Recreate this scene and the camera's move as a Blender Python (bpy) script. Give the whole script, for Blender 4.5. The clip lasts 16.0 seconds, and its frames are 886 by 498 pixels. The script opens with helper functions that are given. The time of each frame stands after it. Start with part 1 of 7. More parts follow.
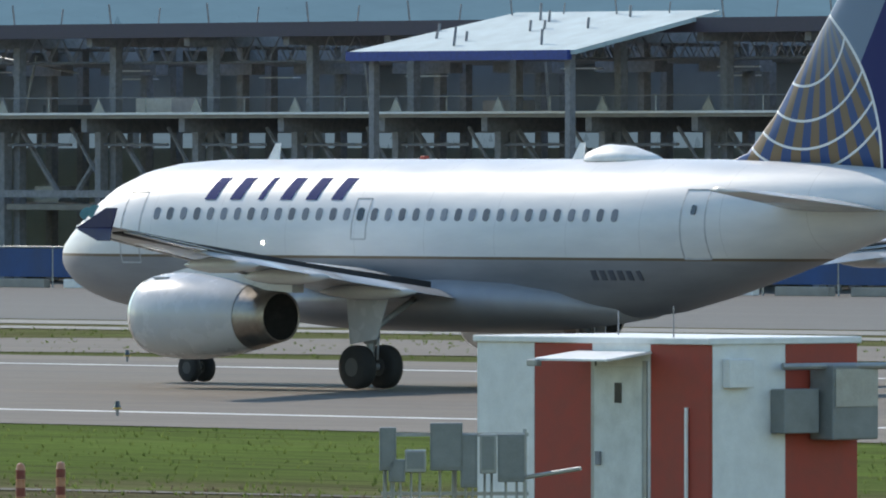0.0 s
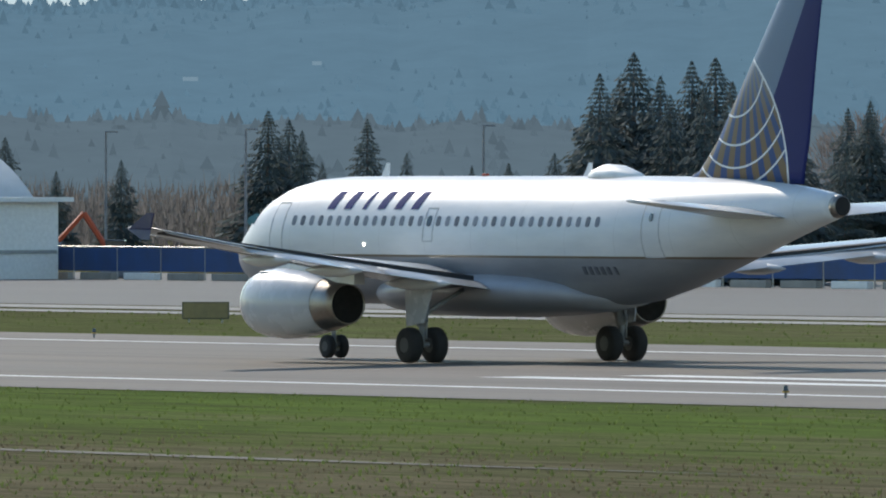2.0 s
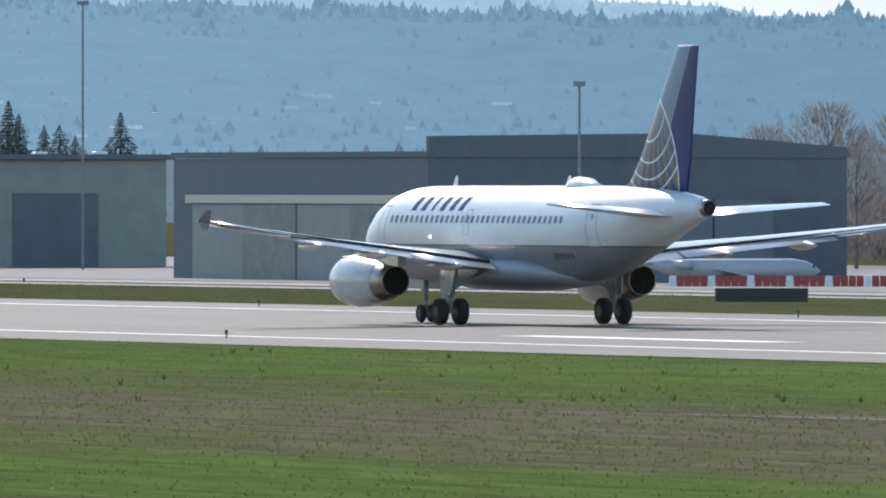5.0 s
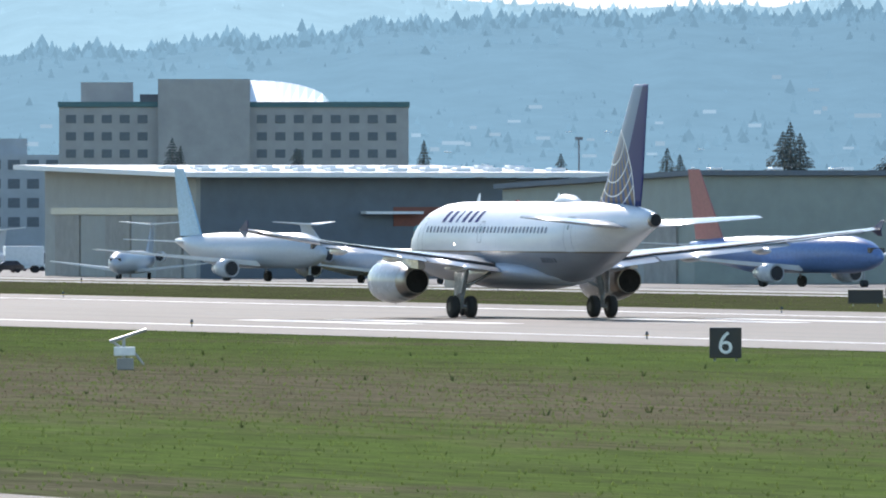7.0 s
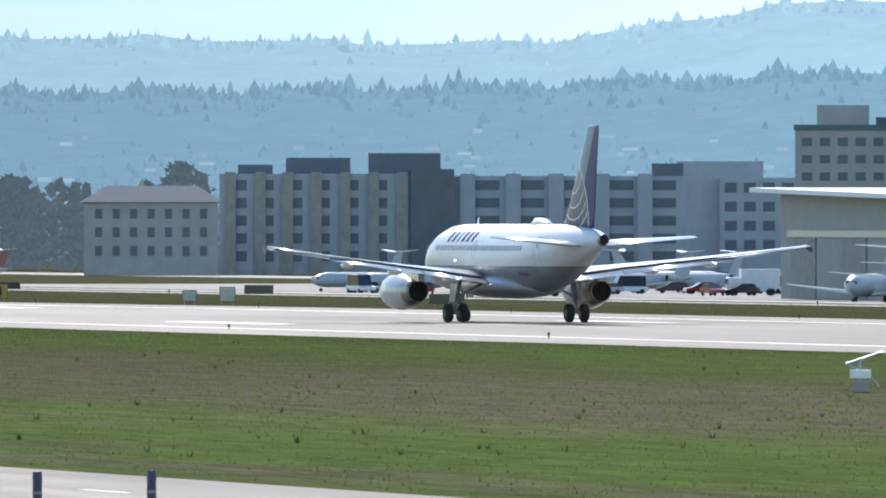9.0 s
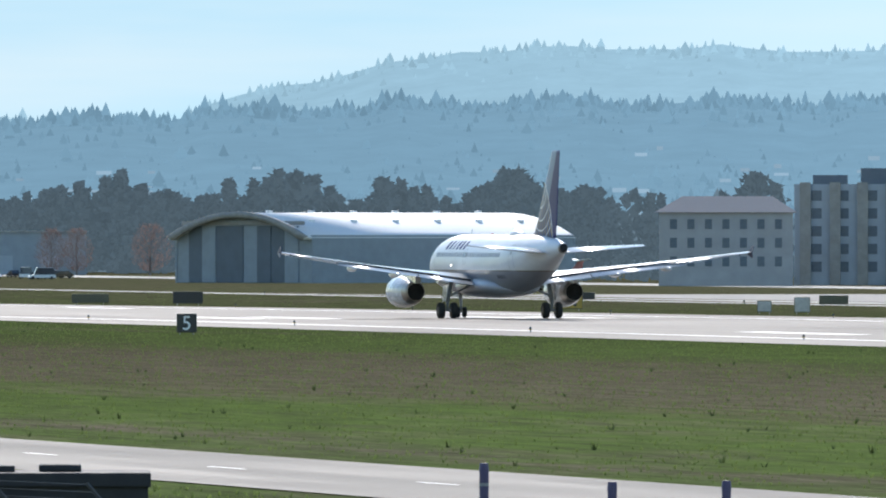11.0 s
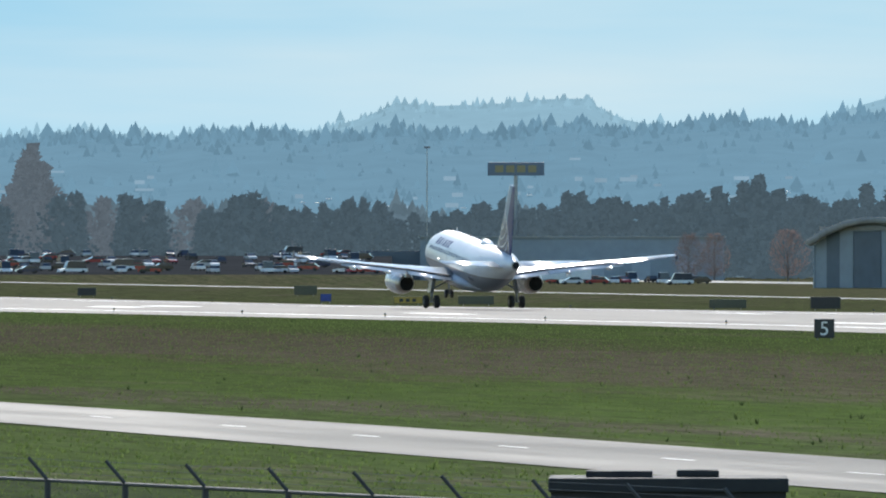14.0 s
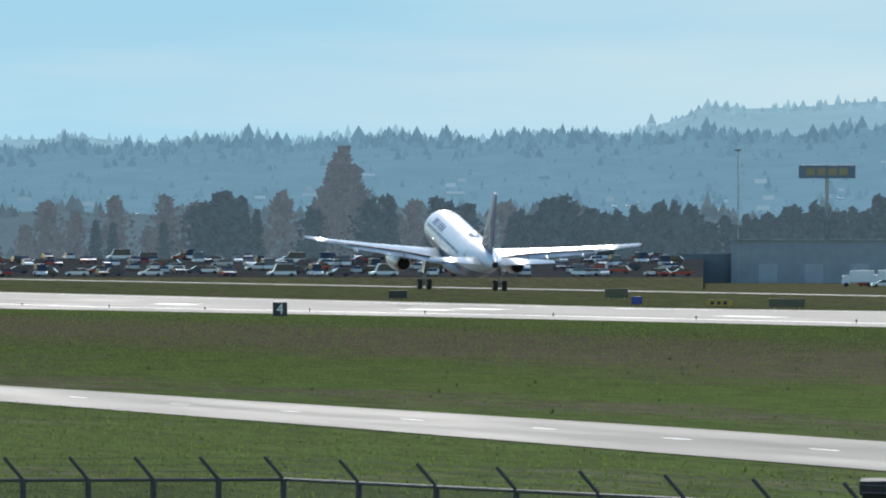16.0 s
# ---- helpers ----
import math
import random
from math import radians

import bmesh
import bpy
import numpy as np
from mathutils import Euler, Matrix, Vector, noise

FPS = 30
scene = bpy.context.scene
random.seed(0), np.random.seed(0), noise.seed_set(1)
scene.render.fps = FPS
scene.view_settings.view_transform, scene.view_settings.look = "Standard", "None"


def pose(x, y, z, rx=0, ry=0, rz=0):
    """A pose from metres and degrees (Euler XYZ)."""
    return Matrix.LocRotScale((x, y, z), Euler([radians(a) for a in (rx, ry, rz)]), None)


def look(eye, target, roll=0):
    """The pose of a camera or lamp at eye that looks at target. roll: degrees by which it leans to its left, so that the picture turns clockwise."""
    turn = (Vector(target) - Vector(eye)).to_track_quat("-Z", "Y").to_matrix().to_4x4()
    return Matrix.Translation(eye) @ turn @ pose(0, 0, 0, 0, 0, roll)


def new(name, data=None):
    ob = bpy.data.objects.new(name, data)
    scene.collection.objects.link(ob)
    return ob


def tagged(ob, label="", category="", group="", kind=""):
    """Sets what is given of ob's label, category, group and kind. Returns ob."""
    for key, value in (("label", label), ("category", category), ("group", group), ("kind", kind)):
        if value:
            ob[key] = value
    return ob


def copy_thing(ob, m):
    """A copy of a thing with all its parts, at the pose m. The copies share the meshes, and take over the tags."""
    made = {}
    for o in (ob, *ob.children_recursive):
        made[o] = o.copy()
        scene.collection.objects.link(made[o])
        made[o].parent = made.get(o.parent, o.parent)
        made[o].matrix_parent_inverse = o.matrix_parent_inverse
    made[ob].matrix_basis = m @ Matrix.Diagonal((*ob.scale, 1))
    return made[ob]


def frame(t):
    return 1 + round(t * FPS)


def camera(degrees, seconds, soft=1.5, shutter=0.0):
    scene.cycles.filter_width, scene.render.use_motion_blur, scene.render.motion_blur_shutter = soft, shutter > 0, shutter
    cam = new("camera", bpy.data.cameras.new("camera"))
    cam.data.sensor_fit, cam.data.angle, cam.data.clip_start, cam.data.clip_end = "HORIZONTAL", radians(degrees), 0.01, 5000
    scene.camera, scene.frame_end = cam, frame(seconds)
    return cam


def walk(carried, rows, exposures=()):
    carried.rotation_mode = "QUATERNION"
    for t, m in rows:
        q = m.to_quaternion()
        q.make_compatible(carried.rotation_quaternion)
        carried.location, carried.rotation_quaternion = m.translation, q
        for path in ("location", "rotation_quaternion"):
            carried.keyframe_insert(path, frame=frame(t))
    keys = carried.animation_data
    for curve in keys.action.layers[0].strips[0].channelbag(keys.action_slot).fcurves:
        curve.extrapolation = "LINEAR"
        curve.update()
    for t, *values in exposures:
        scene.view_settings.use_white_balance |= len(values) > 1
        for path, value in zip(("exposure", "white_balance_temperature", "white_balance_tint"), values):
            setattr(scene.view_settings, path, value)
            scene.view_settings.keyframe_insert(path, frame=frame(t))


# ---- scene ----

EYE = 6.0                     # height of the viewing stand over the runway


def aim(bearing, pitch):
    """The camera on its tripod: bearing clockwise from the runway's direction, pitch up."""
    return pose(0, 0, EYE, 90 + pitch, 0, -bearing)


cam = camera(3.80, 16.0, soft=2.0)
PAN = [
    (0, 42.4991, -0.3978), (0.5, 39.8246, -0.3638), (1, 37.4676, -0.3371), (1.5, 35.2435, -0.3287), (2, 33.1661, -0.3226),
    (2.5, 31.2778, -0.3153), (3, 29.5707, -0.3105), (3.5, 28.0027, -0.3056), (4, 26.5975, -0.2971), (4.5, 25.2170, -0.2880),
    (5, 23.9650, -0.2789), (5.5, 22.8002, -0.2668), (6, 21.7140, -0.2547), (6.5, 20.6993, -0.2377), (7, 19.7768, -0.2096),
    (7.5, 18.9014, -0.1805), (8, 18.0867, -0.1577), (8.5, 17.3242, -0.1358), (9, 16.6199, -0.1116), (9.5, 15.9490, -0.0958),
    (10, 15.3176, -0.0813), (10.6, 14.6042, -0.0734), (11, 14.1539, -0.0667), (11.5, 13.6201, -0.0611), (12, 13.1168, -0.0555),
    (12.5, 12.6408, -0.0509), (13, 12.2071, -0.0497), (13.5, 11.8001, -0.0473), (14, 11.4185, -0.0437), (14.5, 11.0563, -0.0424),
    (15, 10.7229, -0.0412), (15.5, 10.3966, -0.0364), (16, 10.0842, -0.0315)]
walk(cam, [(t, aim(b, p)) for t, b, p in PAN], exposures=[(0, 0.28, 7000, 12), (1, 0.13, 7000, 12), (3, 0.1, 7000, 12), (4, 0.24, 6750, 16), (7, 0.6, 6700, 16), (10, 0.47, 6600, 15), (16, 0.18, 6520, 10)])

# ---- world and sun ----
SUN_BEARING, SUN_HEIGHT = 7.0, 33.0
world = bpy.data.worlds.new("sky")
scene.world = world
world.use_nodes = True
_nt = world.node_tree
_sky = _nt.nodes.new("ShaderNodeTexSky")
_sky.sky_type, _sky.sun_disc = "NISHITA", False
_sky.sun_elevation, _sky.sun_rotation = radians(SUN_HEIGHT), radians(SUN_BEARING)
_sky.air_density, _sky.dust_density, _sky.ozone_density = 1.3, 0.05, 2.5
_nt.nodes["Background"].inputs["Strength"].default_value = 0.15
_tint = _nt.nodes.new("ShaderNodeMix")
_tint.data_type, _tint.blend_type = "RGBA", "MULTIPLY"
_tint.inputs[0].default_value = 1.0
_tint.inputs[7].default_value = (0.90, 1.04, 1.08, 1.0)       # tints the sky's light bluer and a little stronger
_nt.links.new(_sky.outputs[0], _tint.inputs[6])
_nt.links.new(_tint.outputs[2], _nt.nodes["Background"].inputs["Color"])
sun = new("sun", bpy.data.lights.new("sun", "SUN"))
sun.data.energy, sun.data.angle, sun.data.color = 4.0, radians(0.55), (1.0, 0.95, 0.87)
_b, _e = radians(SUN_BEARING), radians(SUN_HEIGHT)
sun.matrix_world = look((900 * math.sin(_b) * math.cos(_e), 900 * math.cos(_b) * math.cos(_e), 900 * math.sin(_e)), (0, 0, 0))


# ---- materials ----
class Nodes:
    """Small helper round a material's node tree."""

    def __init__(self, name, rough=0.6, metal=0.0):
        self.m = bpy.data.materials.new(name)
        self.m.use_nodes = True
        self.t = self.m.node_tree
        self.b = self.t.nodes["Principled BSDF"]
        self.b.inputs["Roughness"].default_value = rough
        self.b.inputs["Metallic"].default_value = metal
        self._co = None

    def node(self, kind, **inputs):
        n = self.t.nodes.new(kind)
        for k, v in inputs.items():
            self.put(n.inputs[k.replace("_", " ")], v)
        return n

    def put(self, socket, v):
        if isinstance(v, bpy.types.NodeSocket):
            self.t.links.new(v, socket)
        else:
            socket.default_value = v

    def coord(self, what="Object"):
        if self._co is None:
            self._co = self.t.nodes.new("ShaderNodeTexCoord")
        return self._co.outputs[what]

    def place(self):
        return self.t.nodes.new("ShaderNodeNewGeometry").outputs["Position"]

    def stretch(self, v, s):
        n = self.t.nodes.new("ShaderNodeMapping")
        self.put(n.inputs["Vector"], v)
        n.inputs["Scale"].default_value = s
        return n.outputs[0]

    def noise(self, v, scale, detail=4.0, rough=0.6):
        n = self.t.nodes.new("ShaderNodeTexNoise")
        self.put(n.inputs["Vector"], v)
        n.inputs["Scale"].default_value, n.inputs["Detail"].default_value, n.inputs["Roughness"].default_value = scale, detail, rough
        return n.outputs[0]

    def ramp(self, v, stops):
        n = self.t.nodes.new("ShaderNodeValToRGB")
        e = n.color_ramp.elements
        while len(e) < len(stops):
            e.new(0.5)
        for q, (p, c) in zip(e, stops):
            q.position = p
            q.color = (*c, 1) if len(c) == 3 else c
        self.put(n.inputs[0], v)
        return n.outputs[0]

    def math(self, op, a, b=0.0, c=0.0):
        n = self.t.nodes.new("ShaderNodeMath")
        n.operation = op
        for s, v in zip(n.inputs, (a, b, c)):
            self.put(s, v)
        return n.outputs[0]

    def mix(self, fac, a, b, blend="MIX"):
        n = self.t.nodes.new("ShaderNodeMix")
        n.data_type, n.blend_type = "RGBA", blend
        self.put(n.inputs[0], fac)
        for s, v in ((n.inputs[6], a), (n.inputs[7], b)):
            self.put(s, (*v, 1) if isinstance(v, tuple) and len(v) == 3 else v)
        return n.outputs[2]

    def xyz(self, v):
        n = self.t.nodes.new("ShaderNodeSeparateXYZ")
        self.put(n.inputs[0], v)
        return n.outputs

    def bump(self, h, strength=0.3, dist=0.02):
        n = self.t.nodes.new("ShaderNodeBump")
        n.inputs["Strength"].default_value, n.inputs["Distance"].default_value = strength, dist
        self.put(n.inputs["Height"], h)
        self.t.links.new(n.outputs[0], self.b.inputs["Normal"])

    def done(self, colour=None, rough=None):
        if colour is not None:
            self.put(self.b.inputs["Base Color"], (*colour, 1) if isinstance(colour, tuple) and len(colour) == 3 else colour)
        if rough is not None:
            self.put(self.b.inputs["Roughness"], rough)
        return self.m


def plain(name, c, rough=0.6, metal=0.0, scale=3.0, vary=0.25, bump=0.15, fine=40.0):
    """A painted, metal or mineral surface: one colour, with wear at two scales."""
    n = Nodes(name, rough, metal)
    a = n.noise(n.coord(), scale, 5)
    f = n.noise(n.coord(), fine, 3)
    both = n.math("ADD", n.math("MULTIPLY", a, 0.7), n.math("MULTIPLY", f, 0.3))
    dark = tuple(x * (1 - vary) for x in c)
    light = tuple(min(1, x * (1 + vary * 0.6)) for x in c)
    col = n.ramp(both, [(0.3, dark), (0.7, light)])
    if bump:
        n.bump(both, bump)
    return n.done(col, n.ramp(a, [(0.3, (rough * 0.85,) * 3), (0.7, (min(1, rough * 1.2),) * 3)]))


def glow(name, c, strength):
    n = Nodes(name)
    n.b.inputs["Emission Color"].default_value = (*c, 1)
    n.b.inputs["Emission Strength"].default_value = strength
    return n.done(c)


def m_ground():
    """Grass field: green and dry bands run along the runway, with tufty mottling."""
    n = Nodes("grass field", 0.95)
    n.b.inputs["Specular IOR Level"].default_value = 0.0
    p = n.place()
    x = n.xyz(p)[0]
    wob = n.noise(n.stretch(p, (0.03, 0.008, 0.03)), 1.0, 5)
    xx = n.math("ADD", x, n.math("MULTIPLY", n.math("SUBTRACT", wob, 0.5), 44.0))
    ragged = n.noise(n.stretch(p, (0.12, 0.035, 0.1)), 1.0, 6, 0.7)
    xx = n.math("ADD", xx, n.math("MULTIPLY", n.math("SUBTRACT", ragged, 0.5), 34.0))
    band = n.ramp(n.math("DIVIDE", xx, 330.0), [
        (0.0, (0.12, 0.14, 0.055)), (0.24, (0.105, 0.15, 0.042)), (0.262, (0.15, 0.135, 0.085)), (0.285, (0.11, 0.165, 0.04)), (0.345, (0.115, 0.175, 0.042)),
        (0.365, (0.145, 0.148, 0.07)), (0.39, (0.168, 0.148, 0.093)), (0.45, (0.16, 0.145, 0.088)), (0.49, (0.12, 0.15, 0.052)), (0.52, (0.115, 0.18, 0.043)),
        (0.57, (0.12, 0.185, 0.045)), (0.62, (0.085, 0.135, 0.035)), (0.8, (0.12, 0.145, 0.055)), (1.0, (0.16, 0.165, 0.08))])
    patch = n.noise(n.stretch(p, (0.05, 0.014, 0.1)), 1.0, 7, 0.7)
    dry = n.mix(n.ramp(patch, [(0.55, (0, 0, 0)), (0.68, (0.7, 0.7, 0.7))]), band, (0.20, 0.165, 0.115))
    lush = n.noise(n.stretch(p, (0.16, 0.045, 0.1)), 1.3, 5, 0.7)
    dry = n.mix(n.ramp(lush, [(0.52, (0, 0, 0)), (0.66, (0.75, 0.75, 0.75))]), dry, (0.14, 0.19, 0.06))
    tuft = n.noise(n.stretch(p, (0.8, 0.07, 1.0)), 1.0, 7, 0.8)
    col = n.mix(n.ramp(tuft, [(0.36, (0.8, 0.8, 0.8)), (0.56, (0, 0, 0))]), dry, (0.06, 0.07, 0.032))
    fine = n.noise(n.stretch(p, (4.0, 0.2, 4.0)), 1.0, 5, 0.8)
    col = n.mix(n.ramp(fine, [(0.36, (0.85, 0.85, 0.85)), (0.58, (0, 0, 0))]), col, n.mix(1.0, col, (0.45, 0.45, 0.42), "MULTIPLY"))
    # bright flecks painted into the colour as glints on the blades
    glint = n.noise(n.stretch(p, (2.4, 0.14, 2.0)), 1.7, 3, 0.7)
    col = n.mix(n.ramp(glint, [(0.66, (0, 0, 0)), (0.76, (0.6, 0.6, 0.6))]), col, (0.34, 0.36, 0.20))
    col = n.mix(0.08, n.mix(1.0, col, (1.13, 1.08, 1.10), "MULTIPLY"), (0.125, 0.12, 0.10))
    # shade among backlit blades is painted in: the turf darkens further along the runway
    blade_shade = n.ramp(n.math("DIVIDE", n.xyz(p)[1], 800.0), [(0.5, (1.05, 1.05, 1.05)), (0.68, (0.88, 0.85, 0.88)), (0.95, (0.70, 0.66, 0.70))])
    col = n.mix(1.0, col, blade_shade, "MULTIPLY")
    n.bump(n.math("ADD", tuft, fine), 0.8, 0.15)
    return n.done(col)


def m_paving(name, c, tyre=0.0, gloss=0.12):
    """Concrete or asphalt seen at a grazing angle: lengthways rubber streaks, joints, patches."""
    n = Nodes(name, 0.75)
    n.b.inputs["Specular IOR Level"].default_value = gloss
    p = n.place()
    big = n.noise(n.stretch(p, (0.25, 0.012, 0.2)), 1.0, 5)
    fine = n.noise(n.stretch(p, (3.0, 1.2, 3.0)), 1.0, 5, 0.75)
    mixed = n.math("ADD", n.math("MULTIPLY", big, 0.65), n.math("MULTIPLY", fine, 0.35))
    col = n.ramp(mixed, [(0.3, tuple(x * 0.68 for x in c)), (0.52, c), (0.72, tuple(x * 1.3 for x in c))])
    if tyre:
        streak = n.noise(n.stretch(p, (0.9, 0.004, 0.5)), 1.0, 3)
        col = n.mix(n.ramp(streak, [(0.5, (0, 0, 0)), (0.7, (tyre,) * 3)]), col, (0.05, 0.05, 0.05))
    joint = n.math("LESS_THAN", n.math("FRACT", n.math("DIVIDE", n.xyz(p)[1], 7.6)), 0.02)
    col = n.mix(n.math("MULTIPLY", joint, 0.45), col, (0.06, 0.06, 0.055))
    n.bump(fine, 0.35, 0.02)
    return n.done(col, n.ramp(big, [(0.3, (0.62,) * 3), (0.7, (0.85,) * 3)]))


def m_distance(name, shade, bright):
    """A far wooded slope, its blue distance haze painted as glow, paler towards the sun's side of the sky."""
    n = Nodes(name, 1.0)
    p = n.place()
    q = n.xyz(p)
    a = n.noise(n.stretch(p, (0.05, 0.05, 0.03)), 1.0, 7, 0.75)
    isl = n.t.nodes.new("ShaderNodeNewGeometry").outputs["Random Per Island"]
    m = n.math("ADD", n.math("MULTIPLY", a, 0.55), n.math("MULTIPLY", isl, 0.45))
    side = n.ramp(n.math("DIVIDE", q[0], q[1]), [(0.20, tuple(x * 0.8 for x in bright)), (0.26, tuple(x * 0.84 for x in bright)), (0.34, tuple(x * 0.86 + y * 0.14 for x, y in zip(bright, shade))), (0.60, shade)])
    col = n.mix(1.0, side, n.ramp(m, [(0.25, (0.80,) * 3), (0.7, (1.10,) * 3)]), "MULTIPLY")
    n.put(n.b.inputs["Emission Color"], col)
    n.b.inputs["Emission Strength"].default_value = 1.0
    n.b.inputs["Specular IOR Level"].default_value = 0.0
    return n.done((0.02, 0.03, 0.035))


def m_leaves(name, c, vary=0.5, thin=0.5):
    """Leaves, needles, twigs or blades: coloured piece by piece, and letting some light through."""
    n = Nodes(name, 0.8)
    n.b.inputs["Specular IOR Level"].default_value = 0.1
    r = n.t.nodes.new("ShaderNodeNewGeometry").outputs["Random Per Island"]
    o = n.t.nodes.new("ShaderNodeObjectInfo").outputs["Random"]
    mixed = n.math("ADD", n.math("MULTIPLY", r, 0.6), n.math("MULTIPLY", o, 0.4))
    col = n.ramp(mixed, [(0.1, tuple(x * (1 - vary) for x in c)), (0.9, tuple(x * (1 + vary) for x in c))])
    tr = n.t.nodes.new("ShaderNodeBsdfTranslucent")
    n.put(tr.inputs["Color"], col)
    mx = n.t.nodes.new("ShaderNodeMixShader")
    mx.inputs[0].default_value = thin
    n.t.links.new(n.b.outputs[0], mx.inputs[1])
    n.t.links.new(tr.outputs[0], mx.inputs[2])
    n.t.links.new(mx.outputs[0], n.t.nodes["Material Output"].inputs["Surface"])
    return n.done(col)


def m_fuselage():
    """White over grey, with a thin gold-brown cheat line between."""
    n = Nodes("airliner paint", 0.28)
    co = n.coord()
    s = n.xyz(co)
    z = s[2]
    soil = n.noise(n.stretch(co, (1.2, 0.35, 1.6)), 1.0, 5)
    white = n.ramp(soil, [(0.3, (0.57, 0.59, 0.62)), (0.65, (0.68, 0.69, 0.71))])
    grey = n.ramp(soil, [(0.3, (0.20, 0.21, 0.24)), (0.65, (0.27, 0.28, 0.31))])
    col = n.mix(n.math("GREATER_THAN", z, 3.36), grey, white)
    line = n.math("LESS_THAN", n.math("ABSOLUTE", n.math("SUBTRACT", z, 3.36)), 0.035)
    col = n.mix(line, col, (0.16, 0.12, 0.08))
    seam = n.math("LESS_THAN", n.math("FRACT", n.math("DIVIDE", s[1], 2.67)), 0.006)
    col = n.mix(n.math("MULTIPLY", seam, 0.35), col, (0.25, 0.25, 0.26))
    n.b.inputs["Specular IOR Level"].default_value = 0.35
    n.bump(soil, 0.03, 0.02)
    return n.done(col, n.ramp(soil, [(0.3, (0.34,) * 3), (0.7, (0.46,) * 3)]))


def m_fin():
    """Dark blue fin, grey-blue leading band, gold-ribbed globe with white curves on its lower half."""
    n = Nodes("tail paint", 0.3)
    s = n.xyz(n.coord())
    along = n.math("SUBTRACT", 16.11, s[1])       # metres aft of the nose
    z = s[2]

    def dist(l0, z0):
        a = n.math("SUBTRACT", along, l0)
        b = n.math("SUBTRACT", z, z0)
        return n.math("SQRT", n.math("ADD", n.math("MULTIPLY", a, a), n.math("MULTIPLY", b, b)))

    band = n.math("LESS_THAN", along, n.math("MULTIPLY_ADD", z, 0.54, 32.15 - 0.54 * 11.7))
    col = n.mix(band, (0.012, 0.02, 0.12), (0.17, 0.23, 0.32))
    gd = dist(26.6, 5.9)
    inside = n.math("LESS_THAN", gd, 4.4)
    ang = n.math("ARCTAN2", n.math("SUBTRACT", along, 28.9), n.math("SUBTRACT", 10.1, z))
    rib = n.math("GREATER_THAN", n.math("FRACT", n.math("MULTIPLY", ang, 6.2)), 0.48)
    globe = n.mix(rib, (0.03, 0.07, 0.20), (0.19, 0.13, 0.075))
    fade = n.ramp(n.math("DIVIDE", n.math("SUBTRACT", z, 5.6), 4.0), [(0.0, (0, 0, 0)), (0.55, (0.1,) * 3), (1.0, (0.75,) * 3)])
    globe = n.mix(fade, globe, (0.28, 0.32, 0.38))
    col = n.mix(inside, col, globe)
    rings = n.math("LESS_THAN", n.math("ABSOLUTE", n.math("SUBTRACT", gd, 4.4)), 0.04)
    gl = dist(28.3, 9.2)
    for r in (1.47, 2.35, 3.05, 3.6):
        hit = n.math("LESS_THAN", n.math("ABSOLUTE", n.math("SUBTRACT", gl, r)), 0.032)
        rings = n.math("MAXIMUM", rings, n.math("MULTIPLY", hit, inside))
    col = n.mix(rings, col, (0.72, 0.74, 0.76))
    n.b.inputs["Specular IOR Level"].default_value = 0.25
    return n.done(col, 0.45)


GRASS = m_ground()
RUNWAY = m_paving("runway asphalt", (0.172, 0.15, 0.128), 0.45)
TAXIWAY = m_paving("taxiway concrete", (0.26, 0.25, 0.225))
APRON = m_paving("apron concrete", (0.15, 0.145, 0.135))
ASPHALT = m_paving("car park asphalt", (0.045, 0.046, 0.047), gloss=0.0)
ROAD = m_paving("service road asphalt", (0.128, 0.115, 0.098))
LINE = plain("worn white line paint", (0.66, 0.66, 0.63), 0.6, vary=0.35, scale=0.4)
DIRT = plain("bare earth", (0.085, 0.075, 0.055), 0.95, vary=0.4, scale=0.4, bump=0.5)
BLADES = m_leaves("grass blades", (0.125, 0.168, 0.05), 0.3, 0.6)
STRAW = m_leaves("dry grass", (0.17, 0.145, 0.09), 0.3, 0.5)
FUSELAGE = m_fuselage()
FIN = m_fin()
WINGTOP = plain("wing grey paint", (0.55, 0.56, 0.57), 0.22, 0.0, 0.8, 0.14, 0.0)
BARE = plain("bare aluminium", (0.72, 0.72, 0.72), 0.28, 1.0, 2.0, 0.15, 0.03)
TITAN = plain("heat-stained nozzle metal", (0.34, 0.31, 0.28), 0.38, 1.0, 2.5, 0.3, 0.05)
NACELLE = plain("nacelle grey paint", (0.50, 0.51, 0.53), 0.26, 0.0, 1.2, 0.14, 0.03)
# for solid fills that stand in for the shade inside jet openings
BLACK = plain("soot black", (0.012, 0.012, 0.013), 0.85, 0.0, 4.0, 0.4, 0.1)
RUBBER = plain("tyre rubber", (0.022, 0.022, 0.023), 0.85, 0.0, 6.0, 0.35, 0.2)
GAP = plain("dark panel gap", (0.03, 0.03, 0.033), 0.7)
GEARPAINT = plain("landing gear grey", (0.30, 0.31, 0.32), 0.45)
BLUE = plain("airline blue paint", (0.010, 0.016, 0.085), 0.5)
CABIN = m_leaves("cabin window panes", (0.13, 0.15, 0.18), 0.75, 0.0)
LETTERS = m_leaves("matt blue lettering", (0.022, 0.038, 0.15), 0.1, 0.0)
JETWHITE = plain("parked jet white", (0.40, 0.43, 0.46), 0.4, vary=0.12)
GLASS = plain("dark window glass", (0.035, 0.045, 0.06), 0.12, 0.0, 2.0, 0.3, 0.0)
TEALGLASS = plain("green-blue cockpit glass", (0.10, 0.22, 0.22), 0.08, 0.0, 2.0, 0.2, 0.0)
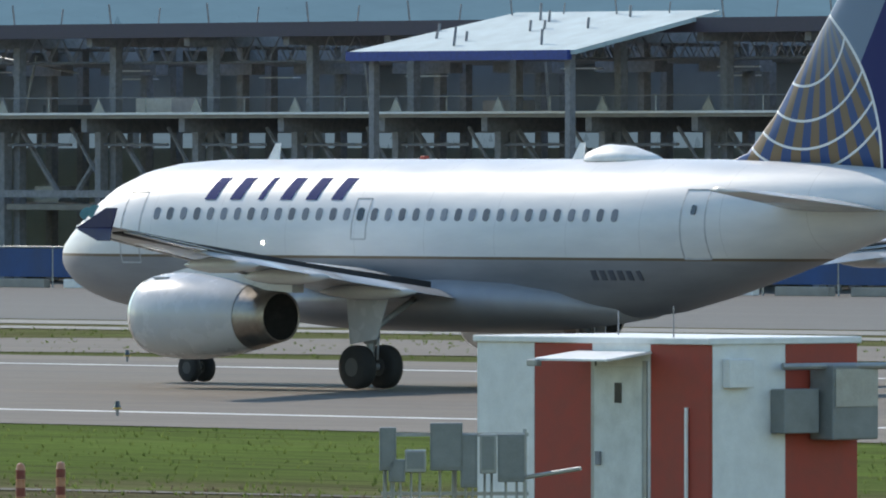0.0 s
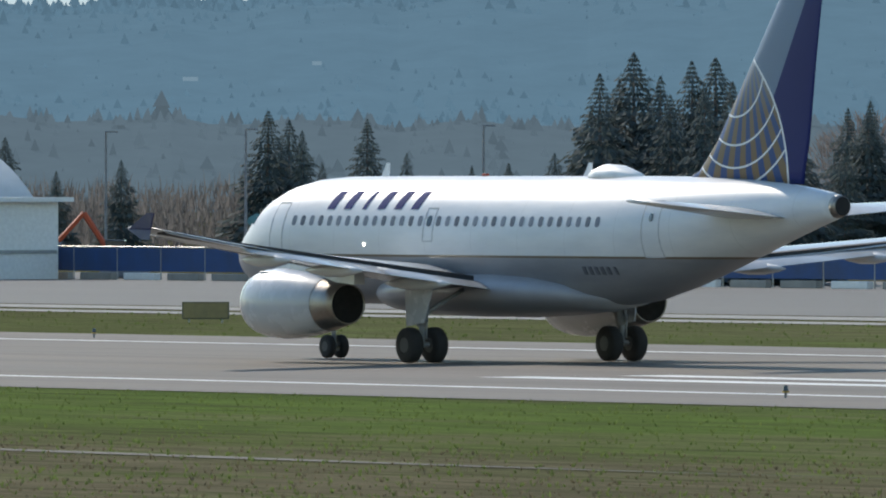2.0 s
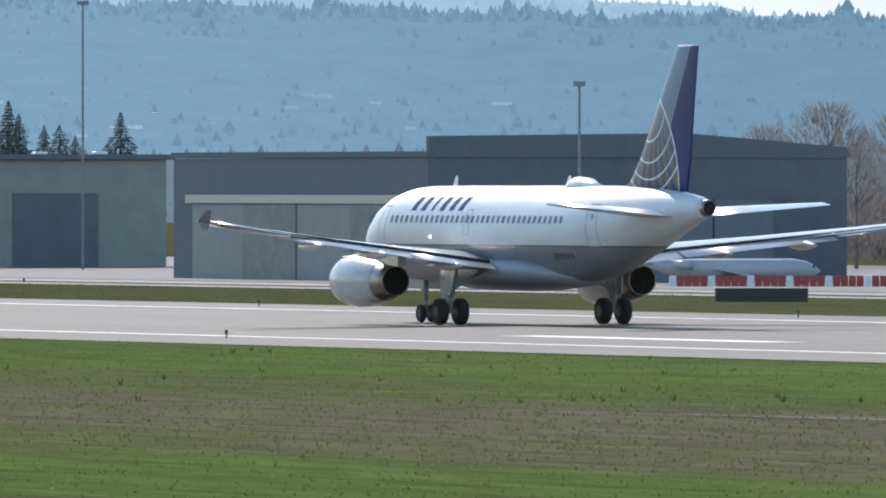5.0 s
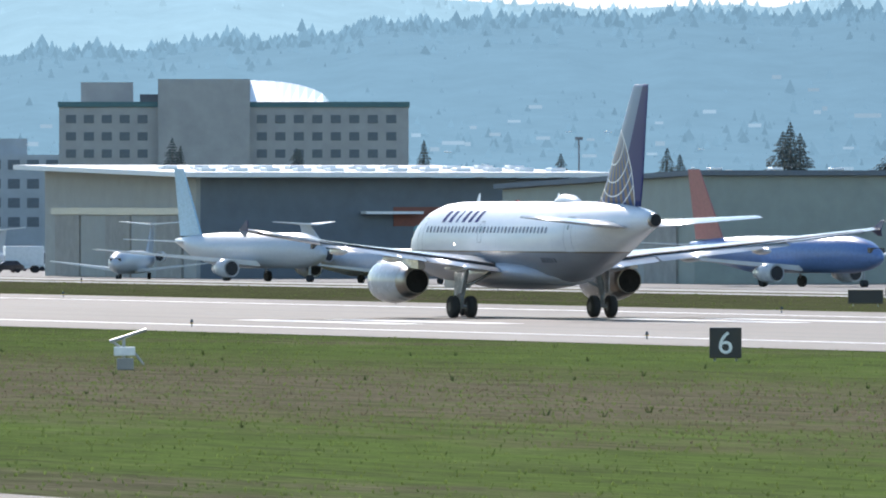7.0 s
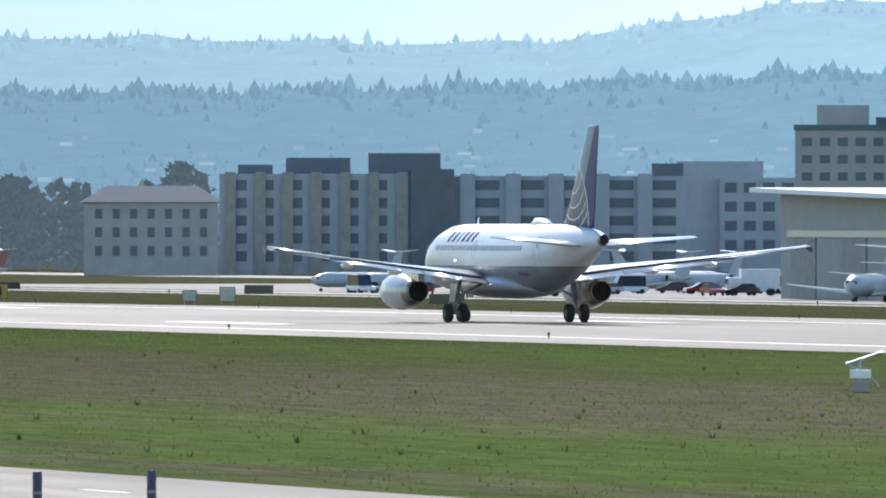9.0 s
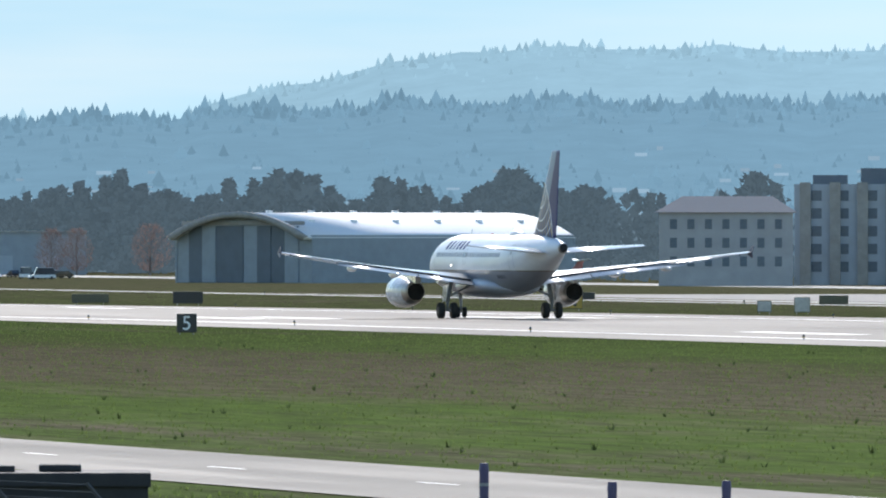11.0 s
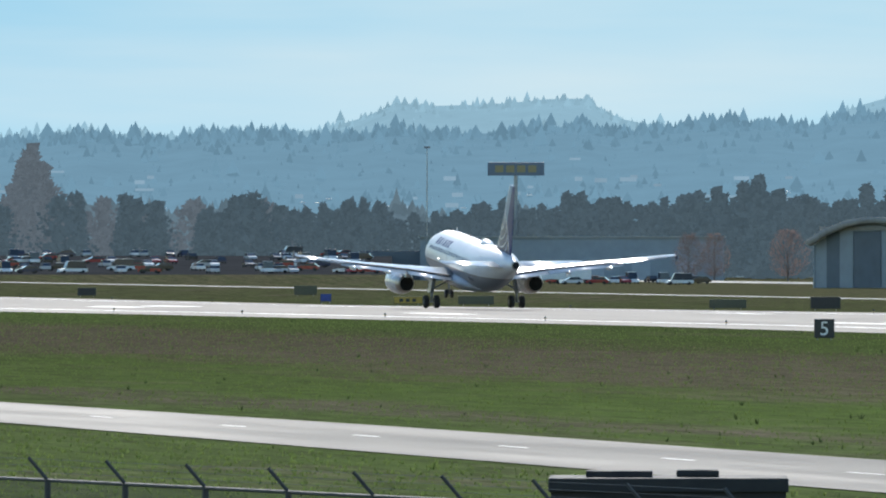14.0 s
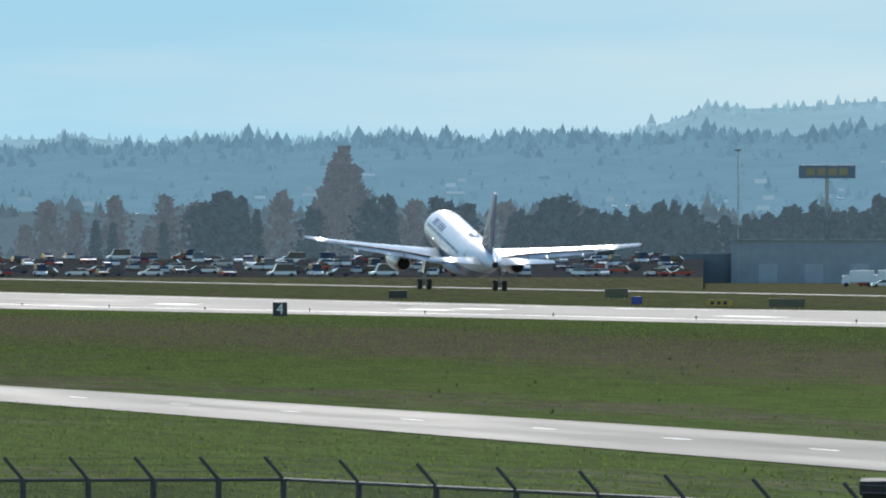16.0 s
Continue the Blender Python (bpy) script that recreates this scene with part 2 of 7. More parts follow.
PANE = plain("grey-blue window pane", (0.10, 0.13, 0.16), 0.45, 0.0, 2.0, 0.3, 0.0)
WHITE = plain("white paint", (0.76, 0.77, 0.77), 0.5, vary=0.15)
RED = plain("signal red paint", (0.36, 0.055, 0.035), 0.6, vary=0.22)
ORANGE = plain("red-orange paint", (0.55, 0.09, 0.03), 0.5, vary=0.2)
GALV = plain("galvanised steel", (0.36, 0.37, 0.37), 0.45, 0.55)
BOXGREY = plain("grey cabinet paint", (0.22, 0.235, 0.235), 0.5)
# steel made lighter than its own tone, for haze over the far frames
STEEL = plain("dark weathered steel", (0.24, 0.245, 0.265), 0.7, vary=0.4)
DECK = plain("pale roof membrane", (0.42, 0.52, 0.55), 0.7, vary=0.25, scale=0.5)
TARP = plain("blue sheeting", (0.03, 0.06, 0.28), 0.5, vary=0.4)
BLUEFENCE = plain("blue screening mesh", (0.025, 0.07, 0.20), 0.7, vary=0.45, scale=0.3)
CONCRETE = plain("weathered concrete", (0.30, 0.29, 0.27), 0.85, vary=0.3, scale=0.6)
HANGARROOF = plain("silver hangar roof", (0.66, 0.67, 0.67), 0.5, 0.0, 0.4, 0.18, 0.05)
HANGARWALL = plain("hangar wall sheeting", (0.30, 0.31, 0.30), 0.7, vary=0.2, scale=0.4)
DARKWALL = plain("slate blue cladding", (0.125, 0.15, 0.175), 0.7, vary=0.25, scale=0.4)
GREENWALL = plain("grey-green cladding", (0.26, 0.29, 0.265), 0.7, vary=0.2, scale=0.4)
# far renders and roofing, lightened and greyed to take in the haze
TANWALL = plain("tan render", (0.36, 0.36, 0.365), 0.85, vary=0.2, scale=0.3)
GREYWALL = plain("grey render", (0.36, 0.40, 0.44), 0.85, vary=0.18, scale=0.3)
# cladding with the haze before the far sheds mixed into its colour
HAZEWALL = plain("pale grey-blue cladding", (0.27, 0.31, 0.34), 0.75, vary=0.2, scale=0.4)
DARKROOF = plain("dark roofing", (0.13, 0.155, 0.18), 0.8, vary=0.25)
TEALROOF = plain("teal sheet roof", (0.05, 0.14, 0.16), 0.5, vary=0.25)
WHITEROOF = plain("white membrane roof", (0.72, 0.73, 0.73), 0.6, vary=0.12)
# needle colour raised and greyed to carry some distance haze
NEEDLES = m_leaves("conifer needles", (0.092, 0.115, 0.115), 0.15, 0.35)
TWIGS = m_leaves("bare twigs", (0.19, 0.17, 0.165), 0.3, 0.5)
RUSTTWIGS = m_leaves("reddish bare twigs", (0.20, 0.14, 0.125), 0.3, 0.5)
BARK = plain("bark", (0.20, 0.17, 0.155), 0.9, vary=0.4)
SIGNBLACK = plain("black sign face", (0.014, 0.015, 0.02), 0.4)
SIGNYELLOW = plain("yellow sign face", (0.42, 0.27, 0.04), 0.5)
SIGNBACK = plain("olive sign back", (0.10, 0.095, 0.06), 0.6)
REDBAR = plain("red plastic barrier", (0.40, 0.045, 0.04), 0.5, vary=0.3)
# fence colour holds the darkness of steel seen against the light
BACKLITSTEEL = plain("dark fence steel", (0.05, 0.05, 0.055), 0.7, vary=0.4)
POSTPURPLE = plain("dark violet post paint", (0.06, 0.045, 0.12), 0.5)
RUSTROOF = plain("black roofing felt", (0.022, 0.022, 0.026), 0.8)
LAMPRED = glow("red obstruction light", (1.0, 0.03, 0.04), 6.0)
LAMPWHITE = glow("white landing light", (1.0, 0.96, 0.85), 8.0)
LIVERYTEAL = plain("pale blue airliner paint", (0.30, 0.48, 0.60), 0.35)
# blue and red are desaturated here for the haze before the jet
LIVERYBLUE = plain("mid blue airliner paint", (0.11, 0.19, 0.38), 0.35)
LIVERYRED = plain("red-orange tail paint", (0.36, 0.13, 0.12), 0.4)
# distance haze is mixed into these glowing colours
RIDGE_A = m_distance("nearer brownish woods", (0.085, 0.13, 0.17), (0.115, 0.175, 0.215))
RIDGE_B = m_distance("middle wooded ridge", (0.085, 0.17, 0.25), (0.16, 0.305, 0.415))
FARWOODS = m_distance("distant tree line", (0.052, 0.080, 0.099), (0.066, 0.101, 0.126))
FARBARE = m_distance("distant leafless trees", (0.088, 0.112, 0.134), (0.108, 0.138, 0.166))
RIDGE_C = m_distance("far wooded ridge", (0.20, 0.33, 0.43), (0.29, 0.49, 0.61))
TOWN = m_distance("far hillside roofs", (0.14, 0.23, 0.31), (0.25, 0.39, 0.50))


# ---- mesh helpers ----
def spot(bearing, distance):
    """Plan coordinates from a bearing off the runway's direction and a distance."""
    a = radians(bearing)
    return distance * math.sin(a), distance * math.cos(a)


def fall(x):
    """Height of the ground: level field, falling three metres to the aprons beyond the taxiway."""
    return -3.0 * min(1.0, max(0.0, (x - 300.0) / 180.0))


# rows across the field at which its surface is laid out
FIELD_ROWS = [-4000, -500, -400, 0, 150, 300, 500, 800, 900] + [925 + 25 * i for i in range(36)] + [2000, 3200, 4200, 4900]


def dip(x, y):
    """The far half of the runway sinks by almost a metre; its crown stays higher than its edges."""
    w = float(np.interp(x, [120, 180, 195, 206.25, 217.5, 228.75, 240, 251.25, 262.5, 275, 300], [0, 0.8, 1, 0.85, 0.6, 0.4, 0.6, 0.85, 1, 1, 0]))
    return -w * float(np.interp(y, [900, 1100, 1350, 1800], [0, 0.3, 0.85, 0.95]))


def ground(x, y):
    return fall(x) + dip(x, y)


def lot(d):
    """Height of the sloping car park by its distance."""
    return float(np.interp(d, [2440, 2500, 2900, 3000], [-3.0, -0.7, 2.2, 2.2]))


def link(name, bm, material, smooth=False):
    me = bpy.data.meshes.new(name)
    bmesh.ops.recalc_face_normals(bm, faces=bm.faces)
    bm.to_mesh(me)
    bm.free()
    if smooth:
        for p in me.polygons:
            p.use_smooth = True
    if material:
        me.materials.append(material)
    return new(name, me)


def part(name, bm, material, parent, label="", smooth=False):
    ob = link(name, bm, material, smooth)
    ob.parent = parent
    if label:
        ob["label"] = label
    return ob


def twin(ob, parent, m):
    """A further part on the same mesh."""
    o = new(ob.name.split(".")[0], ob.data)
    o.parent = parent
    o.matrix_basis = m
    if "label" in ob:
        o["label"] = ob["label"]
    return o


def thing(name, m, label, category, group="", kind=""):
    e = new(name)
    e.empty_display_size = 0.3
    e.matrix_basis = m
    return tagged(e, label, category, group, kind)


def box(bm, x0, x1, y0, y1, z0, z1, bevel=0.0, m=None):
    mat = Matrix.Translation(((x0 + x1) / 2, (y0 + y1) / 2, (z0 + z1) / 2)) @ Matrix.Diagonal((x1 - x0, y1 - y0, z1 - z0, 1))
    if m is not None:
        mat = m @ mat
    v = bmesh.ops.create_cube(bm, size=1, matrix=mat)["verts"]
    if bevel:
        e = list({e for q in v for e in q.link_edges})
        bmesh.ops.bevel(bm, geom=e, offset=bevel, segments=2, affect="EDGES", profile=0.5)
    return bm


def boxed(*a, **k):
    return box(bmesh.new(), *a, **k)


def rod(bm, a, b, r, r2=None, n=8):
    a, b = Vector(a), Vector(b)
    d = b - a
    m = Matrix.Translation((a + b) / 2) @ d.to_track_quat("Z", "Y").to_matrix().to_4x4()
    bmesh.ops.create_cone(bm, cap_ends=True, segments=n, radius1=r, radius2=r if r2 is None else r2, depth=d.length, matrix=m)
    return bm


def rods(*rows, n=8):
    bm = bmesh.new()
    for row in rows:
        rod(bm, *row, n=n)
    return bm


def loft(rings, cap=True, closed=True):
    """A skin over rings of points, each with the same count."""
    bm = bmesh.new()
    vs = [[bm.verts.new(p) for p in r] for r in rings]
    n = len(rings[0])
    for a, b in zip(vs, vs[1:]):
        for i in range(n if closed else n - 1):
            j = (i + 1) % n
            bm.faces.new((a[i], a[j], b[j], b[i]))
    if cap:
        bm.faces.new(vs[0])
        bm.faces.new(vs[-1])
    return bm


def turned(profile, n=32, axis_y=True, centre=(0, 0, 0), cap=False):
    """A body of revolution about the lengthways axis: (station, radius) pairs."""
    rings = []
    for y, r in profile:
        rings.append([(centre[0] + r * math.cos(2 * math.pi * i / n), centre[1] + y, centre[2] + r * math.sin(2 * math.pi * i / n)) for i in range(n)])
    return loft(rings, cap)


def text_mesh(word, size, material, parent, m, label=""):
    cu = bpy.data.curves.new("numeral", "FONT")
    cu.body, cu.size, cu.extrude, cu.align_x = word, size, 0.01, "CENTER"
    tmp = bpy.data.objects.new("numeral", cu)
    scene.collection.objects.link(tmp)
    me = bpy.data.meshes.new_from_object(tmp.evaluated_get(bpy.context.evaluated_depsgraph_get()))
    bpy.data.objects.remove(tmp)
    me.materials.clear()
    me.materials.append(material)
    ob = new("numeral", me)
    ob.parent, ob.matrix_basis = parent, m
    if label:
        ob["label"] = label
    return ob


# ---- large structure: ground, paving, hills ----
def sheet(name, outline_rows, material, lift, label):
    """Paving laid on the ground: rows of (y, x0, x1)."""
    bm = bmesh.new()
    rows = []
    for y, x0, x1 in outline_rows:
        n = 6
        rows.append([bm.verts.new((x0 + (x1 - x0) * i / n, y, ground(x0 + (x1 - x0) * i / n, y) + lift)) for i in range(n + 1)])
    for a, b in zip(rows, rows[1:]):
        for i in range(len(a) - 1):
            bm.faces.new((a[i], a[i + 1], b[i + 1], b[i]))
    return tagged(link(name, bm, material), label, "", "", "structure")


def build_ground():
    bm = bmesh.new()
    xs = [-4000, -800, -100, 0, 60, 120, 180, 195, 206.25, 217.5, 228.75, 240, 251.25, 262.5, 275, 300, 330, 360, 400, 440, 480, 700, 1500, 4900]
    ys = FIELD_ROWS
    g = [[bm.verts.new((x, y, ground(x, y))) for x in xs] for y in ys]
    for a, b in zip(g, g[1:]):
        for i in range(len(xs) - 1):
            bm.faces.new((a[i], a[i + 1], b[i + 1], b[i]))
    tagged(link("ground", bm, GRASS), "green and dry brown airfield grass", "ground", "", "structure")
    long = [y for y in FIELD_ROWS if -400 <= y <= 4200]
    sheet("runway", [(y, 195.0, 262.5) for y in long], RUNWAY, 0.02, "grey streaked asphalt runway")
    sheet("taxiway_1", [(y, 316, 352) for y in long], TAXIWAY, 0.03, "pale concrete parallel taxiway")
    sheet("taxiway_2", [(y, 388, 470) for y in (-400, 1650)], TAXIWAY, 0.03, "pale concrete taxiway beside the apron")
    sheet("road_2", [(y, 596, 622) for y in (1950, 4200)], TAXIWAY, 0.03, "pale concrete road by the far sheds")
    sheet("apron", [(y, 482, 640) for y in (-400, 1900)], APRON, 0.02, "grey concrete apron")
    sheet("road_1", [(y, 72.5, 83.5) for y in (150, 260)] + [(420, 72.0, 82.6), (560, 70.5, 78.8), (900, 62, 70), (1500, 44, 52)], ROAD, 0.03,
          "pale worn asphalt service road")
    sheet("taxiway_3", [(60, 272, 294), (290, 272, 294), (325, 262, 293), (352, 258, 272), (360, 258, 262)], RUNWAY, 0.025, "asphalt exit joining the runway")
    sheet("path_1", [(y, 151 + 6 * math.sin(y * 0.013) + 2.5 * math.sin(y * 0.05), 151.6 + 6 * math.sin(y * 0.013) + 2.5 * math.sin(y * 0.05) + 0.5 * math.sin(y * 0.11))
                     for y in range(120, 330, 6)], DIRT, 0.02, "worn earth track through the grass")
    for i, (x, w) in enumerate(((205.6, 0.9), (251.4, 0.9))):
        sheet("trim_%d" % (i + 1), [(y, x - w / 2, x + w / 2) for y in long], LINE, 0.026, "white runway edge line")
    for name, rows, material, label in (("bank", (2440, 2500), GRASS, "grass bank below the car park"), ("car_park", (2500, 2620, 2760, 2900, 3000), ASPHALT, "dark asphalt sloping car park")):
        bm = bmesh.new()
        g = [[bm.verts.new((*spot(6.6 + 4.6 * i / 12, d), lot(d))) for i in range(13)] for d in rows]
        for a, b in zip(g, g[1:]):
            for i in range(12):
                bm.faces.new((a[i], a[i + 1], b[i + 1], b[i]))
        tagged(link(name, bm, material), label, "", "", "structure")
    k = 2
    for i in range(-1, 8):
        y = 304 + 151.5 * i
        bars = (216.5, 221.5) if i % 2 == 0 else (216.5,)
        for x in bars + tuple(458 - b for b in bars):
            k += 1
            sheet("trim_%d" % k, [(y, x - 1.0, x + 1.0), (y + 24, x - 1.0, x + 1.0)], LINE, 0.027, "white touchdown bar on the runway")
    for i in range(26):
        k += 1
        y = 175 + 22 * i
        x = 77.8 - max(0, (y - 420)) * 0.022
        sheet("trim_%d" % k, [(y, x - 0.08, x + 0.08), (y + 4, x - 0.08, x + 0.08)], LINE, 0.036, "white dash on the service road")


def ridge(name, dist, rows, material, tree, count, seed, label, depth=500):
    """A wooded slope: rows of (bearing, height of crest), with small conifers all along its crest and down its face."""
    rng = random.Random(seed)
    bs = np.array([r[0] for r in rows], float)
    hs = np.array([r[1] for r in rows], float)

    def crest(b):
        return float(np.interp(b, bs, hs)) + 0.9 * math.sin(b * 9.1) + 0.6 * math.sin(b * 23.0 + 1)

    verts, faces = [], []
    n = 240
    if dist > 4500:
        hs = hs + 4.0
    for j, (dd, hh) in enumerate(((-depth, 0.0), (-depth * 0.55, 0.38), (-depth * 0.2, 0.8), (0, 1.0), (60, 0.7))):
        for i in range(n + 1):
            b = bs[0] + (bs[-1] - bs[0]) * i / n
            x, y = spot(b, dist + dd)
            verts.append((x, y, -4 + (crest(b) + 4 - tree * 0.3) * hh))
    for j in range(4):
        for i in range(n):
            a = j * (n + 1) + i
            faces.append((a, a + 1, a + n + 2, a + n + 1))
    for _ in range(count):
        b = rng.uniform(bs[0], bs[-1])
        q = 1 - rng.random() * 0.9
        top = rng.random() < 0.4
        if top:
            q = 1.0 - 0.06 * rng.random()
        dd = -depth * (1 - q) * 0.9
        x, y = spot(b, dist + dd)
        base = -4 + (crest(b) + 4 - tree * 0.5) * (q if q > 0.8 else q * 0.95) - tree * 0.6
        h = tree * rng.uniform(0.8, 1.2) * (1.0 if rng.random() < 0.97 else 1.35)
        w = h * rng.uniform(0.26, 0.5)
        s = len(verts)
        lev = 3
        for L in range(lev):
            z0 = base + h * (0.25 + 0.25 * L)
            rr = w * (1 - 0.27 * L) * rng.uniform(0.8, 1.2)
            k0 = len(verts)
            for c in range(5):
                a = 2 * math.pi * (c + rng.random() * 0.5) / 5
                verts.append((x + rr * math.cos(a), y + rr * math.sin(a), z0 - rng.random() * h * 0.08))
            verts.append((x, y, z0 + h * (0.34 if L == 2 else 0.4)))
            for c in range(5):
                faces.append((k0 + c, k0 + (c + 1) % 5, k0 + 5))
    me = bpy.data.meshes.new(name)
    me.from_pydata(verts, [], faces)
    me.materials.append(material)
    return tagged(new(name, me), label, "", "", "structure")


build_ground()
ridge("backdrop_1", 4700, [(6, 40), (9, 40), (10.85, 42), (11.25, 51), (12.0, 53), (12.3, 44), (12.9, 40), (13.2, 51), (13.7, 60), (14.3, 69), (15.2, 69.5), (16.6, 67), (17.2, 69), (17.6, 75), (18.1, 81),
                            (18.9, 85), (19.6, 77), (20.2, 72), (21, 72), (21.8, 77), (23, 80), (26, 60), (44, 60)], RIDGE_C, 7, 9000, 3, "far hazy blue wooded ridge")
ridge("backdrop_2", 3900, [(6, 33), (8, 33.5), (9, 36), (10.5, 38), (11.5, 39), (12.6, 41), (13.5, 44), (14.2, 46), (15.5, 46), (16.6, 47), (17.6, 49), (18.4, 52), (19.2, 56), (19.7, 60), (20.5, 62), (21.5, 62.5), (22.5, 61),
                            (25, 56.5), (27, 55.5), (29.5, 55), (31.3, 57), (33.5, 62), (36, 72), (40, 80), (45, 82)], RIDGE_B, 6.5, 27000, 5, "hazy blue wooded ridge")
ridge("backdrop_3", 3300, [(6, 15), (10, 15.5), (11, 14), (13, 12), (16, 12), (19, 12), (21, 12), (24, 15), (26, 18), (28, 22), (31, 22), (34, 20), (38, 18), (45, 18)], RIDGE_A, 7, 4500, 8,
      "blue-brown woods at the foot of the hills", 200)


def hillside_town():
    """Pale roofs and house fronts scattered among the trees of the far slope."""
    rng = random.Random(12)
    bm = bmesh.new()
    for _ in range(240):
        b = rng.uniform(7.5, 24) if rng.random() < 0.9 else rng.uniform(24, 33)
        q = rng.uniform(0.18, 0.62) * (1 if rng.random() < 0.8 else 1.3)
        d = 3900 - 500 * (1 - q) * 1.08
        crest = float(np.interp(b, [7, 12, 16, 20, 24, 33], [33, 40, 46, 56, 57, 60]))
        x, y = spot(b, d - 30)
        z = crest * q * 0.9 + 1
        w = rng.uniform(0.5, 1.7) * (1 if rng.random() < 0.85 else 2.2)
        box(bm, -w, w, -1, 1, -0.8, rng.uniform(-0.2, 0.4), 0, Matrix.Translation((x, y, z)) @ Matrix.Rotation(radians(-b + rng.uniform(-30, 30)), 4, "Z"))
    glints = bmesh.new()
    for _ in range(70):
        b = rng.uniform(8, 23)
        q = rng.uniform(0.16, 0.5)
        crest = float(np.interp(b, [7, 12, 16, 20, 24, 33], [33, 40, 46, 56, 57, 60]))
        x, y = spot(b, 3868 - 540 * (1 - q))
        w = rng.uniform(0.35, 0.9)
        box(glints, -w, w, -0.8, 0.8, -0.25, rng.uniform(0.05, 0.3), 0.1, Matrix.Translation((x, y, crest * q * 0.9 + 1)) @ Matrix.Rotation(radians(rng.uniform(-60, 60)), 4, "Z"))
    tagged(link("hillside_roofs", glints, HANGARROOF), "bright sunlit roofs on the wooded slope", "houses", "", "stuff")
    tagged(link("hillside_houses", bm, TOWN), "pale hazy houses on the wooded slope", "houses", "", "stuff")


hillside_town()


def build_sky():
    """The pale distant sky behind the hills, bluer up high and to one side, with thin cloud."""
    n = Nodes("pale hazy sky", 1.0)
    p = n.place()
    q = n.xyz(p)
    side = n.ramp(n.math("DIVIDE", q[0], q[1]), [(0.17, (0.38, 0.66, 0.83)), (0.25, (0.42, 0.69, 0.84)), (0.31, (0.62, 0.82, 0.90)), (0.37, (0.88, 0.90, 0.88)), (0.44, (0.74, 0.84, 0.87)), (0.60, (0.56, 0.74, 0.84))])
    low = n.ramp(n.math("DIVIDE", q[2], 130.0), [(0.25, (1.10, 1.06, 1.03)), (0.55, (1.0, 1.0, 1.0)), (0.8, (0.93, 0.97, 0.98))])
    col = n.mix(1.0, side, low, "MULTIPLY")
    cloud = n.noise(n.stretch(p, (0.0016, 0.0016, 0.014)), 1.0, 5, 0.55)
    col = n.mix(n.ramp(cloud, [(0.45, (0, 0, 0)), (0.75, (0.75, 0.75, 0.75))]), col, (0.70, 0.80, 0.82))
    n.put(n.b.inputs["Emission Color"], col)
    n.b.inputs["Emission Strength"].default_value = 0.9
    n.b.inputs["Specular IOR Level"].default_value = 0.0
    m = n.done((0.0, 0.0, 0.0))
    bm = bmesh.new()
    rows = [[bm.verts.new((*spot(2 + 48 * i / 60, 4850), z)) for i in range(61)] for z in (-20, 60, 140, 230)]
    for a, b in zip(rows, rows[1:]):
        for i in range(60):
            bm.faces.new((a[i], a[i + 1], b[i + 1], b[i]))
    tagged(link("backdrop_4", bm, m), "pale blue hazy sky behind the hills", "sky", "", "structure")


build_sky()


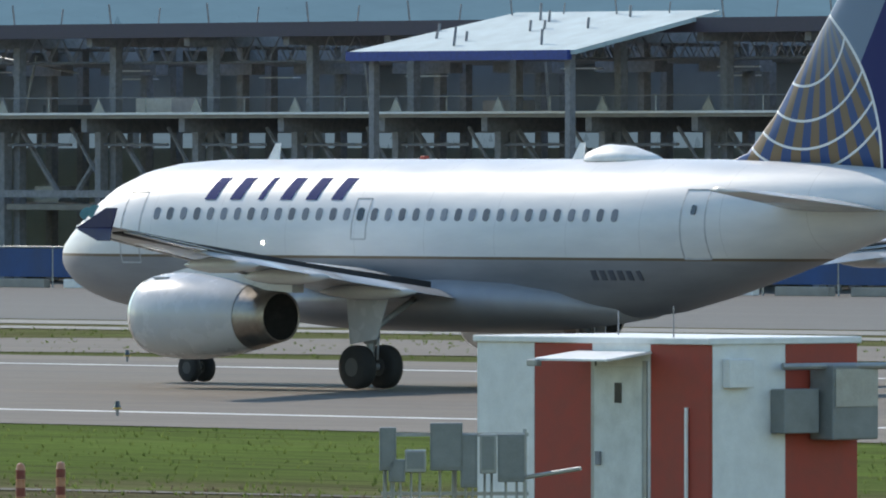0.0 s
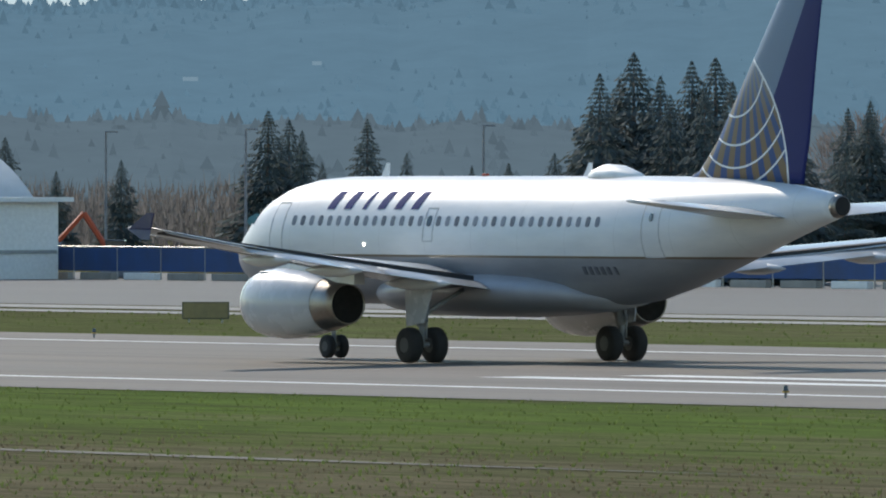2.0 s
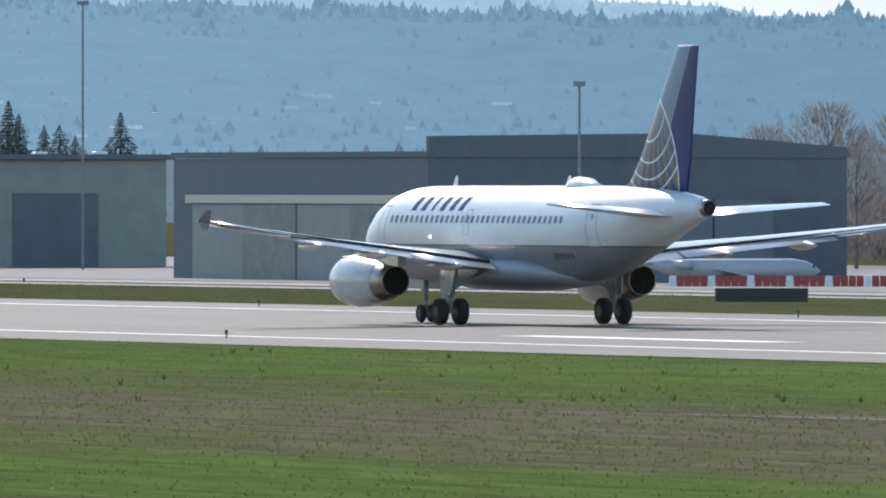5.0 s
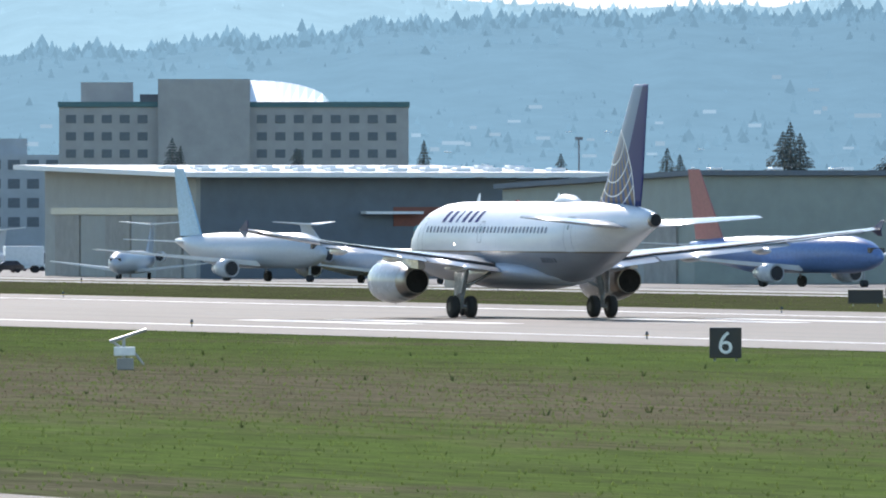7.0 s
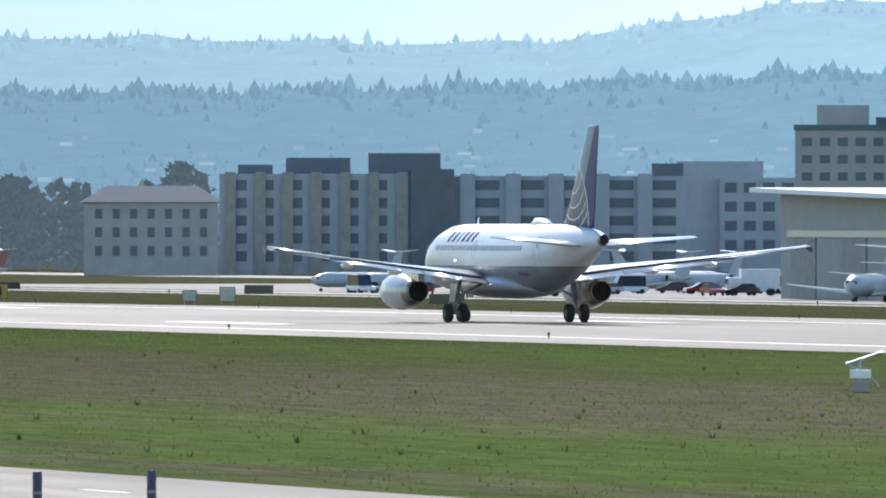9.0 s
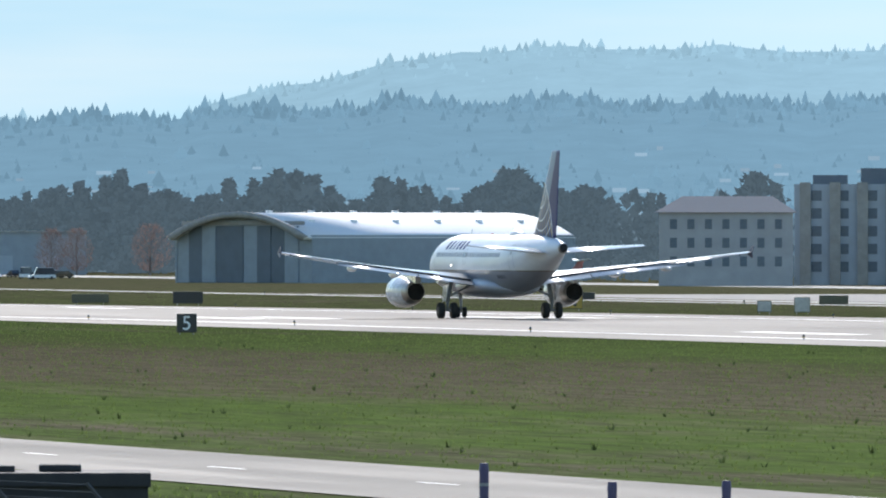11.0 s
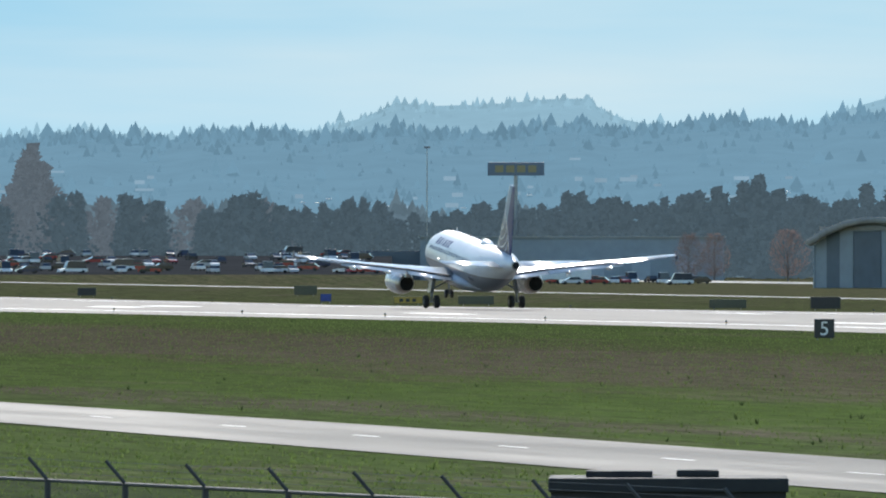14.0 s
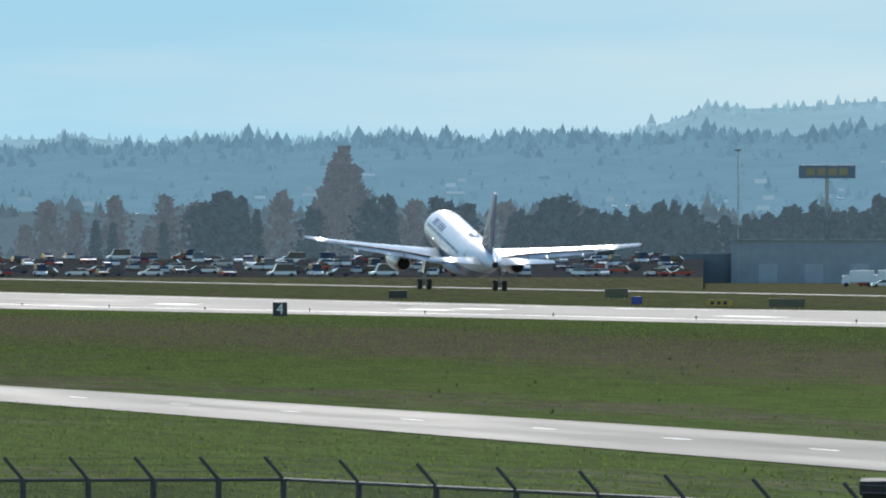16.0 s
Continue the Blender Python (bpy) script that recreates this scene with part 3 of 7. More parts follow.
# ---- the airliner ----
def build_airliner():
    """Twin-jet airliner; origin on the ground under its main wheels, nose along +Y."""
    M = 16.11
    wings, legs = [], []
    root = thing("airliner", pose(233.7, 253.64, 0.03), "white and grey twin-jet airliner with a blue globe-painted fin, taking off", "airplane")
    ring_n = 40
    stations = [(0.0, 0.06, 3.36, 3.22), (0.15, 0.36, 3.64, 2.95), (0.45, 0.70, 3.92, 2.68), (0.95, 1.05, 4.22, 2.42), (1.5, 1.32, 4.55, 2.23), (2.1, 1.54, 4.95, 2.08),
                (2.8, 1.72, 5.33, 1.96), (3.7, 1.86, 5.62, 1.87), (4.8, 1.94, 5.80, 1.81), (6.2, 1.975, 5.88, 1.78), (10, 1.975, 5.90, 1.78), (16, 1.975, 5.90, 1.78),
                (21.5, 1.975, 5.90, 1.78), (23.5, 1.95, 5.90, 1.98), (25.3, 1.83, 5.89, 2.36), (27.2, 1.58, 5.86, 2.86), (29.0, 1.27, 5.80, 3.36), (30.7, 0.94, 5.70, 3.84),
                (32.2, 0.64, 5.55, 4.24), (33.2, 0.44, 5.42, 4.50), (33.62, 0.36, 5.34, 4.60)]

    def ring(l, w, zt, zb):
        zc, hh = (zt + zb) / 2, (zt - zb) / 2
        return [(w * math.cos(a), M - l, zc + hh * math.sin(a)) for a in (2 * math.pi * i / ring_n for i in range(ring_n))]

    def side(l, z):
        """Half width of the body at a station and height."""
        q = np.array(stations)
        w, zt, zb = (float(np.interp(l, q[:, 0], q[:, k])) for k in (1, 2, 3))
        u = max(-1, min(1, (z - (zt + zb) / 2) / ((zt - zb) / 2)))
        return w * math.sqrt(1 - u * u)

    part("fuselage", loft([ring(*s) for s in stations]), FUSELAGE, root, "white upper and grey lower body", True)
    part("tail_cone", loft([ring(33.62, 0.36, 5.34, 4.60), ring(33.84, 0.31, 5.30, 4.66)]), TITAN, root, "dull metal cone", True)
    part("exhaust", loft([ring(33.80, 0.27, 5.27, 4.69), ring(33.87, 0.27, 5.27, 4.69)]), BLACK, root, "black exhaust opening")
    fair = []
    for l, w, zt, zb in ((9.0, 0.6, 2.3, 1.72), (10.0, 1.55, 2.75, 1.56), (11.5, 2.05, 3.0, 1.46), (14, 2.2, 3.1, 1.42), (17, 2.2, 3.1, 1.42), (19, 2.1, 3.0, 1.5), (20.6, 1.75, 2.8, 1.62), (22.2, 0.9, 2.3, 1.8)):
        fair.append(ring(l, w, zt, zb))
    part("belly_fairing", loft(fair), plain("belly grey paint", (0.29, 0.30, 0.33), 0.35, 0, 1.0, 0.18, 0.03), root, "grey fairing between the wings", True)

    # cockpit and cabin windows, doors, lettering bars on the side that shows
    def on_side(l, z, w, h, depth, rounded, sx=-1):
        bm = bmesh.new()
        u = side(l, z)
        slope = math.atan2(side(l, z - 0.15) - side(l, z + 0.15), 0.3)
        turn = math.atan2(side(l + 0.2, z) - side(l - 0.2, z), 0.4)
        m = Matrix.Translation((sx * u, M - l, z)) @ Matrix.Rotation(-sx * slope, 4, "Y") @ Matrix.Rotation(-sx * turn, 4, "Z")
        box(bm, -depth, depth, -w / 2, w / 2, -h / 2, h / 2, 0, m)
        if rounded:
            e = [e for e in bm.edges if abs((m.inverted().to_3x3() @ (e.verts[0].co - e.verts[1].co)).x) > depth]
            bmesh.ops.bevel(bm, geom=e, offset=min(w, h) * 0.42, segments=3, affect="EDGES", profile=0.5)
        return bm

    ls = [5.6 + 0.533 * i for i in range(36)]
    for l in ls:
        if abs(l - 13.6) < 0.25 or l > 23.7:
            continue
        for sx in (-1, 1):
            part("cabin_window", on_side(l, 4.47, 0.23, 0.34, 0.010, True, sx), CABIN, root)
    for l, z, w, h in ((1.98, 4.42, 0.46, 0.40), (2.52, 4.50, 0.40, 0.40)):
        for sx in (-1,):
            part("cockpit_window", on_side(l, z, w, h, 0.02, True, sx), TEALGLASS, root, "green-tinted cockpit pane")

    seam = plain("door seam grey", (0.42, 0.43, 0.46), 0.5)

    def door(l, z, w, h, name):
        """A door's outline, strip by strip, on the side that shows."""
        for dl in (-w / 2, w / 2):
            rings = []
            for i in range(8):
                zz = z - h / 2 + h * i / 7
                u = side(l + dl, zz)
                rings.append([(-u - 0.008, M - l - dl - 0.02, zz), (-u - 0.008, M - l - dl + 0.02, zz), (-u + 0.03, M - l - dl + 0.02, zz), (-u + 0.03, M - l - dl - 0.02, zz)])
            part(name + "_seam", loft(rings), seam, root, "thin grey door outline")
        for zz in (z - h / 2, z + h / 2):
            rings = []
            for i in range(5):
                ll = l - w / 2 + w * i / 4
                u = side(ll, zz)
                rings.append([(-u - 0.008, M - ll, zz - 0.02), (-u - 0.008, M - ll, zz + 0.02), (-u + 0.03, M - ll, zz + 0.02), (-u + 0.03, M - ll, zz - 0.02)])
            part(name + "_seam", loft(rings), seam, root, "thin grey door outline")

    door(4.55, 4.1, 0.8, 1.85, "front_door")
    door(13.6, 4.35, 0.55, 1.05, "overwing_exit")
    door(25.9, 4.25, 0.8, 1.75, "rear_door")
    part("door_window", on_side(25.9, 4.62, 0.2, 0.26, 0.014, True), GLASS, root)
    part("door_window", on_side(13.6, 4.47, 0.25, 0.36, 0.014, True), GLASS, root)
    # the airline's name stands as six slanted bars, the registration as six short ones
    for i in range(6):
        wide = 0.10 if i == 2 else 0.21
        for sx in (-1, 1):
            rings = []
            for j in range(6):
                z = 4.84 + 0.115 * j
                l = 7.55 + 0.99 * i + (0.035 * j if sx < 0 else -0.035 * j)
                for_out, q = side(l, z) + 0.016, side(l, z) - 0.02
                rings.append([(sx * for_out, M - l - wide, z), (sx * for_out, M - l + wide, z), (sx * q, M - l + wide, z), (sx * q, M - l - wide, z)])
            part("lettering", loft(rings), LETTERS, root, "slanted dark blue bar of lettering")
    for i in range(6):
        part("registration", on_side(22.3 + 0.31 * i, 2.95, 0.19, 0.28, 0.014, False), plain("slate lettering", (0.10, 0.11, 0.14), 0.5), root, "dark grey registration bar")

    # wings
    def foil(chord, thick, n=9):
        xs = [0.5 * (1 - math.cos(math.pi * i / n)) for i in range(n + 1)]

        def t(u):
            return 5 * thick * (0.2969 * math.sqrt(u) - 0.126 * u - 0.3516 * u * u + 0.2843 * u ** 3 - 0.1015 * u ** 4)

        up = [(u * chord, (t(u) * 1.15 + 0.012 * math.sin(math.pi * u)) * chord) for u in xs]
        lo = [(u * chord, -t(u) * 0.8 * chord) for u in xs[1:-1]][::-1]
        return up + lo

    def panel(rows, sx):
        """rows: half-span, leading edge aft of nose, chord, height of chord line, thickness, twist in degrees."""
        rings = []
        for w, le, ch, z, th, tw in rows:
            c, s = math.cos(radians(tw)), math.sin(radians(tw))
            rings.append([(sx * w, M - (le + u * c + v * s), z + v * c - u * s) for u, v in foil(ch, th)])
        return loft(rings)

    span = [(1.6, 11.15, 5.75, 2.70, 0.135, 3), (3.4, 12.2, 4.75, 2.88, 0.13, 3), (6.3, 13.85, 3.45, 3.13, 0.12, 2), (10, 15.9, 2.55, 3.46, 0.11, 1.2), (14, 18.15, 2.05, 3.86, 0.105, 0.3), (17.0, 19.78, 1.42, 4.22, 0.10, -0.5)]
    for sx in (-1, 1):
        wing = part("wing", panel(span, sx), WINGTOP, root, "pale grey swept wing", True)
        slat = part("slat", panel([(2.6, 11.47, 0.62, 2.70, 0.2, 12), (6.0, 13.47, 0.55, 3.02, 0.2, 12), (6.6, 13.81, 0.52, 3.07, 0.2, 12), (16.3, 19.2, 0.34, 4.10, 0.2, 10)], sx), BARE, wing,
                    "bright metal leading-edge slat", True)
        part("flap", panel([(2.1, 16.45, 1.15, 2.55, 0.12, 12), (6.2, 16.95, 1.10, 3.0, 0.12, 12)], sx), WINGTOP, wing, "lowered inner flap", True)
        part("flap", panel([(6.35, 17.0, 1.10, 3.02, 0.12, 12), (12.6, 19.2, 0.75, 3.62, 0.12, 12)], sx), WINGTOP, wing, "lowered outer flap", True)
        part("aileron", panel([(12.75, 19.3, 0.65, 3.66, 0.10, 5), (16.2, 20.55, 0.48, 4.10, 0.10, 5)], sx), WINGTOP, wing, "grey aileron", True)
        # solid dark strips on the wing stand in for the shaded slots
        bm = bmesh.new()
        for (w0, l0, z0), (w1, l1, z1) in (((2.2, 16.35, 2.72), (6.3, 16.7, 3.17)), ((6.3, 16.7, 3.17), (12.6, 19.0, 3.76)), ((12.7, 19.05, 3.77), (16.3, 20.42, 4.16))):
            q = loft([[(sx * w, M - l + 0.05, z + 0.05), (sx * w, M - l - 0.30, z + 0.03), (sx * w, M - l - 0.30, z - 0.12), (sx * w, M - l + 0.05, z - 0.12)] for w, l, z in ((w0, l0, z0), (w1, l1, z1))])
            me = bpy.data.meshes.new("tmp")
            q.to_mesh(me)
            q.free()
            bm.from_mesh(me)
            bpy.data.meshes.remove(me)
        part("flap_slot", bm, GAP, wing, "dark strip for the slot ahead of the flaps")
        for w, l0, l1, z in ((4.2, 14.6, 18.3, 2.50), (8.0, 15.9, 19.2, 2.92), (11.4, 17.5, 20.3, 3.24)):
            prof = [(0, 0.02), (0.12, 0.12), (0.35, 0.2), (0.65, 0.2), (0.88, 0.11), (1.0, 0.02)]
            part("flap_track_fairing", turned([(-(u * (l1 - l0)), r) for u, r in prof], 12, centre=(sx * w, M - l0, z), cap=True), WINGTOP, wing, "canoe-shaped fairing", True)
        f = loft([[(sx * 17.0, M - 19.9, 4.17), (sx * 17.03, M - 21.2, 4.17), (sx * 17.07, M - 21.2, 4.22), (sx * 17.03, M - 19.9, 4.22)],
                  [(sx * 17.08, M - 21.05, 4.68), (sx * 17.11, M - 21.5, 4.68), (sx * 17.14, M - 21.5, 4.70), (sx * 17.10, M - 21.05, 4.70)]])
        part("wingtip_fence", f, BLUE, wing, "dark blue upper wingtip fence")
        f = loft([[(sx * 17.0, M - 19.85, 4.21), (sx * 17.03, M - 21.2, 4.21), (sx * 17.06, M - 21.2, 4.17), (sx * 17.02, M - 19.85, 4.17)],
                  [(sx * 17.06, M - 20.7, 3.90), (sx * 17.08, M - 21.2, 3.90), (sx * 17.11, M - 21.2, 3.88), (sx * 17.08, M - 20.7, 3.88)]])
        part("wingtip_fence", f, BLUE, wing, "dark blue lower wingtip fence")
        wings.append((sx, wing))
        # engine
        cx, cz, y0 = sx * 5.75, 1.86, M - 9.9
        eng = part("engine", turned([(-0.12, 0.83), (0.0, 0.90), (-0.18, 1.0), (-0.6, 1.09), (-1.3, 1.13), (-2.1, 1.11), (-2.9, 1.03), (-3.5, 0.94), (-3.98, 0.855)], 36, centre=(cx, y0, cz)), NACELLE, root,
                   "pale grey engine nacelle", True)
        part("inlet_lip", turned([(-0.5, 0.78), (-0.1, 0.80), (0.02, 0.88), (-0.06, 0.96), (-0.2, 1.01)], 36, centre=(cx, y0, cz)), BARE, eng, "polished intake lip", True)
        part("fan", turned([(-0.5, 0.79), (-0.55, 0.3), (-0.3, 0.05)], 24, centre=(cx, y0, cz), cap=True), GAP, eng, "dark fan face", True)
        part("nozzle", turned([(-3.9, 0.855), (-4.1, 0.825), (-4.5, 0.735), (-4.95, 0.64), (-4.94, 0.60), (-4.2, 0.62)], 36, centre=(cx, y0, cz)), TITAN, eng, "bare metal jet nozzle", True)
        part("nozzle_mouth", turned([(-4.55, 0.66), (-4.93, 0.615), (-4.6, 0.2), (-4.9, 0.05)], 28, centre=(cx, y0, cz), cap=True), BLACK, eng, "black jet opening", True)
        for a in (60, 120):
            m = Matrix.Translation((cx + 1.06 * math.cos(radians(a)), y0 - 0.95, cz + 1.06 * math.sin(radians(a)))) @ Matrix.Rotation(radians(90 - a), 4, "Y")
            part("strake", boxed(-0.015, 0.015, -0.3, 0.3, -0.02, 0.1, 0, m), NACELLE, eng)
        m0 = [[(cx - 0.2, y0 - 0.7, cz + 0.9), (cx + 0.2, y0 - 0.7, cz + 0.9), (cx + 0.16, y0 - 0.9, cz + 1.12), (cx - 0.16, y0 - 0.9, cz + 1.12)],
              [(cx - 0.24, y0 - 2.6, cz + 0.8), (cx + 0.24, y0 - 2.6, cz + 0.8), (cx + 0.2, y0 - 2.8, cz + 1.45), (cx - 0.2, y0 - 2.8, cz + 1.45)],
              [(cx - 0.2, y0 - 5.6, cz + 0.62), (cx + 0.2, y0 - 5.6, cz + 0.62), (cx + 0.18, y0 - 5.6, cz + 1.2), (cx - 0.18, y0 - 5.6, cz + 1.2)]]
        part("pylon", loft(m0), NACELLE, root, "grey engine pylon")
        # tailplane
        tp = panel([(0.5, 28.0, 3.75, 4.72, 0.10, 2), (3.2, 29.55, 2.6, 4.92, 0.10, 2), (6.2, 31.2, 1.35, 5.14, 0.09, 2)], sx)
        part("tailplane", tp, WINGTOP, root, "pale grey tailplane", True)
        part("elevator_gap", panel([(0.9, 30.75, 0.06, 4.72, 0.3, 2), (6.1, 32.1, 0.05, 5.13, 0.3, 2)], sx), GAP, root)
    # fin
    rows = [(5.65, 24.9, 6.9, 0.05), (6.05, 26.1, 5.75, 0.09), (7.0, 27.1, 5.0, 0.10), (9.5, 29.05, 3.4, 0.095), (11.6, 30.65, 2.15, 0.09), (11.72, 30.9, 1.9, 0.06)]
    rings = [[(v, M - (le + u), z) for u, v in [(a, b) for a, b in foil(ch, th)]] for z, le, ch, th in rows]
    rings = [[((x if i <= 9 else x), y, z) for i, (x, y, z) in enumerate(r)] for r in rings]
    part("fin", loft(rings), FIN, root, "dark blue fin with gold-ribbed globe", True)
    # aerials and satellite dome
    part("satellite_dome", loft([[(w * math.cos(a), M - l, 5.84 + h * max(0, math.sin(a))) for a in (2 * math.pi * i / 20 for i in range(20))]
                                 for l, w, h in ((20.2, 0.1, 0.03), (20.5, 0.45, 0.3), (21.0, 0.55, 0.44), (21.8, 0.5, 0.4), (22.6, 0.3, 0.2), (23.0, 0.1, 0.05))]), WHITE, root, "white humped aerial dome", True)
    for l in (7.9, 19.6):
        part("blade_aerial", loft([[(-0.03, M - l, 5.85), (0.03, M - l, 5.85), (0.03, M - l - 0.42, 5.85), (-0.03, M - l - 0.42, 5.85)],
                                   [(-0.015, M - l - 0.32, 6.32), (0.015, M - l - 0.32, 6.32), (0.015, M - l - 0.5, 6.32), (-0.015, M - l - 0.5, 6.32)]]), WHITE, root, "small white blade aerial")
    part("beacon", boxed(-0.08, 0.08, M - 14.1, M - 13.9, 5.88, 5.98, 0.02), RED, root)

    # landing gear
    def tyre(cx, y, r, w):
        prof = [(-w / 2, r * 0.5), (-w / 2, r * 0.86), (-w * 0.36, r * 0.97), (0, r), (w * 0.36, r * 0.97), (w / 2, r * 0.86), (w / 2, r * 0.5)]
        n = 28
        return loft([[(cx + a, y + q * math.cos(2 * math.pi * i / n), r + q * math.sin(2 * math.pi * i / n)) for i in range(n)] for a, q in prof], True)

    def wheel(parent, cx, y, r, w):
        t = part("wheel", tyre(cx, y, r, w), RUBBER, parent, "black rubber tyre", True)
        # the shadow on the hubs is put into their dark colour
        part("rim", rods(((cx - w * 0.52, y, r), (cx + w * 0.52, y, r), r * 0.42), n=20), plain("dark wheel hub", (0.06, 0.06, 0.062), 0.6), t)

    for sx in (-1, 1):
        g = part("main_gear", rods(((sx * 3.795, 0.02, 1.15), (sx * 3.5, 0.05, 2.8), 0.17), ((sx * 3.75, 0.0, 1.5), (sx * 2.2, 0.1, 2.3), 0.08), ((sx * 3.795, -0.3, 1.3), (sx * 3.75, -0.25, 1.75), 0.035)),
                 GEARPAINT, root, "grey main landing gear leg", True)
        part("gear_door", loft([[(sx * 3.98, 0.55, 1.15), (sx * 4.02, 0.55, 1.15), (sx * 4.02, -0.45, 1.28), (sx * 3.98, -0.45, 1.28)],
                                [(sx * 3.85, 0.85, 2.55), (sx * 3.89, 0.85, 2.55), (sx * 3.89, -0.8, 2.5), (sx * 3.85, -0.8, 2.5)]]), NACELLE, g, "grey gear door panel")
        p = part("gear_piston", rods(((sx * 3.795, 0, 0.5), (sx * 3.78, 0.02, 1.85), 0.11), ((sx * 3.3, 0, 0.58), (sx * 4.3, 0, 0.58), 0.09), ((sx * 3.795, -0.25, 0.75), (sx * 3.795, -0.3, 1.45), 0.03)),
                 GEARPAINT, root, "bright sliding leg with the wheel axle", True)
        for dx in (-0.465, 0.465):
            wheel(p, sx * 3.795 + dx, 0, 0.57, 0.42)
        legs.append(p)
    y = M - 5.07
    g = part("nose_gear", rods(((0, y + 0.02, 0.95), (0, y + 0.05, 2.1), 0.11), ((0, y + 0.02, 1.0), (0, y + 1.0, 1.9), 0.05)), GEARPAINT, root, "grey nose gear leg", True)
    for sx in (-1, 1):
        part("gear_door", boxed(sx * 0.42 - 0.015, sx * 0.42 + 0.015, y - 0.7, y + 0.9, 1.45, 1.95), FUSELAGE, g)
    p = part("gear_piston", rods(((0, y, 0.35), (0, y + 0.04, 1.6), 0.08), ((-0.3, y, 0.39), (0.3, y, 0.39), 0.06)), GEARPAINT, root, "sliding leg with the nose wheel axle", True)
    for dx in (-0.25, 0.25):
        wheel(p, dx, y, 0.385, 0.23)
    legs.append(p)
    part("wing_light", on_side(9.9, 3.72, 0.09, 0.08, 0.02, True), LAMPWHITE, root, "small white light glowing on the body")
    return root, wings, legs


airliner, airliner_wings, airliner_legs = build_airliner()


def motions():
    """The take-off run, the rotation and the first metres of the climb."""
    run = [(0, 253.64), (0.5, 277.75), (1, 302.37), (1.5, 327.48), (2, 353.05), (2.5, 379.08), (3, 405.58), (3.5, 432.91), (4, 459.57), (4.5, 488.00), (5, 516.52), (5.5, 545.60),
           (6, 575.28), (6.5, 605.59), (7, 636.55), (7.5, 668.19), (8, 700.54), (8.5, 733.61), (9, 767.43), (9.5, 801.99), (10, 837.29), (11, 910.08), (11.5, 947.51), (12, 985.57),
           (12.5, 1024.22), (13, 1063.36), (13.5, 1102.92), (14, 1142.79), (14.5, 1182.83), (15, 1222.90), (15.5, 1262.84), (16, 1302.45)]
    ts = [0.0, 12.5, 13.0, 13.5, 14.0, 14.5, 15.0, 15.5, 16.0]
    nose = [0.0, 0.0, 0.9, 2.7, 4.4, 6.0, 7.8, 8.8, 9.2]
    bank = [0.0, 0.0, 0.0, 0.0, 0.0, 0.1, 0.3, 0.8, 1.3]
    lift = [0.0, 0.0, 0.0, 0.0, 0.08, 0.27, 0.43, 0.85, 1.6]
    leg = [0.0, 0.0, 0.02, 0.05, 0.16, 0.38, 0.5, 0.5, 0.45]
    flex = [0.0, 0.45, 0.5, 0.55, 0.58, 0.6, 0.7, 0.85, 1.0]       # rise of the wingtips, metres

    def at(t, row):
        return float(np.interp(t, ts, row))

    walk(airliner, [(t, pose(233.7 - 0.3 * min(1, t / 13), y - 0.8 * min(1, t / 13), 0.03 + at(t, lift), at(t, nose), at(t, bank), 0)) for t, y in run])
    for sx, wing in airliner_wings:
        rows = []
        for t, y in run:
            a = -sx * math.degrees(math.atan2(at(t, flex), 15.0))
            turn = pose(0, 0, 0, 0, a, 0)
            hinge = Vector((sx * 2.0, 0, 2.7))
            rows.append((t, Matrix.Translation(hinge - turn @ hinge) @ turn))
        walk(wing, rows)
    for p in airliner_legs:
        walk(p, [(t, pose(0, 0, -at(t, leg))) for t, y in run])


# ---- buildings beyond the field ----
def block(parent, name, x0, x1, y0, y1, z0, z1, material, label="", bevel=0.0):
    return part(name, boxed(x0, x1, y0, y1, z0, z1, bevel), material, parent, label)


def grid_windows(parent, xs, zs, y, w, h, material, face="y", depth=0.12):
    """Panes set into a wall, one object each on one mesh."""
    first = None
    for x in xs:
        for z in zs:
            m = Matrix.Translation((x, y, z)) if face == "y" else Matrix.Translation((y, x, z))
            if first is None:
                bm = boxed(-w / 2, w / 2, -depth, depth, -h / 2, h / 2) if face == "y" else boxed(-depth, depth, -w / 2, w / 2, -h / 2, h / 2)
                first = part("window", bm, material, parent, "dark glazed window")
                first.matrix_basis = m
            else:
                twin(first, parent, m)


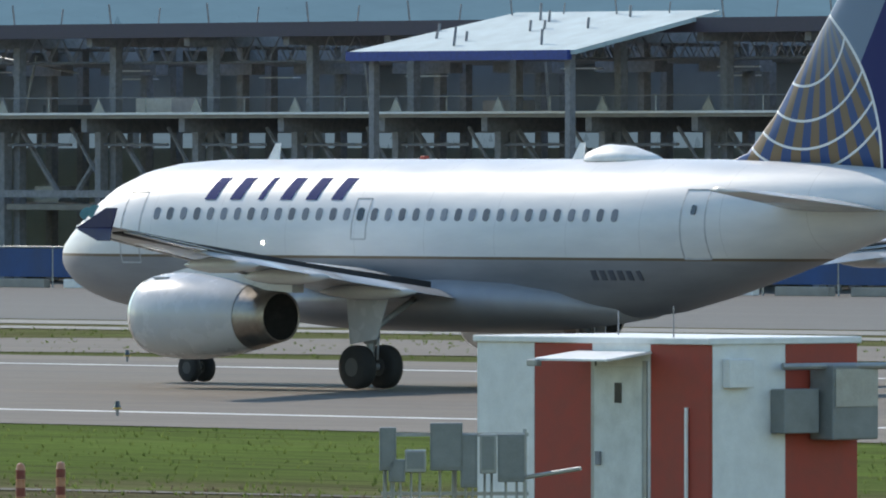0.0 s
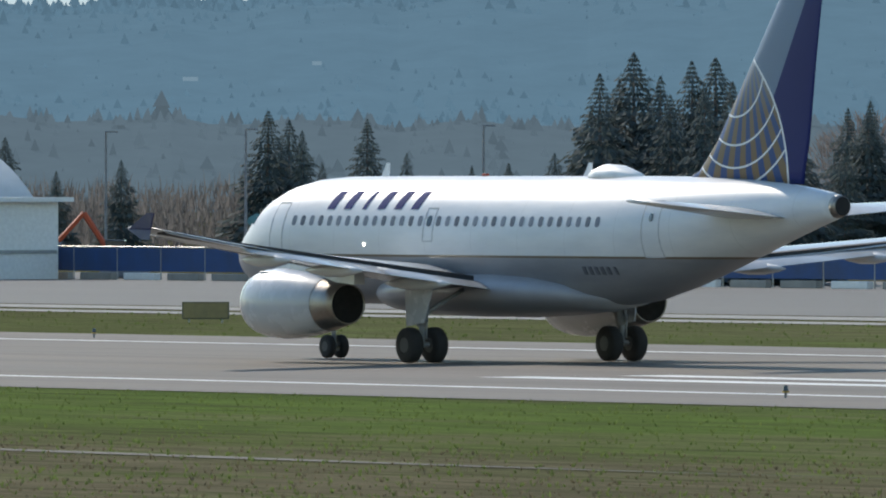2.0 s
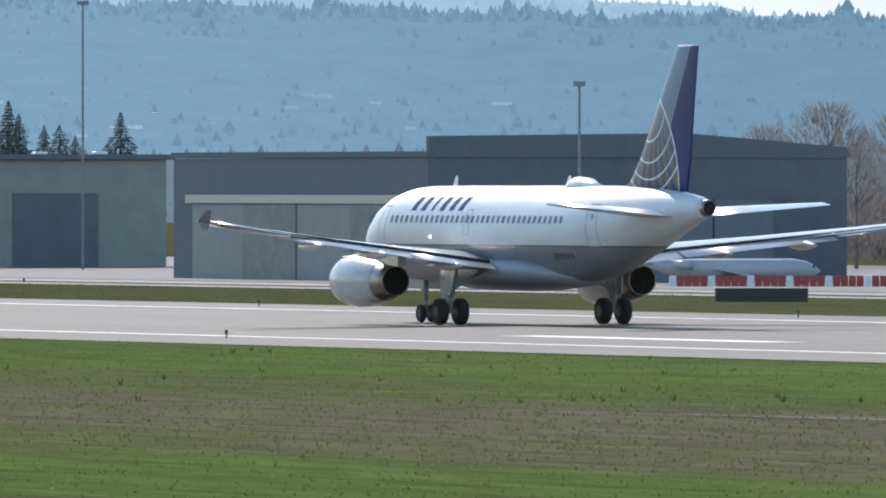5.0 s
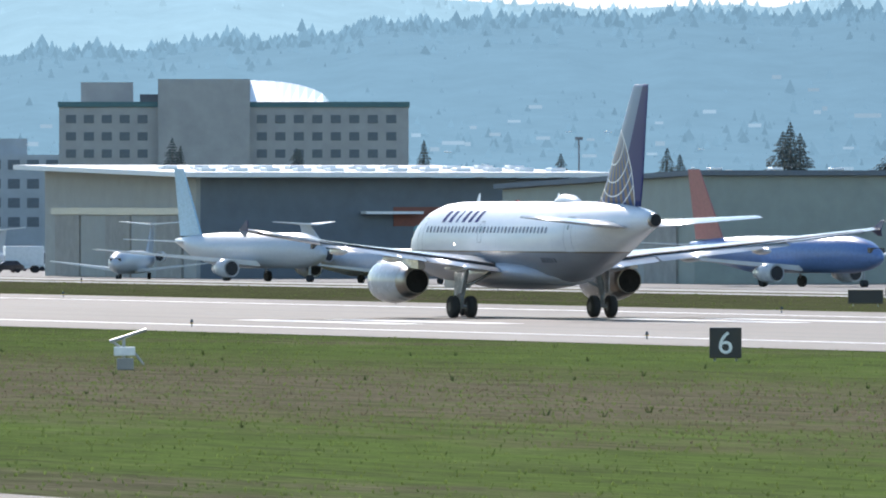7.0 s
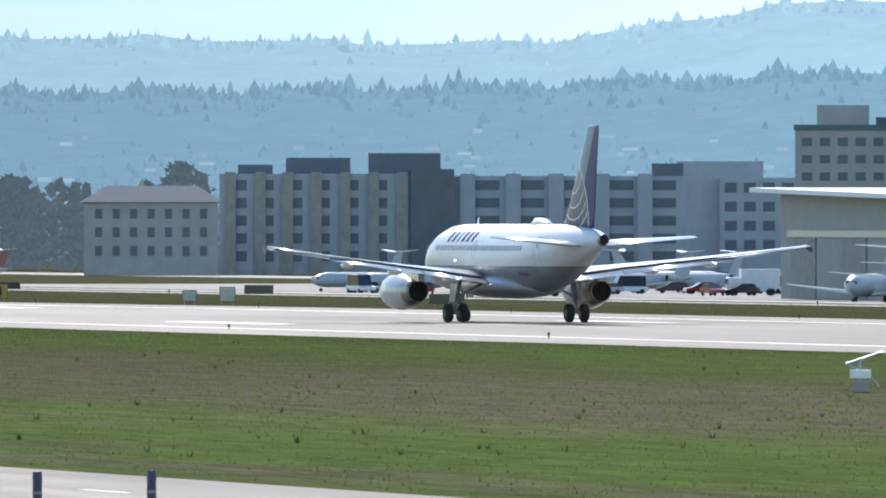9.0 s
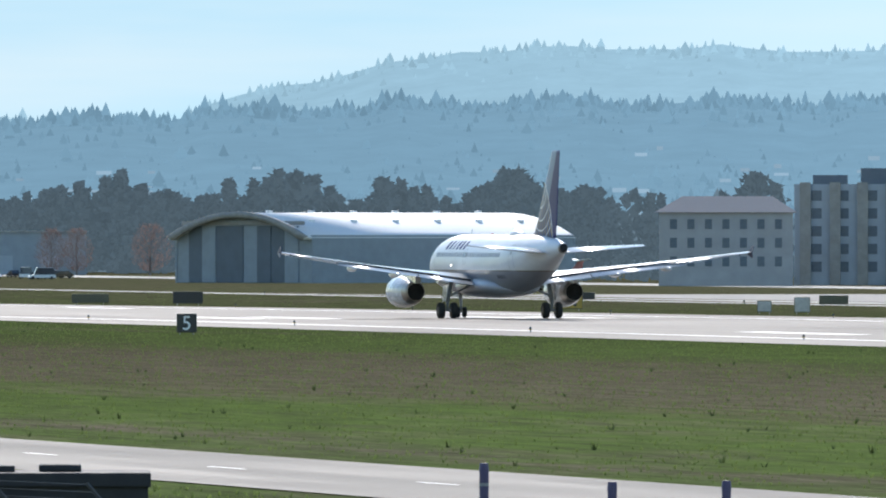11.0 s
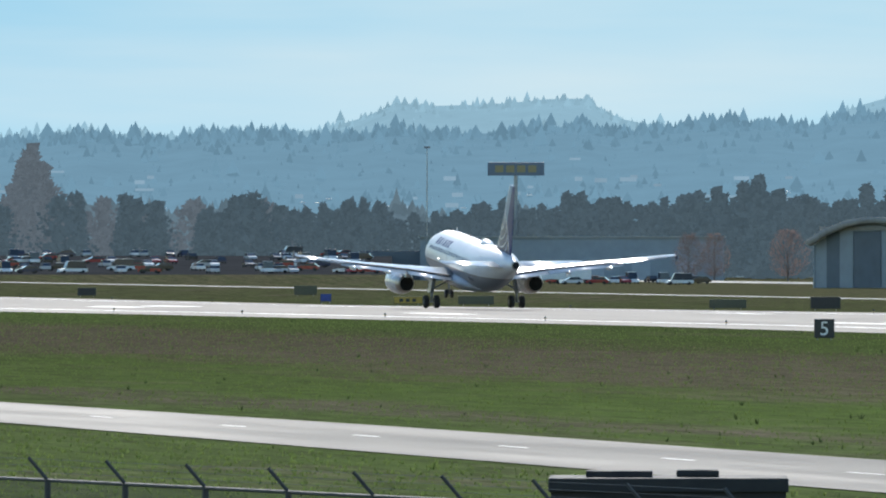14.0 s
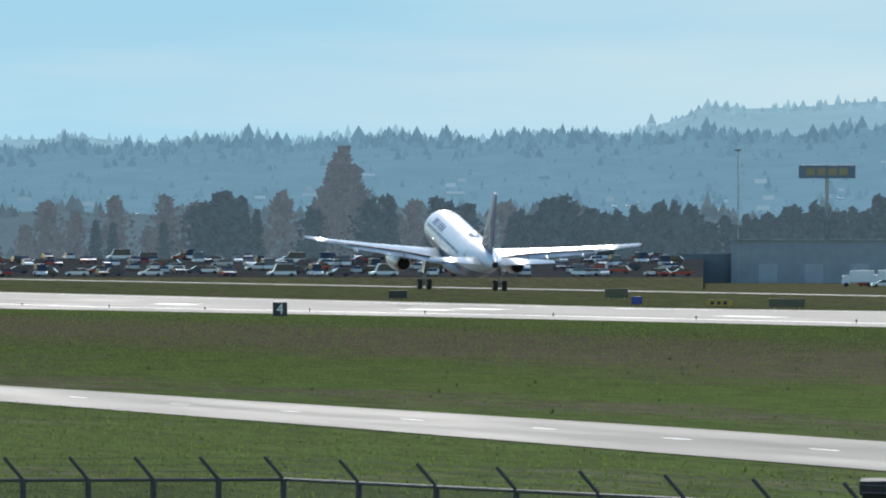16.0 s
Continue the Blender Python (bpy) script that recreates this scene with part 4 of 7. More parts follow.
def arched_hangar(m, w, l, spring, crown, label, vents, rows, wall, roof):
    """Barrel-roofed hangar: arched end on local -X (w wide along +Y), side l long along +X."""
    h = thing("hangar", m, label, "hangar")
    n = 20
    rise = crown - spring
    rad = (w * w / 4 + rise * rise) / (2 * rise)
    half = math.asin(min(1.0, w / 2 / rad))
    arc = [(w / 2 + rad * math.sin(half * (2 * i / n - 1)), crown - rad + rad * math.cos(half * (2 * i / n - 1))) for i in range(n + 1)]
    part("roof", loft([[(x, y, z) for y, z in arc] + [(x, y * (1 - 0.02) + w * 0.01, z - 0.45) for y, z in arc[::-1]] for x in (-0.8, l * 0.5, l)]), roof, h, "pale curved barrel roof", True)
    part("end_wall", loft([[(x, y, z - 0.4) for y, z in arc] + [(x, w - 0.3, 0), (x, 0.3, 0)] for x in (1.2, 1.6)]), wall, h, "grey arched end wall")
    part("end_wall", loft([[(x, y, z - 0.4) for y, z in arc] + [(x, w - 0.3, 0), (x, 0.3, 0)] for x in (l - 0.5, l - 0.1)]), wall, h)
    rim = loft([[(x, w / 2 + (y - w / 2) * s, z * s + (1 - s) * 0) for x, s in ((-0.9, 1.015), (-0.9, 0.93), (-0.3, 0.93), (-0.3, 1.015))] for y, z in arc])
    part("arch_rim", rim, CONCRETE, h, "pale arched frame of the doorway", True)
    block(h, "side_wall", 1, l - 0.2, 0.1, 0.5, 0, spring + 0.4, wall)
    block(h, "side_wall", 1, l - 0.2, w - 0.5, w - 0.1, 0, spring + 0.4, wall)
    nd = 8
    for i in range(nd):
        y0 = w * 0.1 + w * 0.8 * i / nd
        block(h, "hangar_door", 0.9 + 0.12 * (i % 2), 1.15 + 0.12 * (i % 2), y0 + 0.05, y0 + w * 0.8 / nd - 0.05, 0.05, spring * 1.25, DARKWALL if i % 3 else wall)
    block(h, "lintel", 0.6, 1.1, w * 0.06, w * 0.94, spring * 1.27, spring * 1.27 + 0.7, CONCRETE, "pale beam over the doors")
    for f, zo in rows:
        i = int(f * n)
        y, z = arc[i]
        for k in range(vents):
            x = l * (k + 0.7) / (vents + 0.4)
            v = part("roof_vent", boxed(x - 0.45, x + 0.45, y - 0.45, y + 0.45, z - 0.4, z + zo), GALV if zo > 0.5 else WHITE, h, "square grey roof ventilator")
            part("vent_cap", boxed(x - 0.52, x + 0.52, y - 0.52, y + 0.52, z + zo, z + zo + (0.6 if zo > 0.5 else 0.15), 0.05), WHITE, v)
    return h


def construction_hall():
    """Open steel frame of a hall being built, two storeys, with pale canopies."""
    h = thing("unfinished_hall", pose(620, 846, -3), "dark open steel frame of an unfinished two-storey hall", "building")
    top, deck = 18.2, 12.0
    ys = [-10.4 * i for i in range(24)]
    for j, y in enumerate(ys):
        for i, x in enumerate((0, 12, 24, 38)):
            part("column", boxed(x - 0.32, x + 0.32, y - 0.32, y + 0.32, 0.01, top - 0.6), STEEL, h)
        part("roof_beam", boxed(-2.5, 40, y - 0.3, y + 0.3, top - 1.5, top - 0.5), STEEL, h)
        part("deck_beam", boxed(-3, 40, y - 0.3, y + 0.3, deck - 1.3, deck - 0.35), STEEL, h)
        part("brace", rods(((0, y, deck - 1), (0, y - 4.6, 6.0), 0.22), ((0, y - 5.8, 6.0), (0, y - 10.4, deck - 1), 0.22), n=6), STEEL, h)
        part("roof_post", rods(((-2.2, y - 2, top), (-2.4, y - 2, top + 1.5), 0.07), n=5), STEEL, h)
        part("roof_post", rods(((-2.2, y - 7, top), (-2.0, y - 7, top + 1.2), 0.06), n=5), STEEL, h)
        part("knee_plate", loft([[(-0.6, y + 0.5, deck), (-0.6, y + 1.9, deck), (-0.6, y + 1.2, deck + 1.1)], [(-0.5, y + 0.5, deck), (-0.5, y + 1.9, deck), (-0.5, y + 1.2, deck + 1.1)]]), GALV, h)
        for x in (0.5, 7, 14, 21, 30):
            part("roof_truss", rods(((x, y, top - 2.6), (x, y - 10.4, top - 2.6), 0.09), *[((x, y - 2.6 * q, top - 2.6), (x, y - 2.6 * q - 1.3, top - 0.7), 0.06) for q in range(4)],
                                    *[((x, y - 2.6 * q - 1.3, top - 0.7), (x, y - 2.6 * q - 2.6, top - 2.6), 0.06) for q in range(4)], n=4), STEEL, h)
        if j % 2:
            part("ceiling_strip", boxed(6, 7, y - 3.6, y, top - 2.6, top - 2.5), GALV, h)
            part("ceiling_strip", boxed(16, 17, y - 7.5, y - 4, top - 3.4, top - 3.3), GALV, h)
    yl = ys[-1]
    for j, y in enumerate(ys):
        for x0, x1 in ((-3, 3.5), (3.52, 9), (9.02, 15), (15.02, 20), (20.02, 30), (30.02, 41)):
            if x0 > 3 and (j + int(x0)) % 2:
                continue          # unseen gaps, left to let light into the hall
            part("roof_panel", boxed(x0, x1, y - 10.38, y, top - 0.3, top), STEEL, h)
    part("fascia", boxed(-3.3, -3.0, yl - 4, 1.0, top - 0.9, top + 0.1), plain("violet-grey fascia", (0.07, 0.06, 0.085), 0.6), h, "dark violet roof edge")
    # the strip between the two decks is left open for light
    part("deck", boxed(-3.4, 10, yl - 4, 9.0, deck - 0.35, deck), CONCRETE, h, "concrete upper deck")
    part("deck", boxed(17, 22, yl - 4, 9.0, deck - 0.35, deck), CONCRETE, h, "concrete upper deck")
    part("deck_edge", boxed(-3.7, -3.4, yl - 4, 9.0, deck - 0.1, deck + 0.06), WHITE, h, "thin pale deck edge")
    part("lower_rail", boxed(-3.3, -3.1, yl - 4, 9.0, 6.1, 6.6), STEEL, h)
    part("lower_floor", boxed(-1, 12, yl - 4, 8.0, 5.2, 5.6), CONCRETE, h, "grey lower floor slab")
    # added wall: closes the view through and gives the interior its hazy grey
    part("back_wall", boxed(31, 31.5, yl - 4, -6, deck, top - 0.4), plain("site sheeting", (0.27, 0.29, 0.315), 0.85, vary=0.2, scale=0.3), h, "grey wall added behind the upper storey")
    for k in range(22):
        y = -6.5 - 10.4 * k
        part("hanging_duct", boxed(11, 12.2, y - 6, y, top - 3.4, top - 2.5), STEEL, h)
        part("light_strip", boxed(2.2 + 5 * (k % 3), 2.9 + 5 * (k % 3), y - 4.2, y - 0.6, top - 3.2 - 0.5 * (k % 2), top - 3.12 - 0.5 * (k % 2)), WHITE, h, "pale hanging strip")
        part("rail", rods(((-2.9, y, deck + 1.1), (-2.9, y - 10.4, deck + 1.1), 0.05), ((-2.9, y, deck), (-2.9, y, deck + 1.1), 0.05), n=5), GALV, h)
        part("column", boxed(-1.2, -0.5, y - 3.6, y - 3.0, 0.01, deck - 0.3), STEEL, h)
        part("bracing", rods(((-0.8, y, deck - 1), (-0.8, y - 3.4, 7.0), 0.14), ((-0.8, y - 3.4, deck - 2.2), (-0.8, y - 10.4, deck - 2.2), 0.12), n=5), STEEL, h)
    part("inner_wall", boxed(26, 26.3, yl - 4, -60, 5.6, deck - 2.4), GREENWALL, h)
    part("rear_wall", boxed(30, 30.4, yl - 4, 2, 0.01, 5.2), GREENWALL, h)
    rng = random.Random(2)
    for k in range(60):
        y = rng.uniform(yl, 4)
        x = rng.uniform(-2, 22)
        z = rng.choice((5.7, 5.7, deck, deck, 0.02))
        q = rng.random()
        if q < 0.4:
            part("pallet", boxed(x, x + rng.uniform(1, 3), y, y + rng.uniform(1, 4), z, z + rng.uniform(0.5, 1.5)), rng.choice((GALV, CONCRETE, DARKWALL, WHITE)), h)
        elif q < 0.75:
            part("prop", rods(((x, y, z), (x + rng.uniform(-0.3, 0.3), y + rng.uniform(-1.5, 1.5), z + rng.uniform(2, 5)), 0.1), n=5), GALV, h)
        else:
            part("pipe", rods(((x, y, z + rng.uniform(2.5, 4.5)), (x, y - rng.uniform(6, 16), z + rng.uniform(2.5, 4.5)), 0.09), n=5), GALV, h)
    wing = loft([[(-3, 1.0, top - 0.5), (-3, 1.0, top - 1.4), (36, 1.0, top - 6.5), (36, 1.0, top - 0.5)], [(-2.4, 8, top - 0.9), (-2.4, 8, top - 1.2), (20, 6, top - 1.6), (20, 6, top - 0.9)]])
    part("roof_wing", wing, STEEL, h, "tapering dark roof overhang")
    part("column", boxed(-1.0, 0.2, 2.4, 3.4, 0.01, top - 0.8), plain("rust-red primed steel", (0.10, 0.05, 0.06), 0.7), h)
    for x in (20, 28):
        part("column", boxed(x, x + 0.7, 7, 7.7, 0.01, deck - 0.3), STEEL, h)
    rng = random.Random(4)
    for y0, wd, e0, e1, z0, z1 in ((-84, 22, 4.3, 3.3, 16.2, 17.6), (-173, 22.5, -5.5, -3.1, 15.8, 18.5)):
        c = part("canopy", loft([[(-12, y0, z0), (-12, y0, z0 + 0.3), (-1.5, y0 + e0, z1 + 0.3), (-1.5, y0 + e0, z1)],
                                 [(-12, y0 - wd, z0), (-12, y0 - wd, z0 + 0.3), (-1.5, y0 - wd + e1, z1 + 0.3), (-1.5, y0 - wd + e1, z1)]]),
                 DECK, h, "pale sloping canopy roof")
        part("canopy_edge", boxed(-12.3, -11.9, y0 - wd * 0.98, y0, z0 - 0.35, z0 + 0.3), TARP, c, "blue sheeted canopy edge")
        for y in (y0 - 1.5, y0 - wd + 1.5):
            part("canopy_column", boxed(-11.3, -10.8, y - 0.25, y + 0.25, 0.01, z0 + 0.1), STEEL, c)
        for k in range(12):
            x = rng.uniform(-11, -3)
            y = rng.uniform(y0 - wd, y0 - 1)
            z = z0 + 0.25 + (x + 12) * (z1 - z0) / 10.5
            part("roof_stub", rods(((x, y, z), (x + 0.1, y, z + rng.uniform(0.5, 1.3)), 0.1), n=5), STEEL, c)
    part("air_handler", boxed(-6, -3.5, -97, -93.6, 16.2, 17.9, 0.3), WHITE, h, "pale rooftop air unit")
    part("handrail", rods(*[((-2.5, -84 - 2 * k, top), (-2.5, -84 - 2 * k, top + 1.5), 0.07) for k in range(6)], ((-2.5, -84, top + 1.5), (-2.5, -94, top + 1.5), 0.07), ((-2.5, -84, top + 0.8), (-2.5, -94, top + 0.8), 0.07), n=5),
         GALV, h, "galvanised roof handrail")
    # slatted tower behind
    t = thing("slatted_building", pose(690, 655, -3), "pale vertically slatted building behind the frame", "building")
    part("wall", boxed(0, 20, -30, 12, 0.01, 24), GREENWALL, t)
    for k in range(24):
        part("slat", boxed(-0.5, -0.05, -28 + 1.7 * k, -27.3 + 1.7 * k, 15, 24), CONCRETE, t)
    # screened fence along its foot
    f = thing("site_fence", pose(597, 600, -3), "blue mesh-screened construction fence on concrete blocks", "fence")
    for k in range(54):
        y = 7.0 * k
        part("screen", boxed(-0.05, 0.05, y + 0.1, y + 6.9, 0.75, 2.7), BLUEFENCE, f)
        part("post", rods(((0, y, 0.01), (0, y, 2.9), 0.06), n=6), GALV, f)
        part("block", boxed(-0.3, 0.3, y + 0.6, y + 5.6, 0.01, 0.62, 0.06), CONCRETE if k % 3 else WHITE, f)
    part("top_rail", rods(((0, 0, 2.8), (0, 378, 2.8), 0.06), n=6), GALV, f)


def flat_hangar(x, y, w, l, z_front, z_back, wall, roofm, label, doors, turn=0.0, side=None, overhang=1.5):
    """Wide hangar; -X face w long along +Y with doors, -Y side l long along +X."""
    h = thing("hangar", pose(x, y, -3, 0, 0, turn), label, "hangar")
    part("front_wall", loft([[(0, 0, 0.01), (0, w, 0.01), (0, w, z_back), (0, 0, z_front)], [(0.5, 0, 0.01), (0.5, w, 0.01), (0.5, w, z_back), (0.5, 0, z_front)]]), wall, h)
    part("side_wall", boxed(0.5, l, 0, 0.5, 0.01, z_front), side or wall, h)
    part("back_wall", boxed(l - 0.5, l, 0.5, w, 0.01, min(z_front, z_back)), wall, h)
    part("roof", loft([[(xx, -overhang, z_front + 0.05), (xx, w + overhang, z_back + 0.05), (xx, w + overhang, z_back + 0.6), (xx, -overhang, z_front + 0.6)] for xx in (-overhang, l + overhang)]), roofm, h)
    for k in range(doors):
        y0 = w * 0.08 + w * 0.84 * k / doors
        part("hangar_door", boxed(-0.25 + 0.1 * (k % 2), 0.05, y0 + 0.15, y0 + w * 0.84 / doors - 0.15, 0.02, min(z_front, z_back) * 0.62), HANGARWALL if k % 2 else CONCRETE, h)
    part("door_header", boxed(-0.35, 0.02, w * 0.06, w * 0.94, min(z_front, z_back) * 0.63, min(z_front, z_back) * 0.7), GALV, h)
    return h


def far_buildings():
    construction_hall()
    # barrel-roofed hangar with its low annexe
    arched_hangar(pose(561, 989, -3), 37, 45, 3.6, 12.3, "silver barrel-roofed hangar with rows of roof ventilators", 6, ((0.5, 0.7), (0.27, 0.7)), HANGARWALL, HANGARROOF)
    a = thing("annexe", pose(556, 958, -3), "low white annexe with a band of windows beside the hangar", "building")
    part("wall", boxed(-3, 40, 14, 24, 0.01, 6.6), WHITE, a)
    part("roof", boxed(-4, 41, 13, 30.8, 6.6, 7.0), WHITEROOF, a, "flat white annexe roof")
    grid_windows(a, [3.5 + 1.55 * i for i in range(20)], [5.1], 14, 1.15, 1.6, PANE)
    part("skirt", boxed(-2.8, 39.8, 13.85, 14, 2.2, 2.5), GALV, a)
    b = thing("terminal_building", pose(541, 1036, -3), "low terminal with a teal glazed roof lantern", "building")
    part("wall", boxed(0, 40, 0, 48, 0.01, 6.2), HANGARWALL, b)
    part("roof", boxed(-1, 41, -1, 49, 6.2, 6.6), CONCRETE, b)
    part("lantern", loft([[(2, 4, 6.6), (7, 4, 6.6), (4.5, 5, 9.6)], [(2, 30, 6.6), (7, 30, 6.6), (4.5, 28, 9.6)]]), TEALROOF, b, "teal glazed sloping lantern")
    part("gable", loft([[(1.6, 3.4, 6.6), (2.2, 3.4, 6.6), (4.7, 4.4, 9.9), (4.3, 4.4, 9.9)], [(1.6, 4.0, 6.6), (2.2, 4.0, 6.6), (4.7, 5.0, 9.9), (4.3, 5.0, 9.9)]]), CONCRETE, b)
    part("upper_roof", boxed(9, 40, -4, 60, 6.6, 9.7), DARKROOF, b, "dark blue upper storey")
    grid_windows(b, [3 + 3.2 * i for i in range(14)], [2.6], 0, 2.0, 1.6, PANE, face="x")
    # slate hangar
    h = flat_hangar(495, 1117, 60, 42.5, 11.4, 11.4, DARKWALL, DARKROOF, "dark slate-blue clad hangar with tall sliding doors", 4, overhang=0.2)
    part("gable", loft([[(0, yy, 11.4), (42.5, yy, 11.4), (42.5, yy, 12.4), (26, yy, 13.7), (0, yy, 13.4)] for yy in (-0.15, 0.4)]), DARKWALL, h, "shallow slate-blue gable")
    for k in range(5):
        part("hangar_door", boxed(4 + 6.2 * k, 10 + 6.2 * k, -0.3 - 0.08 * (k % 2), -0.02, 0.02, 7.6), plain("blue-grey door sheeting", (0.17, 0.20, 0.23), 0.6), h)
    part("door_header", boxed(3, 36, -0.4, -0.02, 7.6, 8.1), DARKROOF, h)
    # white truss-roofed hangar and the grey-green hangar beside it
    h = flat_hangar(492, 1452, 56, 47, 11.6, 12.6, HANGARWALL, WHITEROOF, "hangar with a big overhanging white roof", 5, side=DARKWALL, overhang=3.0)
    for i in range(12):
        part("skylight", boxed(2 + 3.9 * i, 3.8 + 3.9 * i, 4, 6, 12.3, 12.75, 0.1), WHITE, h)
        part("skylight", boxed(2 + 3.9 * i, 3.8 + 3.9 * i, 18, 20, 12.6, 13.05, 0.1), WHITE, h)
    part("awning", boxed(20, 27, -2.0, 0, 7.4, 7.7), WHITE, h)
    part("red_band", boxed(24, 46.8, -0.12, 0, 6.0, 8.2), plain("brick-red cladding", (0.22, 0.08, 0.06), 0.7), h, "rust-red wall band")
    h = flat_hangar(509, 1336, 60, 52, 11.6, 10.2, GREENWALL, DARKROOF, "long grey-green hangar with a flat dark roof", 5, side=GREENWALL, overhang=0.8)
    for i in range(7):
        part("skylight", boxed(3 + 7 * i, 4.4 + 7 * i, 3, 4.4, 12.2, 12.5, 0.1), WHITE, h)
    part("doorway", boxed(34, 44, -0.1, 0, 0.02, 8.0), DARKWALL, h, "tall dark doorway")
    # hotel with a glazed barrel top
    x, y = spot(17.98 + 0.15, 2240)
    b = thing("hotel_block", pose(x, y, -3, 0, 0, -19), "large tan hotel block with a white barrel top light", "building")
    part("wall", boxed(0, 58.6, 0, 22, 0.01, 25.2), TANWALL, b)
    part("tower", boxed(16.6, 32, -1.5, 18, 0.01, 29.3), TANWALL, b, "taller lift tower")
    part("plant_room", boxed(3.6, 12.3, 4, 14, 25.2, 28.8), TANWALL, b)
    part("plant_room", boxed(13.5, 16.5, 6, 12, 25.2, 26.8), DARKROOF, b)
    part("barrel_light", loft([[(32 + 13.6 * u, yy, 25.2 + k * math.sqrt(max(0, 1 - u ** 2.2))) for u in [i / 10 for i in range(11)]] + [(32, yy, 25.2)] for yy, k in ((1, 0.25), (14.5, 4.0), (17, 4.0))]),
         plain("glossy white sheeting", (0.80, 0.81, 0.81), 0.38, vary=0.1), b, "white curved barrel top light")
    part("parapet", boxed(-0.2, 58.8, -0.25, 0, 24.6, 25.5), TEALROOF, b)
    grid_windows(b, [34 + 3.1 * i for i in range(8)] + [2 + 3.0 * i for i in range(5)], [22.6 - 2.9 * k for k in range(7)], 0, 1.7, 1.4, PANE, depth=0.1)
    # apartment blocks
    x, y = spot(15.66, 2330)
    b = thing("apartment_block", pose(x, y, -3, 0, 0, -16.6), "grey five-storey apartment block with dark roof boxes", "building")
    part("wall", boxed(0, 34.5, 0, 16, 0.01, 17.6), GREYWALL, b)
    part("wall", boxed(40.5, 81.5, 1, 16, 0.01, 17.2), GREYWALL, b)
    part("core", boxed(33.5, 41, -1.5, 14, 0.01, 18.4), DARKWALL, b, "dark blue stair core")
    for x0, x1, z1 in ((3.2, 9.2, 19.2), (11.6, 22.8, 20.4), (26, 38.6, 21.2), (75.5, 81, 19.4)):
        part("roof_box", boxed(x0, x1, 3, 12, 17.2, z1), DARKROOF, b, "dark rooftop box")
    for x0 in (1, 6.2, 11, 16, 21, 26, 31):
        part("pier", boxed(x0, x0 + 1.9, -1.0, 0, 0.01, 17.9), CONCRETE, b)
    for x0 in (42, 50, 57.5, 65.5, 73):
        part("pier", boxed(x0, x0 + 2.6, 0, 1, 0.01, 17.6), GREYWALL, b)
    zs = [15.6 - 3.1 * k for k in range(5)]
    grid_windows(b, [3.9, 8.6, 13.6, 18.4, 23.4, 28.4], zs, 0, 1.8, 1.8, PANE)
    grid_windows(b, [46.8, 54.6, 62.4, 70.2, 77.6], zs, 1, 4.2, 1.7, PANE)
    x, y = spot(15.08, 2290)
    b = thing("guest_house", pose(x, y, -3, 0, 0, -15.3), "three-storey tan building with a dark hipped roof", "building")
    part("wall", boxed(0, 23, 0, 12, 0.01, 12.6), TANWALL, b)
    part("roof", loft([[(-0.8, -0.8, 12.6), (23.8, -0.8, 12.6), (23.8, 12.8, 12.6), (-0.8, 12.8, 12.6)], [(4, 5, 15.4), (19.5, 5, 15.4), (19.5, 7, 15.4), (4, 7, 15.4)]]), DARKROOF, b)
    grid_windows(b, [2.5 + 3 * i for i in range(7)], [10.6, 7.4, 4.2], 0, 1.2, 1.7, PANE)
    x, y = spot(17.62, 2450)
    b = thing("office_block", pose(x, y, -3, 0, 0, -17.5), "pale stepped office block", "building")
    part("wall", boxed(0, 16, 0, 12, 0.01, 20.3), GREYWALL, b)
    part("wall", boxed(8, 23, -3, 0, 0.01, 17.3), GREYWALL, b)
    grid_windows(b, [10, 13.5, 17, 20.5], [15.5, 12, 8.5, 5], -3, 2.2, 1.8, PANE)
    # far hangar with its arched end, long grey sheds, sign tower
    arched_hangar(pose(568, 2352, -3, 0, 0, 28), 38, 66, 8.3, 12.8, "grey far hangar with a shallow white barrel roof", 6, ((0.5, 0.25), (0.2, 0.2)), HAZEWALL, WHITEROOF)
    x, y = spot(11.32, 2900)
    b = thing("long_shed", pose(x, y, -3, 0, 0, -12), "long low grey-blue shed", "building")
    part("wall", boxed(0, 66, 0, 20, 0.01, 9.2), HAZEWALL, b)
    part("roof", boxed(-0.5, 66.5, -0.5, 20.5, 9.2, 9.6), HANGARWALL, b)
    part("annexe", boxed(-13, 0, 2, 14, 0.01, 6.4), DARKROOF, b)
    for i in range(6):
        part("loading_door", boxed(6 + 10 * i, 10 + 10 * i, -0.1, 0, 0.02, 4.2), GREYWALL, b)
    x, y = spot(11.61, 3037)
    s = thing("sign_tower", pose(x, y, -3, 0, 0, -11.7), "tall blue and yellow roadside sign on a steel pole", "sign")
    part("pole", rods(((6.4, 0, 0.01), (6.4, 0, 24), 0.45), n=10), GALV, s)
    p = part("panel", boxed(0, 12.9, -0.6, 0.6, 23.4, 26.4, 0.1), plain("sign blue", (0.13, 0.17, 0.22), 0.5), s, "dark blue sign panel")
    for k in range(4):
        part("letter_bar", boxed(1.7 + 2.5 * k, 3.6 + 2.5 * k, -0.66, -0.6, 24.1, 25.7), plain("faded sign lettering", (0.30, 0.25, 0.12), 0.5), p, "dull yellow bar")
